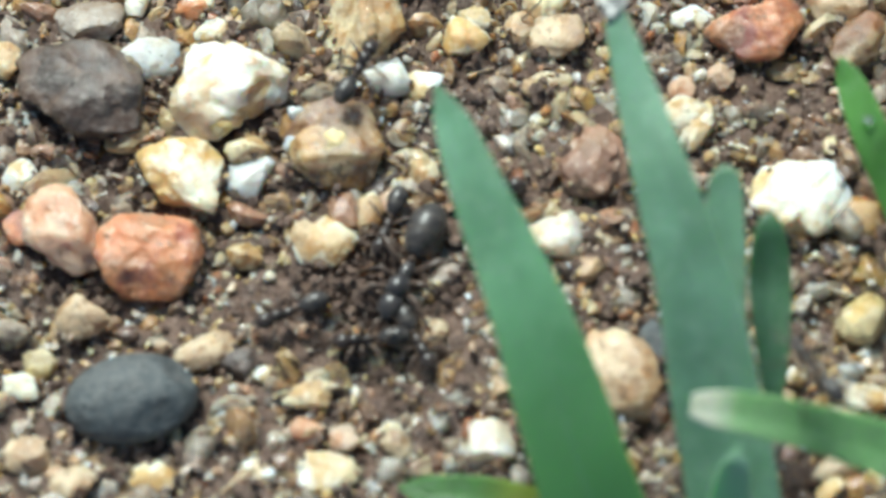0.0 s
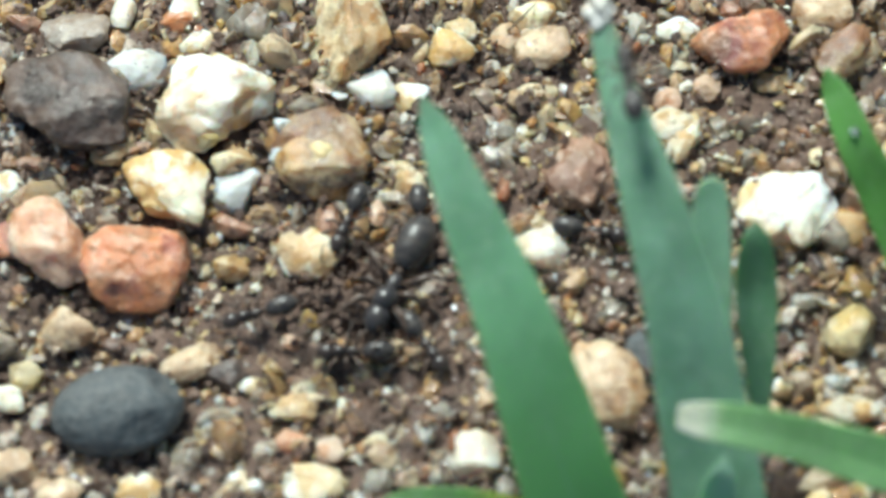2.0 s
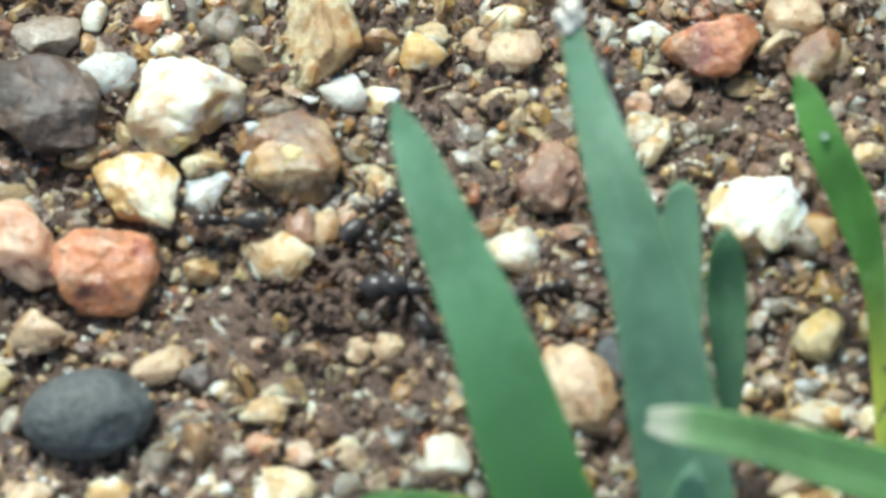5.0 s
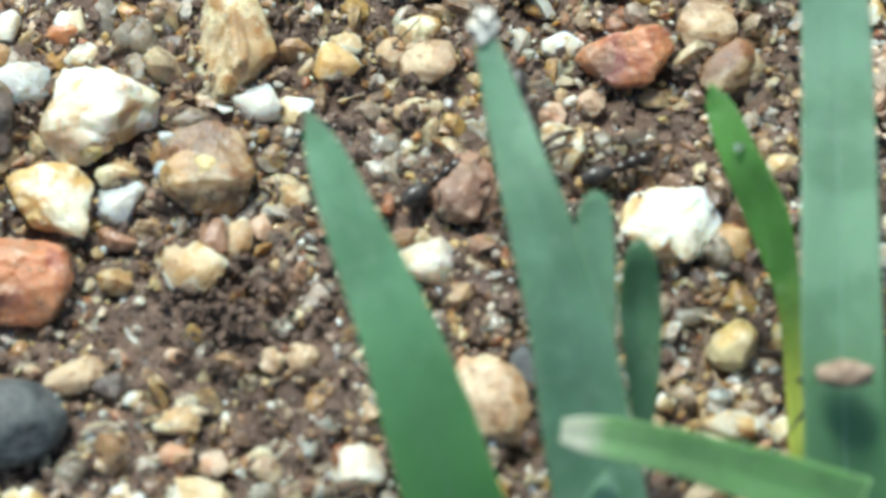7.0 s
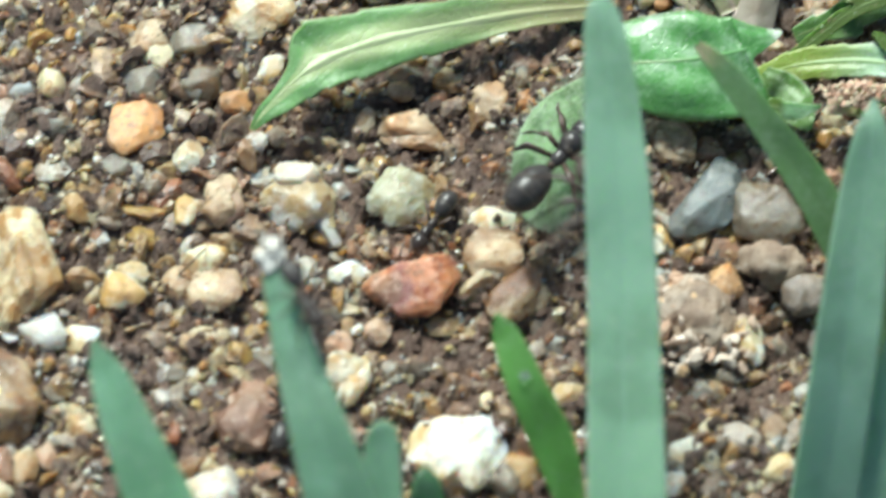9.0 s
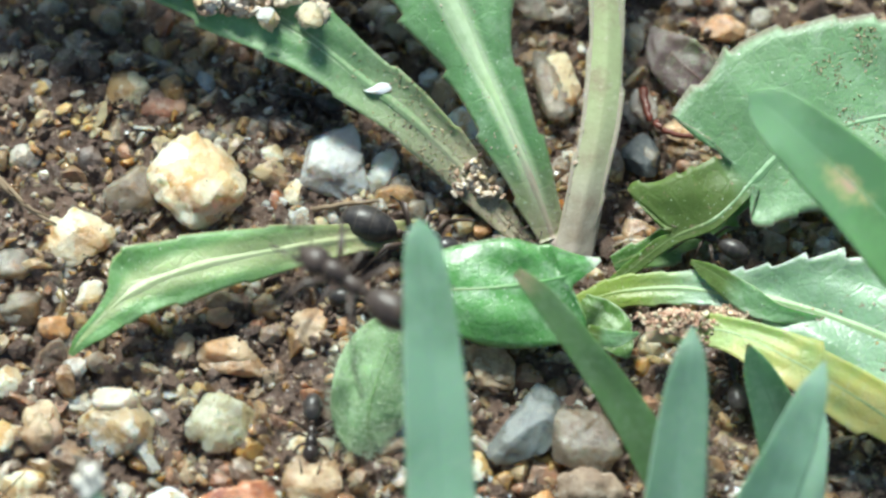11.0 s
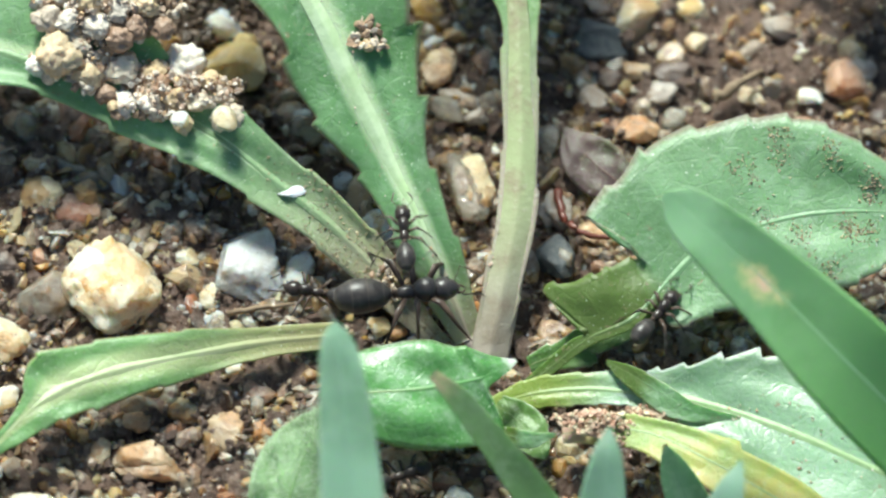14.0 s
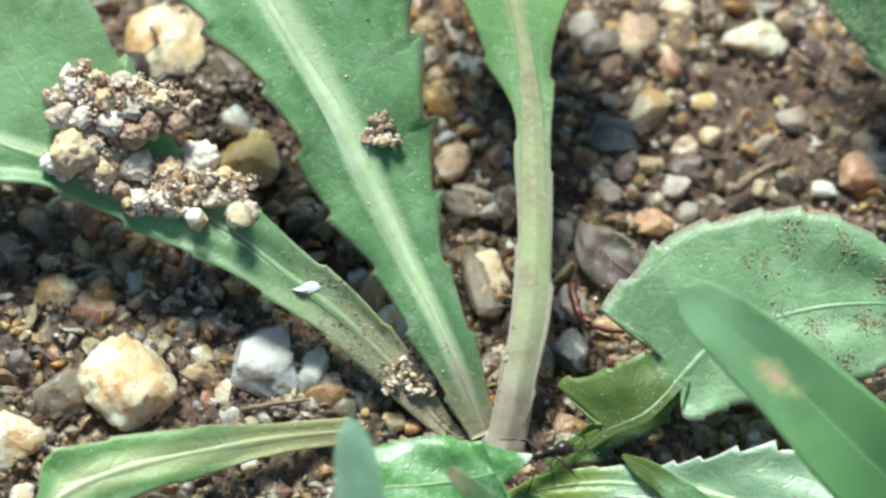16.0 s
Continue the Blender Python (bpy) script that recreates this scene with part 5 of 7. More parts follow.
stone("white", 10.85, 12.65, 0.27, 2.22, 2.11, 1.21, -33, 0.08, 289)
stone("gold", 14.91, 15.24, 0.31, 2.29, 3.89, 1.42, -9, 0.04, 290)
stone("tan", 13.57, 21.08, 0.25, 1.82, 2.29, 1.13, 0, 0.1, 291)
stone("grey", 14.37, 19.62, 0.17, 2.31, 1.38, 0.79, -11, 0.06, 292)
stone("yellow", 15.88, 22.82, 0.1, 0.76, 3.15, 0.47, 0, 0.05, 293)
stone("cream", 22.59, 23.69, 0.33, 2.55, 2.58, 1.48, 17, 0.06, 294)
stone("cream", 25.07, 24.55, 0.16, 1.43, 1.24, 0.71, 0, 0.05, 295)
stone("orange", 22.39, 17.88, 0.22, 2.11, 1.71, 0.98, 9, 0.05, 296)
stone("tan", 22.27, 27.87, 0.32, 2.32, 3.15, 1.44, 0, 0.1, 297)
stone("cream", 27.67, 27.51, 0.33, 3.23, 2.61, 1.5, 0, 0.14, 298)
stone("pink", 23.61, 26.66, 0.25, 1.8, 2.04, 1.12, 11, 0.08, 299)
stone("pink", 31.95, 20.39, 0.28, 2.03, 2.59, 1.26, 0, 0.06, 300)
stone("white", 30.13, 19.72, 0.13, 1.32, 1.06, 0.61, 0, 0.04, 301)
stone("white", 19.7, 24.68, 0.11, 0.82, 1.25, 0.51, -22, 0.04, 302)
stone("clear", 23.98, 18.5, 0.15, 1.31, 1.22, 0.7, 0, 0.05, 303)
stone("clear", 18.23, 17.42, 0.17, 1.25, 1.78, 0.78, 0, 0.05, 304)
stone("slate", 18.51, 11.41, 0.28, 2.02, 2.28, 1.25, 0, 0.06, 305)
stone("grey", 18.27, 13.82, 0.2, 1.49, 1.64, 0.92, 0, 0.06, 306)
stone("tan", 20.2, 12.8, 0.17, 2.23, 1.36, 0.78, -22, 0.08, 307)
stone("clear", 8.23, 8.79, 0.19, 1.71, 1.48, 0.85, 0, 0.07, 308)
stone("orange", 11.36, 7.81, 0.12, 0.88, 0.91, 0.52, 0, 0.06, 309)
stone("white", 10.59, 8.01, 0.14, 1.07, 1.07, 0.62, 0, 0.08, 310)
stone("cream", 3.25, 9.43, 0.17, 1.22, 1.57, 0.76, 0, 0.1, 311)
stone("white", 3.6, 8.47, 0.12, 1.12, 0.96, 0.55, 0, 0.08, 312)
stone("tan", 7.38, 13.54, 0.14, 1.48, 1.09, 0.62, 0, 0.08, 313)
stone("gold", 8.07, 11.94, 0.15, 1.35, 1.19, 0.68, 0, 0.08, 314)
stone("cream", 7.52, 18.66, 0.14, 1.75, 1.1, 0.63, -22, 0.06, 315)
stone("tan", 7.02, 18.95, 0.15, 1.5, 1.21, 0.7, 0, 0.08, 316)
stone("tan", -4.92, 18.44, 0.2, 1.5, 1.65, 0.93, 0, 0.1, 317)
stone("mottled", -4.17, 16.52, 0.21, 1.74, 1.64, 0.94, 0, 0.1, 318)
stone("mottled", -0.97, 16.52, 0.15, 1.49, 1.2, 0.69, 0, 0.08, 319)
stone("gold", -0.11, 15.49, 0.15, 1.29, 1.2, 0.69, 0, 0.08, 320)
stone("tan", 17.13, 10.97, 0.17, 1.23, 1.92, 0.76, 0, 0.1, 321)
stone("umber", 21.2, 20.91, 0.18, 1.52, 1.39, 0.8, 0, 0.1, 322)
stone("grey", 29.03, 23.45, 0.16, 1.53, 1.24, 0.71, 0, 0.1, 323)
stone("tan", 25.13, 22.56, 0.16, 1.4, 1.23, 0.71, 0, 0.1, 324)
stone("umber", 24.24, 20.86, 0.22, 2.03, 1.73, 0.99, 0, 0.14, 326)
stone("grey", 13.93, 28.33, 0.18, 1.29, 2.01, 0.8, 0, 0.1, 327)
stone("tan", 13.33, 26.16, 0.18, 1.53, 1.41, 0.81, 0, 0.1, 328)
stone("grey", 19.84, 28.22, 0.29, 2.32, 2.27, 1.3, 0, 0.1, 329)
stone("umber", -5.37, 11.22, 0.17, 1.47, 1.35, 0.77, 0, 0.1, 330)
stone("brick", 21.03, 26.39, 0.21, 2.05, 1.69, 0.97, 0, 0.1, 333)
stone("cream", 24.33, 29.5, 0.22, 2.33, 1.71, 0.98, 0, 0.1, 334)
stone("clear", 20.19, 20.93, 0.15, 1.26, 1.22, 0.7, 0, 0.06, 335)
stone("gold", -20.31, -11.35, 0.55, 1.9, 1.3, 1.3, 10, 0.06, 941)
stone("yellow", -21.41, -10.61, 1.22, 1.2, 0.9, 0.8, 0, 0.06, 942)
stone("milky", -18.29, -10.03, 1.02, 0.9, 0.9, 0.8, 0, 0.04, 943)
stone("milky", -18.31, -11.30, 0.69, 1.4, 0.9, 0.9, -10, 0.04, 944)
stone("yellow", -16.66, -11.38, 1.32, 1.4, 1.1, 0.8, 20, 0.05, 945)
stone("clear", -17.47, -9.01, 0.78, 1.9, 1.2, 1.2, 0, 0.05, 946)
stone("clear", -25.33, -7.36, 0.31, 2.0, 1.5, 1.4, 0, 0.05, 947)
stone("pink", -7.19, -2.19, 0.20, 1.6, 1.8, 1.2, 0, 0.06, 948)
stone("clear", -8.76, 5.82, 0.20, 2.1, 1.6, 1.1, 30, 0.05, 949)
stone("gold", -10.31, 5.13, 0.20, 1.6, 2.2, 1.2, 10, 0.05, 950)
stone("clear", -14.65, 1.85, 0.20, 2.2, 1.5, 1.0, -30, 0.05, 951)
stone("gold", -14.83, 3.84, 0.20, 1.5, 2.0, 1.3, 15, 0.05, 952)
stone("milky", -15.78, 3.49, 0.20, 1.5, 1.0, 0.8, 30, 0.04, 953)
stone("clear", 0.27, 4.21, 0.20, 1.8, 1.2, 1.0, 0, 0.05, 954)
stone("clear", -8.24, 3.62, 0.20, 2.2, 1.9, 1.3, 15, 0.05, 955)
stone("white", -4.35, -0.88, 0.71, 2.2, 1.6, 1.4, -10, 0.05, 956)

blade_0 = grass("broad blue-green grass blade leaning over gravel", [(-3.6, -33.17, 1.2, 2.21, 2.21), (-5.8, -28.78, 6.2, 1.93, 1.93), (-7.04, -25.58, 8.8, 1.78, 1.78), (-8.19, -22.6, 10.6, 1.5, 1.5), (-9.81, -18.94, 11.9, 1.13, 1.13), (-11.03, -15.89, 12.5, 0.71, 0.71), (-11.66, -14.35, 12.8, 0.07, 0.07)], "grass", 15, 0)
blade_1 = grass("grass blade with a bleached frayed tip", [(0.35, -33.16, 1.2, 2.04, 2.04), (-0.29, -28.32, 5, 1.86, 1.86), (-0.93, -25.06, 7.5, 1.79, 1.79), (-1.66, -21.9, 10, 1.56, 1.56), (-2.94, -18.03, 11.9, 1.18, 1.18), (-4.02, -14.49, 12.5, 0.82, 0.82), (-4.74, -11.89, 13.1, 0.5, 0.5), (-4.9, -11.4, 13.1, 0.37, 0.37)], "grassblue", -12, 1)
blade_2 = grass("short grass blade tip growing beside a longer blade", [(-0.49, -23.19, 7.5, 0.65, 0.65), (-0.59, -20.44, 8.8, 0.78, 0.78), (-0.63, -18.12, 10, 0.72, 0.72), (-0.58, -17.16, 10.5, 0.54, 0.54), (-0.56, -16.77, 10.6, 0.11, 0.11)], "grassblue", 10, 2)
blade_3 = grass("small dark green grass shoot with a rounded tip", [(1.26, -24.05, 3.8, 0.33, 0.33), (1.22, -22.16, 5, 0.66, 0.66), (1.09, -19.79, 6.2, 0.88, 0.88), (1.09, -18.2, 7.5, 0.62, 0.62), (1.1, -17.42, 7.8, 0.09, 0.09)], "grassdark", 20, 3)
blade_4 = grass("narrow green grass blade on a yellowish stem", [(7.42, -25.79, 0.6, 0.34, 0.34), (7.23, -21.5, 1.9, 0.36, 0.36), (7, -18.41, 3.8, 0.49, 0.49), (6.21, -15.78, 5.6, 0.87, 0.87), (5.09, -13.68, 6.9, 0.78, 0.78), (4.27, -11.74, 7.5, 0.56, 0.56), (3.88, -10.84, 7.8, 0.07, 0.07)], "grassvivid", -15, 4)
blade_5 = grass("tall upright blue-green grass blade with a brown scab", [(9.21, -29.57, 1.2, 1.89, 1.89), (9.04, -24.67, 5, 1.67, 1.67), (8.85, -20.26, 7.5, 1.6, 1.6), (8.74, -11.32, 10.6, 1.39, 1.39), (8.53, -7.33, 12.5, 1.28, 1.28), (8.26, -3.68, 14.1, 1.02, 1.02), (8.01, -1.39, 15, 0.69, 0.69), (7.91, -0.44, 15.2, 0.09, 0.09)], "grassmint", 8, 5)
blade_6 = grass("bright yellow-green young grass blade", [(11.6, -28.17, 0.6, 1.68, 1.68), (11.64, -24.19, 3.8, 1.39, 1.39), (11.72, -21.6, 5.6, 1.06, 1.06), (11.78, -20, 6.9, 0.66, 0.66), (11.82, -18.87, 7.5, 0.07, 0.07)], "grasslime", -10, 6)
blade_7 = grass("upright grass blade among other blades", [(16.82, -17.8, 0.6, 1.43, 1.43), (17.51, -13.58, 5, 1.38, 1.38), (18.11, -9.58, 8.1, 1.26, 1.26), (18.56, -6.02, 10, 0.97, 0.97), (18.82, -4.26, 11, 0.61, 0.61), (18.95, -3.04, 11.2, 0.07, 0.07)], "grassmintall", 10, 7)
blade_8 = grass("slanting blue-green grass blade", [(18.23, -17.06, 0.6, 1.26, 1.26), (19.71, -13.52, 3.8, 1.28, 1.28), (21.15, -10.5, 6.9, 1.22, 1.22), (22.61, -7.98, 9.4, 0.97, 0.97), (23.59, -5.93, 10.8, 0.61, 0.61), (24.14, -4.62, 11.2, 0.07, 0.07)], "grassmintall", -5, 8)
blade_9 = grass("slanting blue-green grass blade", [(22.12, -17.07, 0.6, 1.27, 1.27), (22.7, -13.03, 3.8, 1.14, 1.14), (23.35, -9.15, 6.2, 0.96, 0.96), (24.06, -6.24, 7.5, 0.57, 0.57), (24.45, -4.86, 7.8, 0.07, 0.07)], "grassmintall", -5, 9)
blade_10 = grass("thin grass blade with a withered pale tip", [(20.63, -9.25, 1.2, 0.7, 0.7), (18.45, -6.4, 3.8, 0.9, 0.9), (16.89, -4.22, 5.6, 0.85, 0.85), (14.87, -2.11, 7.5, 0.67, 0.67), (13.24, -0.47, 8.8, 0.48, 0.48), (12.13, 0.45, 9.4, 0.21, 0.21)], "grassolive", 12, 10)
blade_11 = grass("broad grass blade with an orange blemish", [(36.87, -3.85, 2.5, 2.26, 2.26), (32.98, -1.54, 6.2, 2.22, 2.22), (29.23, 0.69, 9.4, 2.14, 2.14), (26.19, 3.13, 11.2, 1.73, 1.73), (23.86, 4.78, 12.5, 1.4, 1.4), (22.27, 6.04, 13.1, 0.96, 0.96), (21.54, 6.53, 13.4, 0.11, 0.11)], "grassspot", 0, 11)
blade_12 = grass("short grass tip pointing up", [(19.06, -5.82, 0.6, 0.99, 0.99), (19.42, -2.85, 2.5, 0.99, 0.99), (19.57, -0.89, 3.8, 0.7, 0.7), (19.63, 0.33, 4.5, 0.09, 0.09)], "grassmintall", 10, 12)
blade_13 = grass("short dark grass tip pointing up", [(24.13, -5.88, 0.6, 1.11, 1.11), (23.32, -2.89, 2.5, 1.01, 1.01), (22.47, -1.19, 3.8, 0.66, 0.66), (22, -0.23, 4.5, 0.09, 0.09)], "grassdark", -10, 13)
blade_14 = grass("bent grass blade with a pale dry tip lying across", [(9.53, -28.53, 7.5, 1.08, 1.08), (5.42, -27.77, 8.8, 1.05, 1.05), (2.91, -27.21, 9.4, 0.9, 0.9), (0.57, -26.79, 9.8, 0.81, 0.81), (-0.91, -26.58, 9.9, 0.7, 0.7), (-1.93, -26.44, 10, 0.43, 0.43)], "grasspale", 0, 14)
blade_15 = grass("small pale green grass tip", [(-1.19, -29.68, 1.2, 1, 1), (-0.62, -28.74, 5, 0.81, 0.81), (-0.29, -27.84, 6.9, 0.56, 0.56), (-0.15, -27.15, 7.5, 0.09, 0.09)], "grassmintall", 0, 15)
blade_16 = grass("bright green leaf lying on the gravel", [(-6.89, -28.15, 3.1, 0.66, 0.66), (-9.95, -27.83, 3.8, 0.77, 0.77), (-12.16, -27.64, 3.8, 0.66, 0.66), (-13.38, -27.41, 3.8, 0.11, 0.11)], "grassvivid", 0, 16)

plant = rosette()
leaf_0 = leaf(plant, "long toothed green leaf with a pale midrib", [(14.43, 7.19, 0.4, 0.63, 0.63), (13.4, 9.36, 2, 1.07, 0.97), (12.33, 11.47, 3.2, 1.33, 1.26), (11.28, 13.55, 4, 1.41, 1.6), (10.22, 15.52, 5, 1.99, 2.43), (9.15, 17.49, 6, 2.31, 3.28), (8.08, 19.46, 7, 2, 4.14), (6.66, 21.73, 8, 2.15, 5.61), (5.22, 23.94, 9.1, 2.81, 6.84), (3.79, 26.45, 10.2, 3.43, 6.12), (2.59, 28.59, 11, 2.46, 3.69), (1.76, 30.13, 11.4, 0.25, 0.25)], "leaf", 5, 9, 0.09, 0.1, 0.22, 40)
# The end out of view is widened and raised to shade the soil.
leaf_1 = leaf(plant, "toothed leaf on a long pale purple-tinged stalk", [(14.85, 5.2, -0.7, 0.45, 0.45), (15.3, 6.75, 0.4, 0.6, 0.6), (15.82, 8.88, 1.8, 0.78, 0.78), (16.43, 11.55, 3, 0.83, 0.83), (16.72, 14.65, 4, 0.76, 0.78), (16.74, 17.79, 5, 0.76, 0.81), (16.75, 20.35, 5.8, 0.79, 0.89), (16.53, 22.93, 6.6, 1.78, 1.28), (16.06, 25.38, 7.4, 2.11, 2.85), (15.54, 29.09, 8.2, 3.74, 4.74), (15.2, 32.06, 8.8, 3.52, 4.27), (14.99, 34.58, 9.2, 2.02, 2.27), (14.93, 36.17, 9.2, 0.2, 0.2)], "leafstem", -4, 8, 0.08, 0.1, 1.9, 41)
leaf_2 = leaf(plant, "green leaf strewn with soil crumbs", [(13.88, 6.81, 0.1, 0.19, 0.19), (12.43, 7.8, 0.6, 0.53, 0.53), (10.64, 9.77, 1.6, 0.92, 0.92), (8.53, 11.65, 2.6, 1.07, 1.12), (6.2, 13.47, 3.2, 1.26, 1.22), (3.8, 15.25, 3.8, 1.51, 1.46), (1.26, 16.63, 4.2, 1.71, 1.9), (-1.41, 17.68, 4.6, 1.47, 4.0), (-4.08, 18.4, 5, 1.22, 6.6), (-7, 19.59, 5, 1.96, 7.36), (-9.97, 21.21, 4.6, 2.22, 5.44), (-12.22, 22.68, 4.2, 0.25, 0.25)], "leafsoil", 4, 9, 0.06, 0.1, 0.2, 42)
leaf_3 = leaf(plant, "narrow pale-ribbed leaf with a torn brown tip", [(8.7, 7.24, 0.8, 0.58, 0.58), (5.52, 6.45, 1.6, 0.67, 0.67), (2.63, 5.58, 2.2, 0.96, 1), (-0.23, 4.75, 2.5, 1.24, 1.33), (-2.36, 3.99, 2.5, 1.28, 1.62), (-3.43, 3.45, 2.4, 1.14, 1.71), (-4.06, 3.02, 2.3, 1.05, 0.81), (-4.84, 2.37, 2, 0.86, 0.38), (-5.66, 1.59, 1.6, 0.48, 0.29), (-6.13, 1.01, 1.2, 0.12, 0.12)], "leafpale", 10, 7, 0.05, 0.06, 0.26, 43)
leaf_4 = leaf(plant, "short broad shiny green leaf with a notched end and a pale tooth", [(8.23, 3.41, 2.20, 0.33, 0.33, 0.00, 0.00), (8.81, 3.30, 2.60, 1.47, 1.14, 0.00, 0.00), (9.86, 3.24, 2.90, 1.99, 1.90, 0.00, 0.00), (11.51, 3.23, 3.10, 2.18, 2.47, 0.00, 0.00), (12.94, 3.42, 3.10, 2.09, 2.71, 0.00, 0.00), (13.90, 3.66, 3.00, 1.76, 2.71, 0.00, 0.33), (14.34, 3.83, 2.90, 1.57, 2.29, 0.00, 0.48), (14.68, 3.96, 2.90, 1.43, 0.71, 0.00, 0.00), (15.24, 4.27, 2.80, 0.95, 0.38, 0.00, 0.00), (15.76, 4.59, 2.70, 0.48, 0.24, 0.00, 0.00), (16.21, 4.92, 2.60, 0.07, 0.07, 0.00, 0.00)], "leafbright", -12, 0, 0, -0.1, 0.05, 44)
leaf_7 = leaf(plant, "curled grey-green leaf edge folded over its neighbour", [(20.07, 5.07, 2.2, 0.1, 0.1), (21, 4.24, 2.6, 0.34, 0.53), (22.24, 3.22, 2.8, 0.43, 0.72), (23.55, 2.31, 2.8, 0.33, 0.52), (25.42, 2.03, 2.6, 0.14, 0.14)], "leafdust", 15, 2, 0.1, 0.3, 0.05, 47)
leaf_8 = leaf(plant, "broad toothed green leaf lying low on a reddish stalk", [(15.38, 3.89, 0.5, 0.43, 0.43), (17.04, 4.21, 1, 0.67, 0.67), (19.41, 4.15, 1.5, 0.72, 0.72), (21.27, 3.65, 2, 0.91, 0.62), (23.13, 3.21, 2.3, 1.39, 1.1), (25.45, 2.35, 2.6, 2.51, 1.86), (28.18, 0.96, 2.9, 3.1, 2.5), (30.95, -0.47, 2.8, 3.09, 2.74), (33.77, -1.6, 2.4, 2.15, 1.91), (35.69, -2.2, 2, 0.19, 0.19)], "leaflow", -13, 17, 0.09, 0.12, 0.2, 48)
leaf_9 = leaf(plant, "large lobed leaf dusted with soil grains and a purplish margin", [(16.43, 4.51, 0.60, 0.24, 0.24, 0.00, 0.00), (17.71, 5.32, 1.20, 0.31, 0.31, 0.00, 0.00), (18.83, 5.96, 1.90, 0.36, 0.31, 0.00, 0.00), (19.45, 6.26, 2.20, 0.39, 0.34, 0.00, 0.00), (19.69, 6.34, 2.30, 2.60, 0.34, -1.49, 0.00), (20.32, 6.46, 2.60, 2.43, 0.38, -0.58, 0.00), (21.08, 6.70, 2.90, 2.38, 0.38, 0.36, 0.00), (21.91, 7.41, 3.10, 1.93, 0.34, 0.92, 0.00), (22.44, 8.02, 3.20, 1.59, 0.39, 0.48, 0.00), (22.77, 8.35, 3.30, 2.66, 0.43, 0.00, 0.00), (23.07, 8.62, 3.40, 4.40, 1.40, -0.87, -1.74), (23.94, 9.42, 3.70, 4.62, 2.42, -0.34, -1.38), (25.02, 9.96, 4.00, 5.01, 2.95, -0.73, -0.85), (26.59, 10.42, 4.40, 4.77, 3.39, 0.00, -0.48), (28.16, 10.70, 4.70, 4.46, 3.51, 0.00, 0.00), (29.48, 10.80, 4.90, 3.95, 3.44, 0.00, 0.00), (30.95, 10.87, 4.90, 3.11, 3.01, 0.00, 0.00), (32.19, 10.90, 4.80, 2.19, 2.31, 0.00, 0.00), (33.43, 10.87, 4.60, 1.22, 1.34, 0.00, 0.00), (34.20, 10.87, 4.40, 0.12, 0.12, 0.00, 0.00)], "leafdust", -8, 21, 0.03, 0.06, 0.10, 49)
leaf_10 = leaf(plant, "dull purple-brown leaf pressed to the soil", [(22.00, 14.35, 0.90, 0.30, 0.30), (21.44, 14.64, 1.00, 0.99, 0.84), (20.72, 15.22, 1.10, 1.29, 1.09), (20.02, 15.99, 1.10, 1.24, 1.09), (19.49, 16.75, 1.10, 0.85, 0.75), (19.23, 17.29, 1.00, 0.40, 0.35), (19.07, 17.62, 1.00, 0.10, 0.10)], "leafpurple", 0, 0, 0, 0.04, 0.05, 50)
twig("leaf_stalk", [(18.57, 14.49, 0.80), (18.76, 13.12, 0.90), (19.33, 12.34, 1.00), (20.29, 11.93, 1.00), (21.28, 12.04, 1.00), (22.24, 11.75, 0.90)], 0.2, "curved dark red leaf stalk on the soil")
leaf_11 = leaf(plant, "tiny pale folded leaf at the rosette base", [(15.21, 2.24, 1.5, 0.19, 0.19), (15.94, 1.77, 1.7, 0.36, 0.43), (16.88, 1.65, 1.7, 0.29, 0.38), (17.81, 1.89, 1.6, 0.07, 0.07)], "leafdust", 5, 2, 0.1, 0.1, 0.05, 51)
# Takes the darker green so that the shade on it lies in its colour.
leaf_12 = leaf(plant, "small bright green leaf at the rosette base", [(15.4, 3.94, 0.5, 0.48, 0.48), (16.07, 3.22, 0.8, 0.82, 0.82), (16.73, 2.28, 1, 0.86, 0.86), (17.18, 1.52, 0.9, 0.48, 0.48), (17.36, 1.16, 0.8, 0.12, 0.12)], "leafdark", 0, 2, 0.06, 0.03, 0.04, 52)
leaf_13 = leaf(plant, "small lobed leaf under the larger leaf", [(16.93, 5.81, 0.6, 0.39, 0.39), (18.63, 6.34, 1, 0.61, 0.73), (20.38, 7.31, 1.1, 0.73, 0.87), (22.16, 8.64, 1.2, 0.61, 0.73), (23.7, 9.62, 1.2, 0.12, 0.12)], "leafdark", 0, 3, 0.25, 0.1, 0.1, 53)
leaf_14 = leaf(None, "small downy pale green rounded leaf", [(6.62, -3.33, 0.50, 0.24, 0.24), (6.38, -2.87, 0.90, 1.08, 1.08), (6.31, -1.99, 1.50, 1.56, 1.84), (6.62, -0.84, 2.10, 1.79, 2.17), (7.10, 0.41, 2.50, 1.65, 2.17), (7.70, 1.46, 2.80, 1.09, 1.70), (8.18, 2.21, 2.90, 0.52, 0.95), (8.48, 2.62, 2.90, 0.12, 0.12)], "leafhairy", 0, 0, 0, -0.25, 0.06, 54, "hairy_leaf")
leaf_15 = leaf(None, "woolly grey-green leaf with dense hairs", [(38, 24.09, 2.5, 1.02, 1.02), (35.81, 24.76, 4, 2.54, 2.54), (33.82, 26.02, 5.5, 3.03, 2.83), (32.55, 27.47, 6.5, 2.73, 2.73), (31.77, 29.28, 7, 1.52, 1.52), (31.5, 30.53, 7, 0.25, 0.25)], "leafwoolly", 10, 5, 0.05, 0.1, 0.06, 55, "hairy_leaf")
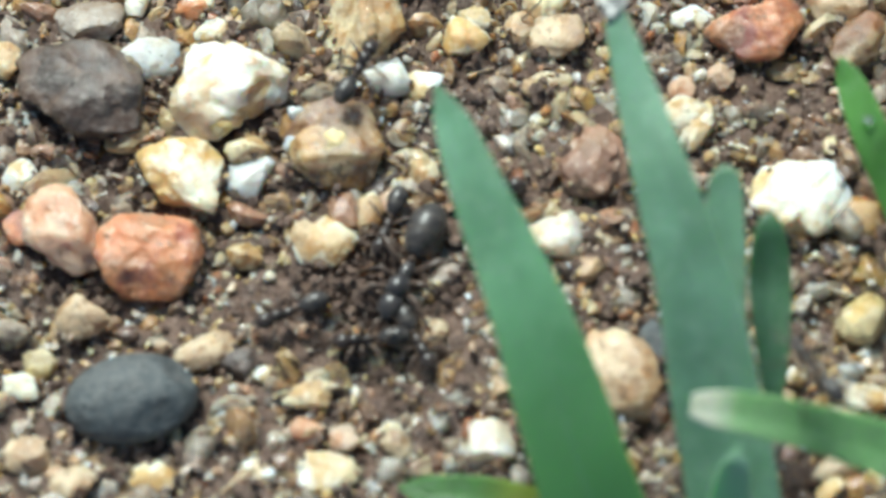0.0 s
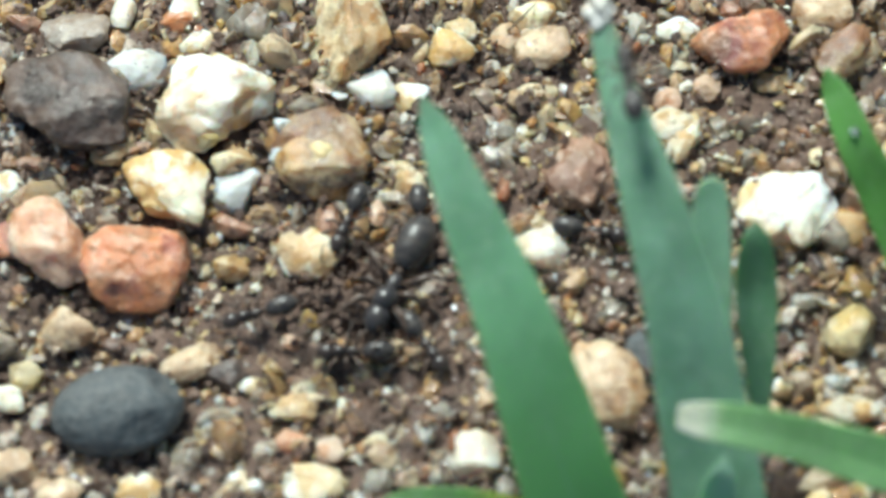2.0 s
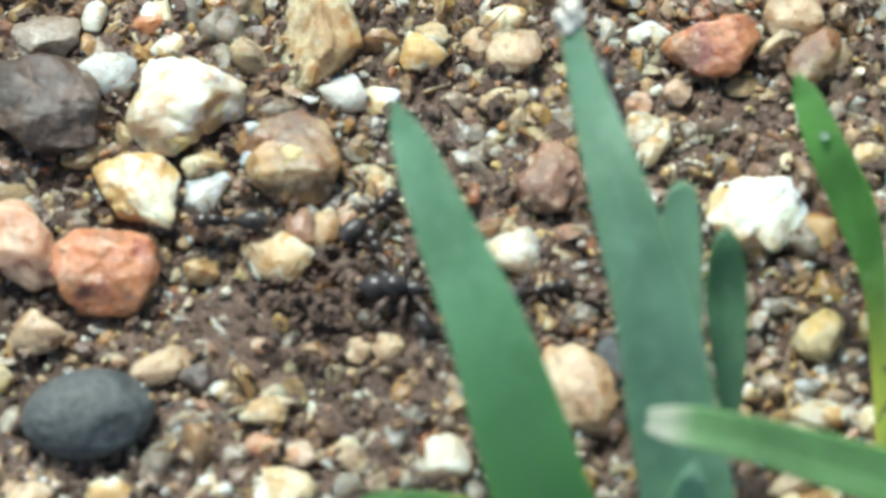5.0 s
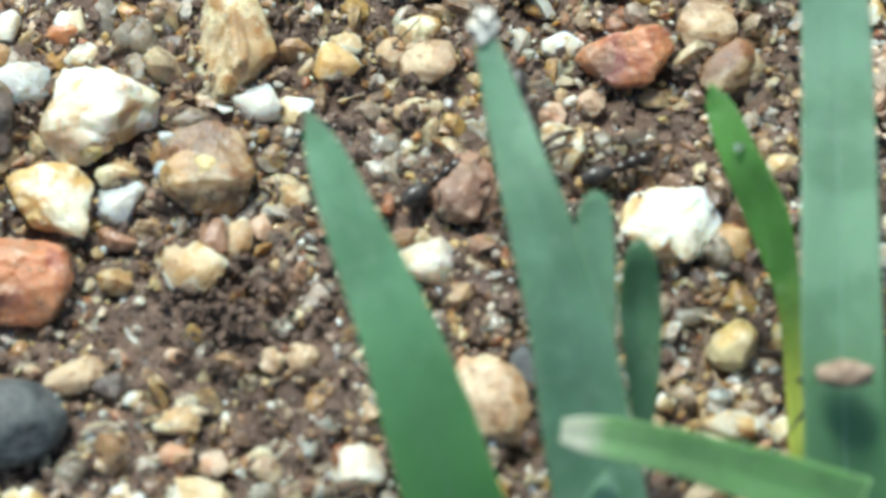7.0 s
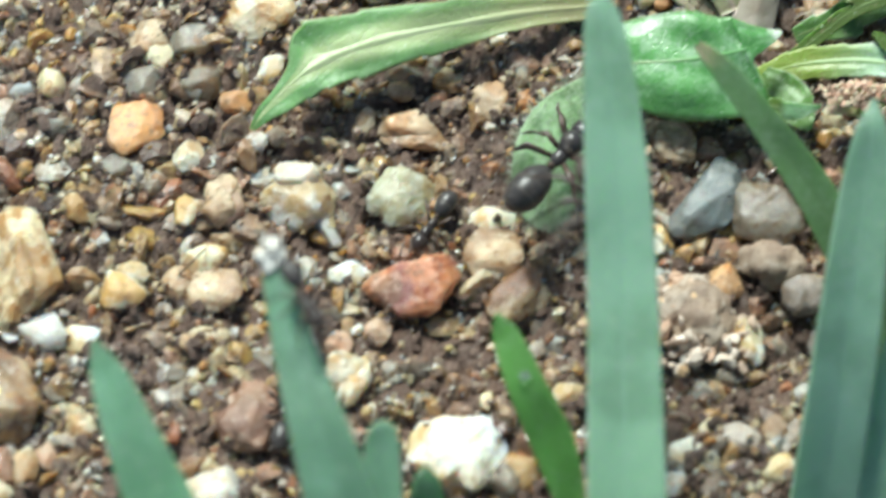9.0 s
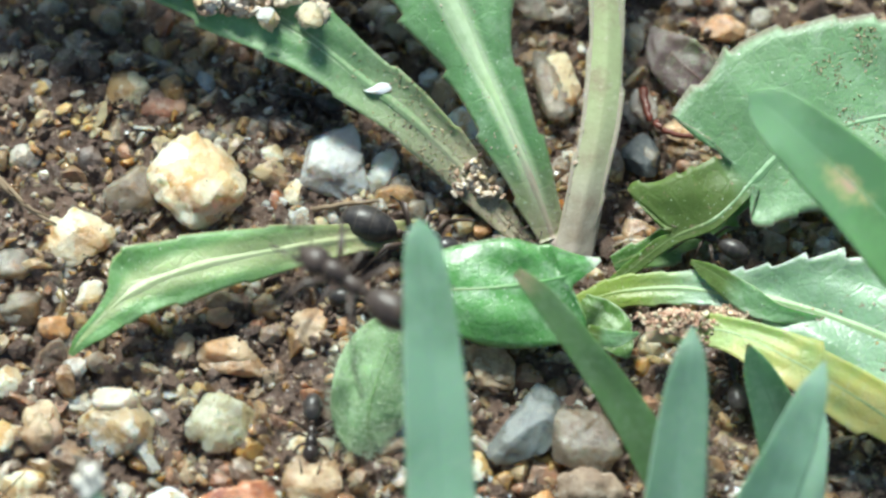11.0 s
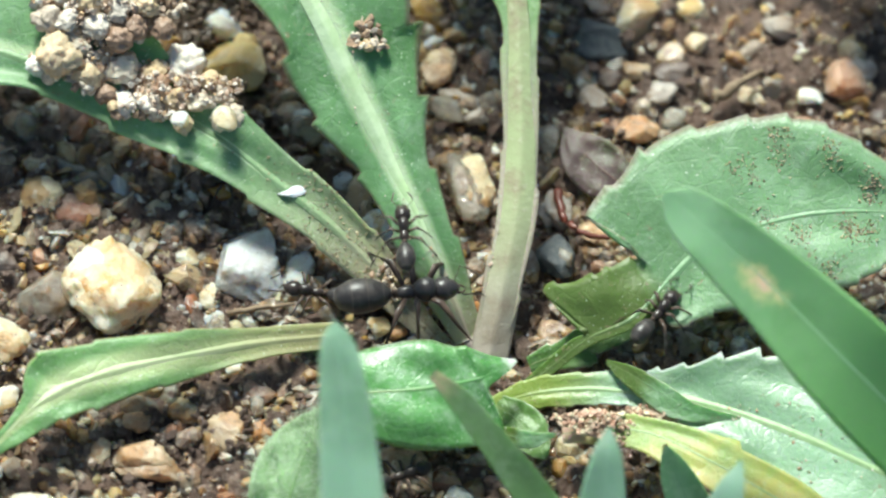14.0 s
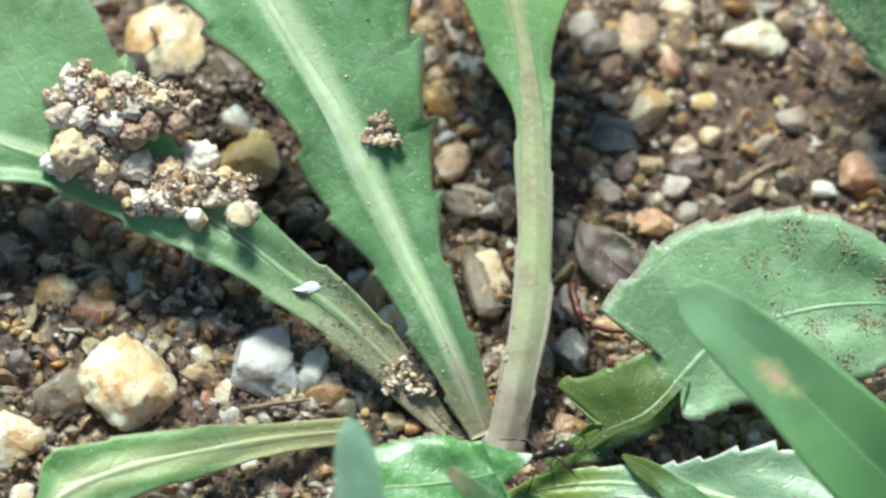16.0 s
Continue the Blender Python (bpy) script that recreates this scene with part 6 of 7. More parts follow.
leaf_16 = leaf(None, "withering yellow leaf with a pinkish dry base", [(18.1, 2.02, 1.4, 0.39, 0.43), (19.71, 1.89, 2.1, 0.58, 0.69), (21.76, 1.22, 2.8, 0.69, 0.88), (24.21, -0.38, 3.2, 1.08, 1.15), (26.95, -2.17, 3.0, 1.15, 1.15), (29.26, -3.73, 2.4, 0.69, 0.69), (30.41, -4.72, 2.0, 0.1, 0.1)], "leafyellow", -14, 4, 0.1, 0.15, 0.12, 56, "yellowing_leaf")

caked_heap("soil_heap", [  # x, y, z and half the width of each lump
    (-3.17, 18.44, 5.70, 1.12), (-3.98, 18.17, 5.10, 0.59), (-1.84, 17.67, 5.10, 0.83), (-0.27, 18.03, 5.10, 0.83), (-0.28, 16.74, 4.50, 0.63), (2.29, 18.44, 4.90, 0.93),
    (2.26, 15.82, 4.20, 0.54), (4.09, 16.10, 4.20, 0.76), (-2.11, 21.30, 7.10, 0.44), (0.60, 20.22, 6.80, 0.63), (-2.32, 18.81, 5.80, 0.59), (2.88, 16.66, 4.60, 0.63),
], 61, "creamy soil lumps dried together on a leaf", PALECAKE)
caked_heap("soil_heap", [
    (-1.12, 17.18, 4.50, 0.54), (1.07, 17.93, 4.80, 0.68), (1.90, 16.66, 4.70, 0.66), (0.93, 16.53, 4.60, 0.68), (3.25, 17.61, 4.70, 0.59), (-3.64, 19.81, 6.40, 0.73),
    (-1.82, 20.41, 6.80, 0.66), (-2.75, 19.65, 6.50, 0.58), (1.37, 19.45, 6.20, 0.59), (-0.50, 19.05, 6.20, 0.78), (-1.46, 19.42, 6.40, 0.68), (-0.49, 20.09, 6.70, 0.68),
    (-3.03, 20.92, 6.80, 0.59), (-1.09, 21.21, 7.00, 0.54), (0.23, 19.48, 6.30, 0.68),
], 62, "brown soil lumps dried together on a leaf", CAKE)
clump("soil_crumbs", -1.34, 20.21, 5.85, 2.7, 1.6, 460, (0.2, 0.8), 1, "crumbled dry soil heaped on a leaf", CAKE, 0.5)
clump("soil_crumbs", 1.7, 17.35, 4.15, 2.5, 1.35, 330, (0.2, 0.8), 2, "crumbled dry soil heaped on a leaf", CAKE)
clump("soil_crumbs", -2.2, 18.4, 4.7, 2.0, 1.0, 230, (0.2, 0.75), 6, "crumbled dry soil heaped on a leaf", CAKE)
clump("soil_crumbs", -1.34, 20.21, 6.55, 2.6, 1.5, 460, (0.1, 0.36), 51, "crumbled dry soil heaped on a leaf", CRUMBS, 0.5)
clump("soil_crumbs", 1.9, 17.2, 4.8, 2.5, 1.2, 320, (0.1, 0.36), 52, "crumbled dry soil heaped on a leaf")
clump("soil_crumbs", -2.4, 18.5, 5.1, 1.8, 0.9, 220, (0.08, 0.3), 53, "crumbled dry soil heaped on a leaf")
clump("soil_crumbs", 11.2, 9.9, 1.2, 1.1, 1.35, 300, (0.1, 0.5), 54, "damp soil sticking to a leaf stalk", CAKE)
clump("soil_crumbs", 10.1, 19.1, 6.35, 0.68, 1.16, 150, (0.15, 0.6), 3, "crumbled dry soil heaped on a leaf", CAKE)
clump("soil_crumbs", 25.82, 14.55, 4.7, 0.49, 0.55, 14, (0.12, 0.35), 5, "soil grains sprinkled on a leaf")
clump("soil_crumbs", -5.8, 22.71, 5.4, 0.74, 0.98, 24, (0.2, 0.5), 8, "soil grains sprinkled on a leaf")
clump("soil_crumbs", 11.85, -8.06, 0.4, 2.57, 2.11, 160, (0.4, 1.1), 9, "loose heap of pale soil crumbs")
stone("chalk", 6.78, 13.05, 3.0, 1.45, 0.75, 0.36, 12, 0.04, 931)
stone("clear", -3.35, 22.86, 5.6, 1.23, 1.12, 0.35, 15, 0.06, 902)
stone("gold", 4.03, 15.51, 5.1, 1.21, 1.37, 0.42, 15, 0.06, 903)
stone("white", 2.09, 15.45, 5, 0.87, 0.93, 0.29, 15, 0.06, 904)
twig("plant_fibre", [(2.68, -21.85, 0.5), (3.36, -20.79, 0.9), (3.7, -19.61, 1), (3.88, -18.3, 0.8)], 0.07, "thin pale rootlet on the soil")
twig("plant_fibre", [(2.01, -20.38, 0.5), (2.34, -21.32, 1), (2.79, -21.4, 0.6)], 0.12, "short pale plant fibre on the soil")
twig("plant_fibre", [(4.05, -20.14, 0.5), (4.48, -21.04, 0.9), (4.93, -21.4, 0.6)], 0.09, "short pale plant fibre on the soil")
twig("plant_fibre", [(4.08, 8.46, 0.6), (5.53, 8.55, 0.9), (6.99, 8.79, 0.8)], 0.14, "reddish dry twig on the soil")
twig("plant_fibre", [(29.24, 26.87, 0.8), (30.65, 25.48, 1), (31.87, 24.61, 0.9), (33.4, 24.74, 0.7)], 0.13, "dry brown rootlet on the soil")
twig("plant_fibre", [(-11.61, 13.39, 0.6), (-9.07, 9.3, 0.8), (-6.87, 7.55, 0.7)], 0.16, "dark dry twig on the soil")
twig("plant_fibre", [(-10.08, 10.83, 0.6), (-8.08, 8.41, 0.9), (-7.11, 7.97, 0.7)], 0.12, "dark dry twig on the soil")
twig("plant_fibre", [(-19.6, -0.46, 0.7), (-19.05, -1.27, 1.2), (-19.55, -1.59, 0.8)], 0.07, "thin pale rootlet on the soil")
twig("plant_fibre", [(-9.06, -5.49, 0.6), (-8.35, -4.96, 1.1), (-7.9, -4.28, 0.8)], 0.07, "thin dark rootlet on the soil")
twig("leaf_scrap", [(25.86, 19.24, 0.6), (26.86, 19.81, 1.1), (27.98, 20.75, 0.8)], 0.3, "curled dry brown leaf scrap")
scab(blade_5, (8.98, -22.97, 7.2))
lumpy("dew_drop", (5.0, -13.3, 7.25), (0.24, 0.17, 0.12), WATER.m, blade_4, "clear drop of dew", 6, 0.1)
frayed_tip(blade_1, (-4.87, -11.26, 13.2))
hairs(leaf_14, 2600, 5)
hairs(leaf_15, 4200, 6)
clump("soil_crumbs", 20.3, 2.0, 2.2, 2.3, 0.8, 900, (0.06, 0.34), 31, "pinkish dry crumbs beside a withered leaf", PINKISH)
clump("soil_crumbs", -15.02, -17.44, 0.1, 3.4, 2.4, 320, (0.15, 0.6), 45, "crumbs of damp brown soil on the ground", SOIL)
# Dark crumbs laid where the soil is only shaded.
clump("soil_crumbs", 2.9, 24.3, 0.4, 2.3, 1.9, 480, (0.2, 0.8), 44, "dark crumbs standing in for shaded soil on the ground", SHADESOIL)
sprinkle(leaf_9, 1300, (0.04, 0.17), 21, "soil grains sprinkled over a broad leaf", (0.64, 0.88), LITTER, 0.45, 13)
sprinkle(leaf_2, 800, (0.04, 0.18), 22, "soil grains sticking to a leaf and its stalk", (0.04, 0.36), LITTER, 1.8, 30)
sprinkle(leaf_0, 70, (0.05, 0.2), 23, "few soil grains on a long leaf", (0.05, 0.9), CRUMBS)
sprinkle(leaf_8, 120, (0.06, 0.24), 24, "few soil grains on a low leaf", (0.1, 0.9), CRUMBS)
sprinkle(leaf_1, 60, (0.06, 0.22), 25, "few soil grains on a leaf stalk", (0.05, 0.9), CRUMBS)

# ---- loose sand ----
BURIED = [(o.location.x / MM, o.location.y / MM, 0.46 * min(o.dimensions[:2]) / MM) for o in scene.objects if o.name.startswith("stone") and max(o.dimensions) > 1.3 * MM]
BARE = [  # patches of barer damp soil, some thinned only to darken shaded ground: x, y, radii, share of grains left
    (-16.31, -18.2, 5.97, 3.38, 0.25),
    (-12.57, -20.56, 3.42, 2.07, 0.35),
    (-19.02, -19.56, 3.44, 1.56, 0.6),
    (-28.29, -10.92, 2.82, 1.6, 0.7),
    (3.12, -7.86, 3.51, 2.12, 0.42),
    (4.57, -4.19, 2.6, 1.6, 0.6),
    (3.78, -0.74, 1.9, 1.89, 0.5),
    (11.41, -0.2, 2.86, 2.43, 0.55),
    (-8.07, 10, 4.4, 2.49, 0.6),
    (6.5, 6.1, 3.39, 1.64, 0.6),
    (-3.19, 17.67, 4.24, 3.1, 0.55),
    (6.95, 15.81, 2.98, 1.69, 0.6),
    (27.5, 22.3, 9.0, 5.4, 0.3),
    (19.9, 20.13, 2.52, 2, 0.65),
    (8.49, 17.56, 2.99, 1.69, 0.65),
    (18.06, 9.64, 2.21, 2.22, 0.5),
    (2.5, 4.5, 3.85, 1.64, 0.65),
    (22.2, 4.72, 2.43, 2.47, 0.6),
    (-9.74, -8.06, 4.68, 1.59, 0.75),
]
ROCKS = [o for o in scene.objects if o.name.startswith("stone") and max(o.dimensions) > 1.3 * MM and o.location.z < 1.6 * MM]
bedding("bedding_soil", ROCKS, 0.34, (0.25, 0.85), SOIL, 71, "damp brown soil banked against the gravel stones")
bedding("bedding_sand", ROCKS, 0.55, (0.2, 0.75), GRAINS, 72, "sand grains lodged against the gravel stones")
scatter("coarse_sand", 14500, (0.6, 2.0), GRAINS, "mixed coarse sand grains of quartz and feldspar", 2, 11, (-36, 42, -36, 46), lift=-0.32, avoid=BURIED, bare=BARE)
scatter("grit", 3900, (1.0, 2.7), GRIT, "angular grit of pale and honey-coloured quartz", 2, 15, (-36, 42, -36, 46), lift=-0.38, flat=0.7, avoid=BURIED, bare=BARE)
scatter("soil_lumps", 9000, (0.3, 1.2), SOIL, "small dark brown lumps of damp soil", 1, 14, (-36, 42, -36, 46), lift=0.1)
scatter("small_sand", 17000, (0.3, 1.0), GRAINS, "small mixed sand grains on damp soil", 1, 12, (-38, 44, -38, 48), lift=-0.1, bare=BARE)
scatter("quartz_chips", 7500, (0.25, 0.95), CHIPS, "small glinting chips of clear and honey-coloured quartz", 1, 16, (-36, 42, -36, 46), lift=0.15, flat=0.6, avoid=BURIED, bare=BARE)
scatter("fine_sand", 30000, (0.10, 0.40), DUST, "fine wet sand and soil crumbs", 1, 13, (-36, 42, -36, 46), lift=0.2)

# ---- ants ----
WORKER = make_ant()
QUEEN = make_ant(queen=True, long=1.15, skin=(SKY_GREY, LIMB, GASTER))
tagged(WORKER, "small glossy black worker ant", "ant", "worker ants")
LARGE = make_ant(long=1.25, skin=(BROWN, BROWN, BROWN))
STRIDER = make_ant(long=1.25, skin=(DULL, DULL, DULL))
STRIDER.scale = (2.3, 2.3, 2.3)
tagged(STRIDER, "large dull dark brown worker ant with long legs", "ant")
LARGE.scale = (1.75, 1.75, 1.75)
tagged(LARGE, "large dull dark brown worker ant with long legs", "ant")
tagged(QUEEN, "large grey-brown wingless queen ant tugged by workers", "ant")


def ant_walk(ant, rows):
    """Keys an ant along rows of seconds, x, y, z (millimetres), heading and nose-up degrees; its legs step while it moves."""
    walk(ant, [(t, pose(x * MM, y * MM, z * MM, 0, -up, head)) for t, x, y, z, head, up in rows])
    legs = [o for o in ant.children if o.name.startswith("leg")]
    for i, leg in enumerate(legs):
        beat = []
        base = leg.location.copy()
        for a, b in zip(rows, rows[1:]):
            far = math.hypot(b[1] - a[1], b[2] - a[2])
            span = b[0] - a[0]
            n = max(1, min(12, int(span / 0.15)))
            for k in range(n):
                t = a[0] + span * k / n
                swing = (13 if far / span > 1.5 else 5) * math.sin(2.1 * len(beat) + (i % 2 + i // 2) * math.pi)
                beat.append((t, Matrix.Translation(base) @ pose(0, 0, 0, 4 * math.cos(len(beat) * 1.7 + i), 0, swing)))
        beat.append((rows[-1][0], Matrix.Translation(base)))
        walk(leg, beat)


def motions():
    large = [LARGE, STRIDER]
    workers = [WORKER] + [copy_thing(WORKER, Matrix()) for _ in range(13)]
    ant_walk(QUEEN, [(0, -13.41, -16.72, 0.9, -112, 0), (1.5, -13.44, -16.63, 0.9, -112, 0), (2.5, -13.05, -17.04, 0.9, -117, 0), (3.2, -12.44, -17.48, 0.9, -122, 0), (5.3, -10.41, -16.91, 0.9, -191, 0), (5.9, -8.51, -14.46, 1, -208, 0), (6.1, -8.19, -13.43, 1, -218, 0), (6.3, -7.61, -13.33, 1, -218, 0), (6.5, -6.11, -13.44, 1, -218, 0), (6.7, -4.4, -12.41, 1, -233, 0), (7, -3, -11.6, 1, -257, 0), (7.1, -1.92, -10.16, 1, -266, 0), (7.2, -1.01, -9.36, 1, -279, 0), (7.4, -0.11, -8.64, 1, -316, 0), (7.5, 0.87, -8.43, 1, -338, 0), (7.6, 1.42, -8.92, 1, -343, 0), (7.8, 2.37, -9.02, 1, -354, 0), (8, 3.77, -6.14, 1, -366, 0), (8.2, 3.71, -2.72, 1, -369, 0), (8.5, 3.52, -1.57, 1, -382, 0), (8.6, 3.63, -0.94, 1, -377, 0), (8.8, 5.44, -2.19, 2.4, -327, 0), (9, 6.44, -1.96, 3.7, -311, 0), (9.2, 7.28, -1.14, 3.8, -327, 0), (9.4, 7.33, -0.1, 3.4, -332, 0), (9.6, 5.37, 1.52, 1.6, -343, 0), (9.7, 3.95, 1.88, 1, -354, 0), (10, 2.68, 2.43, 1, -371, 0), (10.2, 3.72, 3.8, 1, -388, 0), (12.3, 10.03, 7.8, 2.2, -360, 0), (12.6, 10.11, 8.05, 2.3, -377, 0), (13.2, 10.08, 8.88, 2.3, -366, 0), (13.5, 10.66, 8.36, 2.2, -360, 0), (13.8, 11.15, 8.01, 2.2, -357, 0), (14, 11.37, 8.34, 2.4, -354, 0), (14.2, 11.57, 9.13, 2.8, -354, 0), (14.4, 11.86, 9.97, 3.7, -357, 0), (14.5, 12.11, 10.02, 4.2, -360, 0), (14.7, 11.91, 11.4, 5.2, -369, 0), (14.85, 12.35, 11.89, 5.2, -338, 0), (15, 14.1, 13.51, 5.2, -382, 0), (15.1, 14.88, 15.17, 4.4, -349, 0), (15.3, 14.7, 17.34, 3.2, -288, 0), (15.4, 13.73, 18.95, 1.4, -230, 0), (15.5, 10.84, 20.65, 0.8, -205, 0), (16, 9.81, 20.59, 0.8, -200, 0)])
    ant_walk(tagged(workers[0], "small glossy black worker ant"), [(0, -15.75, -8.69, 2.2, 63, 0), (0.15, -15.71, -9.17, 1.9, 0, 0), (0.3, -15.67, -9.66, 1.6, -63, 0), (0.6, -15.1, -10.8, 1.2, -63, 0), (1, -13.97, -12.54, 0.9, -63, 0), (1.5, -12.78, -13.9, 0.8, -81, 0), (2.5, -12.39, -14.28, 0.8, -86, 0), (3.2, -11.98, -15.93, 0.8, -86, 0), (4.25, -12.74, -14.77, 0.8, -16, 0), (5.3, -13.49, -13.6, 0.8, 53, 0), (5.5, -13.37, -13.52, 0.8, 53, 0), (5.7, -12.2, -14.44, 0.8, -9, 0), (5.9, -11.03, -15.37, 0.8, -72, 0), (6.4, -7.65, -13.14, 0.8, 0, 0), (6.7, -6.53, -12.49, 0.8, 11, 0), (7, -7.32, -11.93, 0.9, 38, 0), (7.2, -6.27, -11.91, 0.9, 22, 0), (7.3, -5.22, -12.84, 0.9, 6, 0), (7.5, -4.86, -12.72, 0.8, 0, 0), (8, -4.74, -13.1, 0.8, -44, 0), (8.5, -4.73, -12.62, 0.8, 21, 0), (9, -4.72, -12.14, 0.8, 86, 0), (10.2, -3.31, -11.52, 0.8, 86, 0), (16, 0.72, -14.58, 0.8, 86, 0)])
    ant_walk(tagged(workers[1], "small glossy black worker ant tugging at the queen"), [(0, -14.28, -14.66, 0.8, -108, 0), (0.5, -14.37, -14.28, 0.8, -108, 0), (1.5, -15.04, -13.94, 0.8, -103, 0), (2.5, -15.77, -14.32, 0.9, -117, 0), (3.2, -16.44, -16.9, 1.3, -90, 0), (4.25, -17.79, -15.41, 1.15, -138, 0), (5.3, -19.13, -13.93, 1, -186, 0), (5.5, -17.57, -14.7, 1.2, -186, 0), (5.8, -19.17, -15.32, 0.9, -169, 0), (6.1, -22.7, -15.79, 0.9, -169, 0), (6.4, -27.56, -17.09, 0.9, -169, 0), (7, -28.19, -17.82, 0.9, -169, 0), (8, -26.93, -16.37, 0.9, -169, 0), (16, -20.41, 3.78, 0.9, -169, 0)])
    ant_walk(tagged(workers[2], "small glossy black worker ant at the queen's side"), [(0, -14.83, -19.86, 0.7, -174, 0), (1.5, -14.93, -19.76, 0.7, -174, 0), (2.5, -14.8, -20.12, 0.7, -186, 0), (3.2, -14.55, -20.24, 0.7, -191, 0), (5.3, -12.29, -15.57, 0.7, -266, 0), (5.6, -11.28, -15.7, 0.7, -279, 0), (6.1, -7.06, -16.21, 0.7, -279, 0), (6.7, -4.9, -13.54, 0.7, -297, 0), (7.2, -2.16, -11.18, 0.8, -297, 0), (7.6, -0.43, -7.51, 1.3, -266, 0), (7.7, 0.31, -7.4, 1.5, -261, 0), (8, 3.62, -4.8, 1.2, -261, 0), (8.2, 3.42, -1.42, 0.8, -261, 0), (8.4, 3.64, -1.65, 1, -266, 0), (8.7, 4.44, -1.25, 0.9, -266, 0), (9, 5.6, 0.15, 1, -261, 0), (9.3, 6.37, 2.22, 0.9, -243, 0), (9.5, 5.65, 3.94, 0.9, -213, 0), (9.7, 3.21, 4.26, 0.8, -224, 0), (9.85, 2.14, 2.72, 0.8, -152, 0), (10, 1.08, 1.18, 0.8, -81, 0), (10.2, 5.12, 0.51, 0.8, -63, 0), (11.25, 6.4, 5.82, 0.85, 18, 0), (12.3, 7.68, 11.13, 0.9, 99, 0), (12.5, 7.54, 10.68, 0.9, 108, 0), (13, 7.63, 9.63, 0.8, 147, 0), (13.5, 7.75, 8.85, 0.8, 180, 0), (14, 8.14, 9.24, 0.9, 169, 0), (14.4, 11.16, 9.01, 1.4, 202, 0), (14.7, 9.05, 12.39, 2.6, 191, 0), (15, 11.56, 13.49, 1.5, 117, 0), (15.5, 10.24, 14.24, 0.8, 99, 0), (16, 8.95, 17.11, 0.7, 99, 0)])
    ant_walk(tagged(workers[3], "small glossy black worker ant crossing damp soil"), [(0, -18.08, -18.61, 0.7, -158, 0), (0.6, -18.71, -18.26, 0.7, -158, 0), (1.5, -18.88, -18.14, 0.7, -155, 0), (2.5, -18.64, -18.31, 0.7, -169, 0), (3.2, -18.02, -19.17, 0.7, -169, 0), (4.2, -23.04, -18.24, 0.9, -191, 0), (5, -30.99, -18.25, 0.9, -191, 0), (6.2, -32.61, -13.65, 0.8, -243, 0), (6.65, -27.89, -4.94, 0.8, -301, 0), (7.1, -23.16, 3.77, 0.8, -360, 0), (7.4, -17.37, -1.23, 1, -398, 0), (7.5, -13.65, -4.32, 2.4, -398, 0), (7.6, -10.2, -6.17, 1.6, -404, 0), (7.7, -8.3, -7.2, 1.4, -398, 0), (7.8, -7.05, -7.65, 0.9, -398, 0), (8, -4.67, -8.75, 0.8, -423, 0), (8.3, -4.55, -9.78, 0.8, -441, 0), (9, -4.04, -10.11, 0.8, -441, 0), (9.5, -3.98, -10.05, 0.8, -441, 0), (16, -3.77, -24.06, 0.8, -441, 0)])
    ant_walk(tagged(workers[4], "small glossy black worker ant climbing a grass blade"), [(0, 2.87, -26.18, 12.5, 127, 0), (0.4, 1.64, -27.7, 12.5, 169, 0), (0.8, -2.5, -25.76, 11.9, 99, 0), (1.2, -1.63, -21.6, 13.1, 94, 0), (1.5, -3.52, -17.81, 13.8, 108, 0), (1.7, -3.71, -16.54, 14, 103, 0), (1.8, -4.1, -14.97, 14.2, 103, 0), (2, -3.66, -14.69, 14.4, 99, 0), (2.15, -4.14, -13.54, 14.5, 103, 0), (2.3, -4.13, -10.85, 13, 63, 0), (2.35, -3.98, -10.17, 11.5, 20, 0), (2.4, -3.83, -9.5, 10, -22, 0), (2.6, -3.42, -11.72, 8, -74, 0), (16, -3.42, -11.72, 8, -74, 0)])
    ant_walk(tagged(workers[5], "small glossy black worker ant hurrying over gravel"), [(0, -10.4, -13.16, 0.8, 0, 0), (0.8, -9.93, -13.74, 0.8, -6, 0), (1.5, -7.47, -14.28, 0.8, -11, 0), (2.2, -4.97, -14.77, 0.8, -11, 0), (3.2, -3.1, -15.2, 0.8, 0, 0), (5.3, -6.86, -17.25, 0.8, 11, 0), (5.5, -6.18, -16.85, 0.8, 6, 0), (6.2, -5.95, -15.69, 0.8, 22, 0), (6.7, -3.54, -11.04, 0.8, 63, 0), (7, 0.18, -11.26, 0.8, 22, 0), (7.2, -0.67, -9.51, 0.8, 107, 0), (7.4, -1.51, -7.76, 0.8, 191, 0), (7.6, -1.48, -6.79, 0.9, 191, 0), (8, -2.11, -6.73, 0.9, 189, 0), (8.2, -0.84, -4.92, 1.2, 213, 0), (8.4, 0.51, -4.47, 1.6, 248, 0), (8.6, 0.9, -2.64, 1.2, 224, 0), (9, 1.55, -3.08, 0.8, 238, 0), (9.4, 2.54, -1.33, 0.8, 252, 0), (9.7, 2.22, -1.3, 0.8, 274, 0), (10, 1.89, -2.84, 0.8, 270, 0), (10.2, 2.3, -2.17, 0.8, 266, 0), (12.3, 6.01, -2.15, 0.8, 288, 0), (12.7, 6.98, -0.94, 0.8, 327, 0), (13.5, 9, 0.31, 0.8, 360, 0), (14.5, 12.11, 0.27, 0.8, 404, 0), (15.2, 11.18, 1.28, 0.8, 423, 0), (16, 10.39, 1.79, 0.8, 423, 0)])
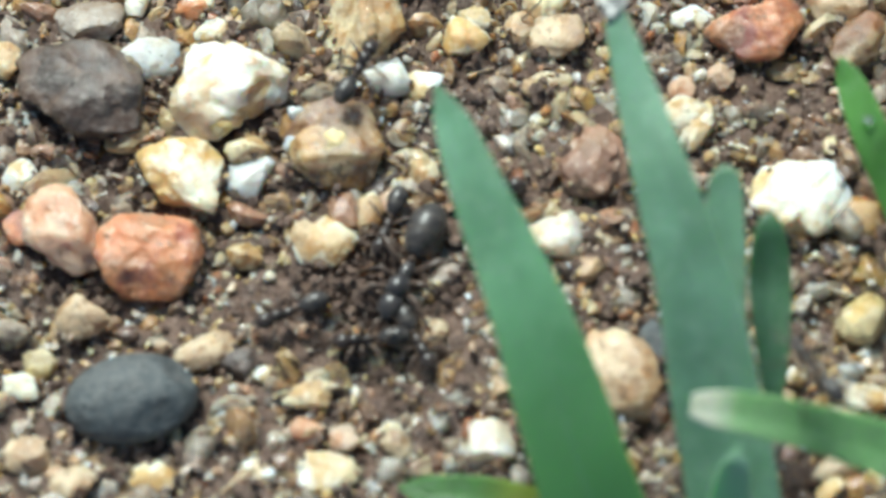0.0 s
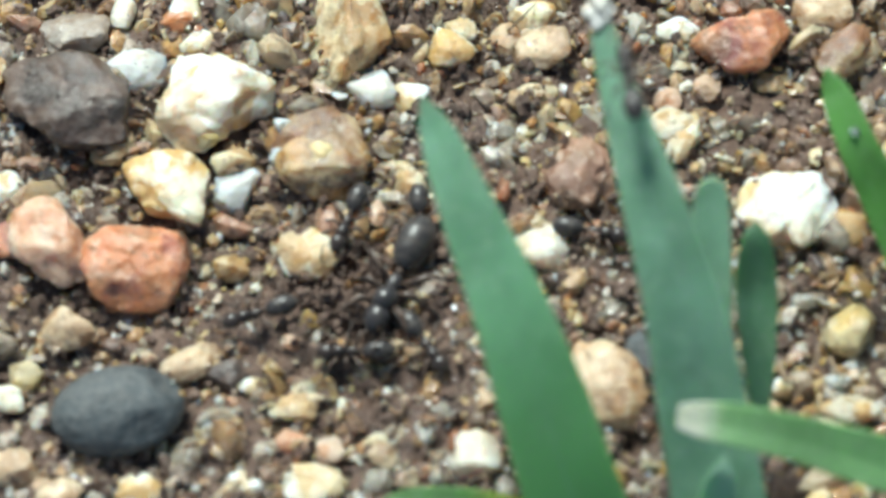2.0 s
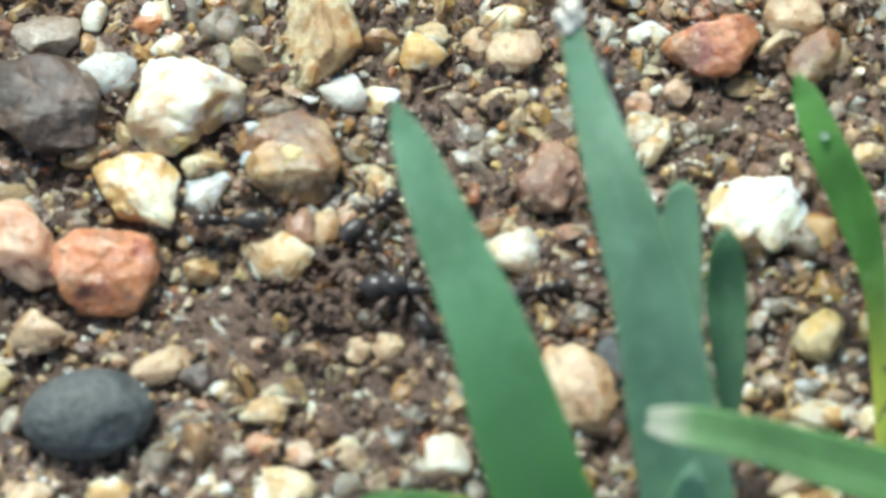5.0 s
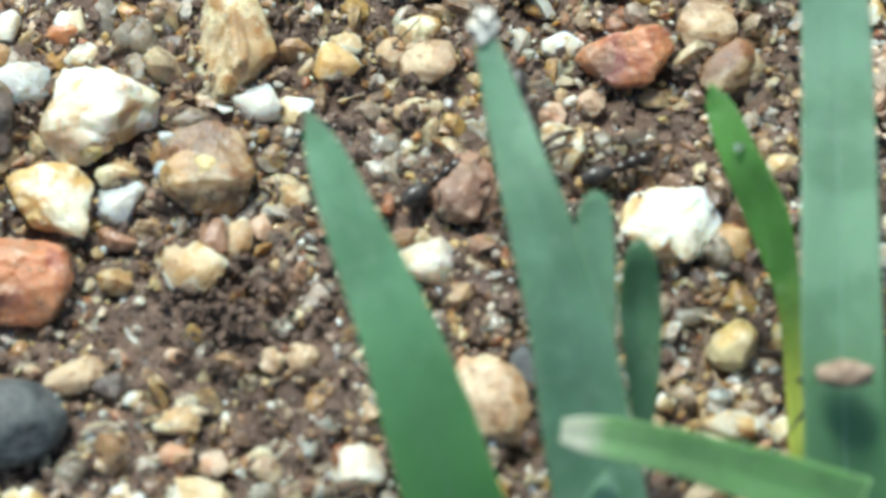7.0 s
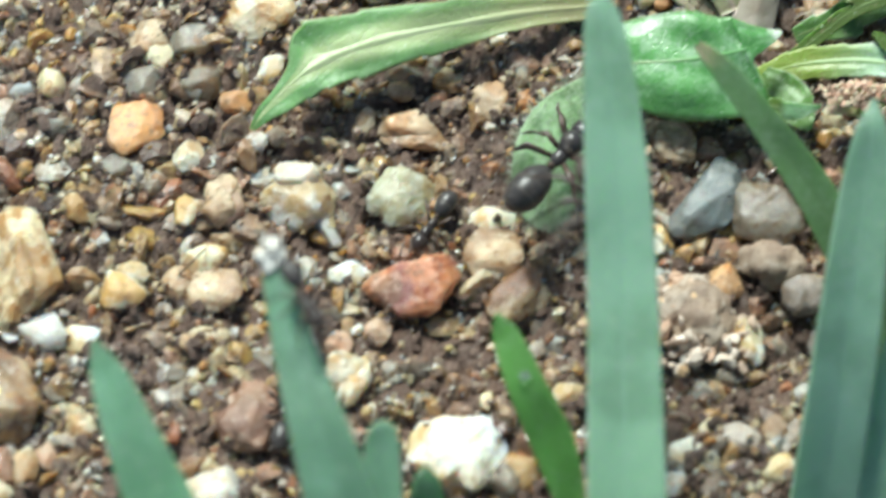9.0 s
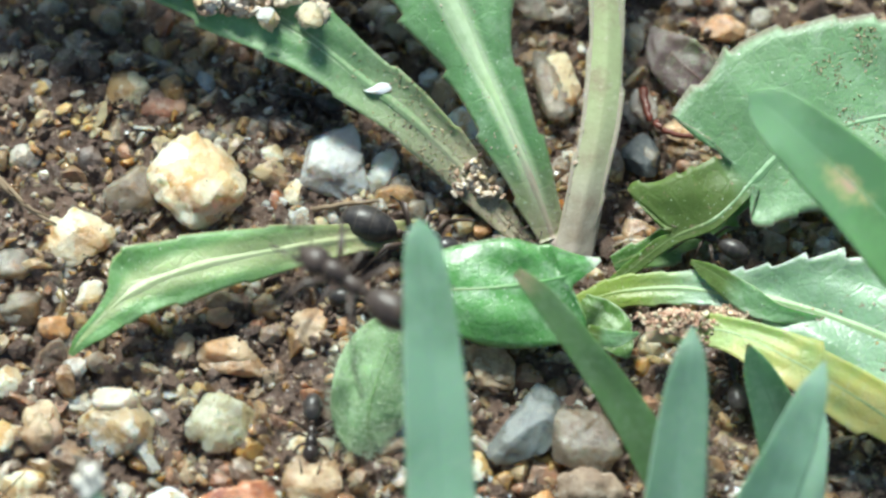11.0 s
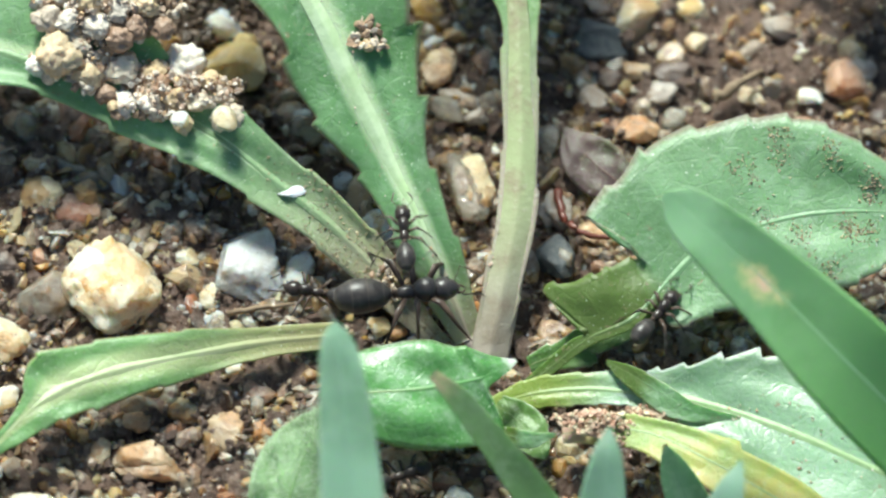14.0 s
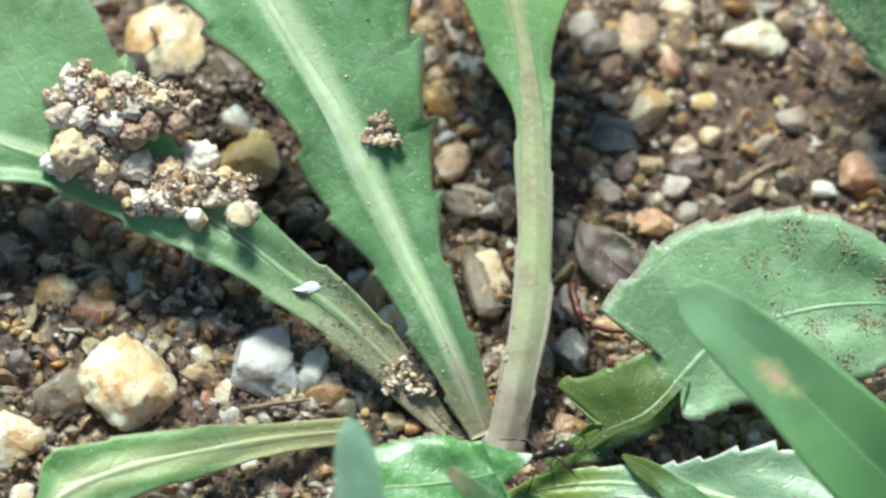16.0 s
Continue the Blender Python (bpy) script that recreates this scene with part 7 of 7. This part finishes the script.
    ant_walk(tagged(workers[6], "small glossy black worker ant on a blade tip"), [(0, -1.17, -22.86, 3, 103, 0), (6.9, -1.17, -22.86, 3, 103, 0), (7.2, -1.73, -19.89, 7.5, 103, 0), (7.4, -2.04, -17.59, 12.6, 106, 0), (7.7, -2.82, -15.48, 13.8, 103, 0), (8, -4.32, -12.39, 14.3, 99, 0), (8.2, -4.77, -11.55, 14.3, 81, 0), (8.4, -4.2, -10.58, 14.3, 72, 0), (8.6, -4.25, -11.78, 14.6, 63, 0), (8.8, -4.16, -11.59, 14.6, 53, 0), (8.9, -3.9, -12.39, 14.45, -5, 0), (9, -3.64, -13.18, 14.3, -63, 0), (9.2, -3.73, -14.26, 13.7, -68, 0), (9.5, -3.27, -15.06, 13.1, -72, 0), (10.2, -3.18, -14.39, 8, -72, 0), (12.3, -1.99, -17.08, 4, -72, 0), (16, -1.54, -17.5, 2, -72, 0)])
    ant_walk(tagged(large[0], "large dull dark brown worker ant clinging behind a grass tip"), [(0, 8.92, -21.93, 2, 94, 0), (7.5, 8.92, -21.93, 2, 94, 0), (8.3, 10.42, -16.07, 4, 94, 0), (8.7, 10.54, -11.32, 8, 103, 0), (9, 8.04, -6.8, 8, 99, 0), (9.2, 6.42, -2.11, 8.5, 94, 0), (9.4, 7.58, 0.91, 10, 96, 0), (9.6, 6.72, -0.06, 10.5, 98, 0), (9.8, 6.74, -0.45, 10.5, 102, 0), (10, 6.43, -1.65, 11, 112, 0), (10.2, 5.43, -2.74, 12.5, 120, 0), (12.3, 6.16, -0.64, 11.9, 158, 0), (12.5, 6.08, -0.59, 12.1, 147, 0), (12.7, 5.37, 1.02, 12.3, 136, 0), (12.9, 5.85, 0.26, 12.1, 147, 0), (13.1, 7.58, -0.47, 11.7, 169, 0), (13.3, 9.4, -1.2, 11.2, 222, 0), (13.4, 9, -4.6, 10, 262, 0), (13.5, 8.6, -9.2, 8.5, 274, 0), (14, 8.6, -10, 7, 274, 0), (16, 8.51, -8.74, 4, 274, 0)])
    ant_walk(tagged(workers[7], "small glossy black worker ant among the rosette leaves"), [(0, 31.34, 19.45, 1, -158, 0), (9.3, 22.75, 7.44, 2.6, -158, 0), (9.7, 21.33, 6.84, 2.6, -202, 0), (10.2, 21.38, 5.74, 2, -213, 0), (12.3, 20.79, 7.64, 3, -158, 0), (12.45, 21.65, 7.93, 3.7, -68, 0), (12.6, 22.51, 8.23, 4.4, 22, 0), (13.1, 21.62, 6.05, 3.4, 68, 0), (13.5, 21.81, 6.52, 3.4, 65, 0), (13.9, 22.02, 6.62, 3.4, 68, 0), (14.15, 22.27, 6.48, 2.7, 2, 0), (14.4, 22.51, 6.33, 2, -63, 0), (15, 22.92, 5.31, 0.8, -63, 0), (16, 22.34, 4.92, 0.8, -63, 0)])
    ant_walk(tagged(workers[8], "small glossy black worker ant under the leaf edge"), [(0, 32.48, 18.13, 0.8, -158, 0), (4.85, 26.99, 7.95, 0.8, -209, 0), (9.7, 21.51, -2.24, 0.8, -261, 0), (10.2, 21.53, -2.71, 0.8, -266, 0), (12.3, 22.38, 6.26, 0.8, -266, 0), (12.7, 22.16, 6.37, 0.8, -252, 0), (13.2, 21.64, 5.81, 0.8, -243, 0), (14, 21.08, 4.59, 0.6, -243, 0), (16, 20.39, 4.5, 0.6, -243, 0)])
    ant_walk(tagged(large[1], "large dull dark brown worker ant with long legs"), [(0, -58.36, -22.7, 1.6, 22, 0), (12.3, -58.36, -22.7, 1.6, 22, 0), (14, -23.75, -6.47, 1.6, 22, 0), (14.6, -13.05, 0.43, 2.6, 11, 0), (14.9, -7.36, 2.11, 3.6, 9, 0), (15, 0.35, 3.3, 4.2, 9, 0), (15.1, 2.34, 4.34, 4.2, 10, 0), (15.2, -1.01, 5.34, 4, 22, 0), (15.3, -2.17, 7.37, 3.8, 46, 0), (15.4, -0.6, 8.02, 4.6, 55, 0), (15.46, 0.1, 9.7, 5.2, 68, 0), (15.54, 0.3, 11.3, 5.4, 74, 0), (15.62, -0.11, 15.83, 7, 85, 0), (15.7, -0.34, 19.46, 3.4, 86, 0), (15.8, -0.44, 21.82, 1.6, 86, 0), (16, -0.73, 22.6, 1.3, 86, 0)])
    ant_walk(tagged(workers[9], "small glossy black worker ant in the shade of a leaf"), [(0, 5.32, 11.46, 0.8, 158, 0), (10.2, 4.06, 13.89, 0.8, 158, 0), (12.3, 4.05, 14.49, 0.8, 180, 0), (13.5, 4.68, 15.43, 0.8, 191, 0), (14.5, 4.64, 14.87, 0.8, 169, 0), (14.85, 5.46, 15.41, 0.8, 101, 0), (15.2, 6.28, 15.95, 0.8, 33, 0), (16, 7.6, 17.88, 0.8, 11, 0)])
    ant_walk(tagged(workers[10], "small glossy black worker ant clinging to the queen"), [(0, 12.63, 3.95, 0.5, 63, 0), (10.2, 12.63, 3.95, 0.5, 63, 0), (12.3, 11.36, 7.84, 3.6, 58, 0), (12.6, 10.89, 8.25, 3.7, 61, 0), (12.9, 10.26, 9.35, 3.8, 86, 0), (13.2, 9.9, 10.09, 3.8, 97, 0), (13.5, 11.12, 8.47, 3.8, 77, 0), (13.8, 11.92, 8.56, 4, 68, 0), (14, 11.54, 9.81, 4.4, 92, 0), (14.2, 11.7, 10.47, 5, 92, 0), (14.4, 11.94, 11.4, 5.6, 90, 0), (14.5, 12.52, 11.57, 5.8, 77, 0), (14.7, 12.97, 12.75, 6.2, 52, 0), (14.9, 13.98, 14.51, 3, 33, 0), (15.1, 14.81, 14.39, 1.6, 22, 0), (15.4, 16.78, 12.98, 0.9, 75, 0), (16, 16.02, 13.24, 0.8, 80, 0)])
    ant_walk(tagged(workers[11], "small glossy black worker ant beside a slate pebble"), [(0, 31.7, 16.4, 0.8, 117, 0), (14.3, 29.62, 16.16, 0.8, 158, 0), (15, 25.82, 18.51, 0.8, 158, 0), (15.3, 24.24, 20.08, 0.8, 147, 0), (15.5, 23.35, 21.31, 0.9, 136, 0), (15.7, 21.73, 22.01, 1.2, 147, 0), (16, 17.04, 24.48, 0.8, 158, 0)])
    ant_walk(tagged(workers[12], "small glossy black worker ant beside the queen"), [(0, -13.12, -19.74, 0.7, -63, 0), (1.5, -12.77, -19.4, 0.7, -58, 0), (2.5, -11.58, -19.63, 0.7, -53, 0), (3.2, -10.91, -20.11, 0.7, -53, 0), (5.3, -9.82, -18.44, 0.7, -22, 0), (5.7, -8.54, -16.42, 0.7, 11, 0), (6.2, -9.14, -16.64, 0.7, -63, 0), (6.6, -9.91, -16.99, 0.7, -68, 0), (16, -9.91, -16.99, 0.7, -68, 0)])
    ant_walk(tagged(workers[13], "small glossy black worker ant clambering out under a leaf edge"), [(0, 13.42, 2.83, 0.4, 40, 0), (15.25, 13.42, 2.83, 0.4, 40, 0), (15.5, 16.13, 4.46, 2.2, 60, 0), (15.6, 16.09, 4.40, 2.4, 40, 0), (15.7, 16.32, 4.79, 2.4, 22, 0), (15.85, 16.40, 4.78, 2.2, 15, 0), (16, 16.41, 5.19, 2, 15, 0)])


motions()
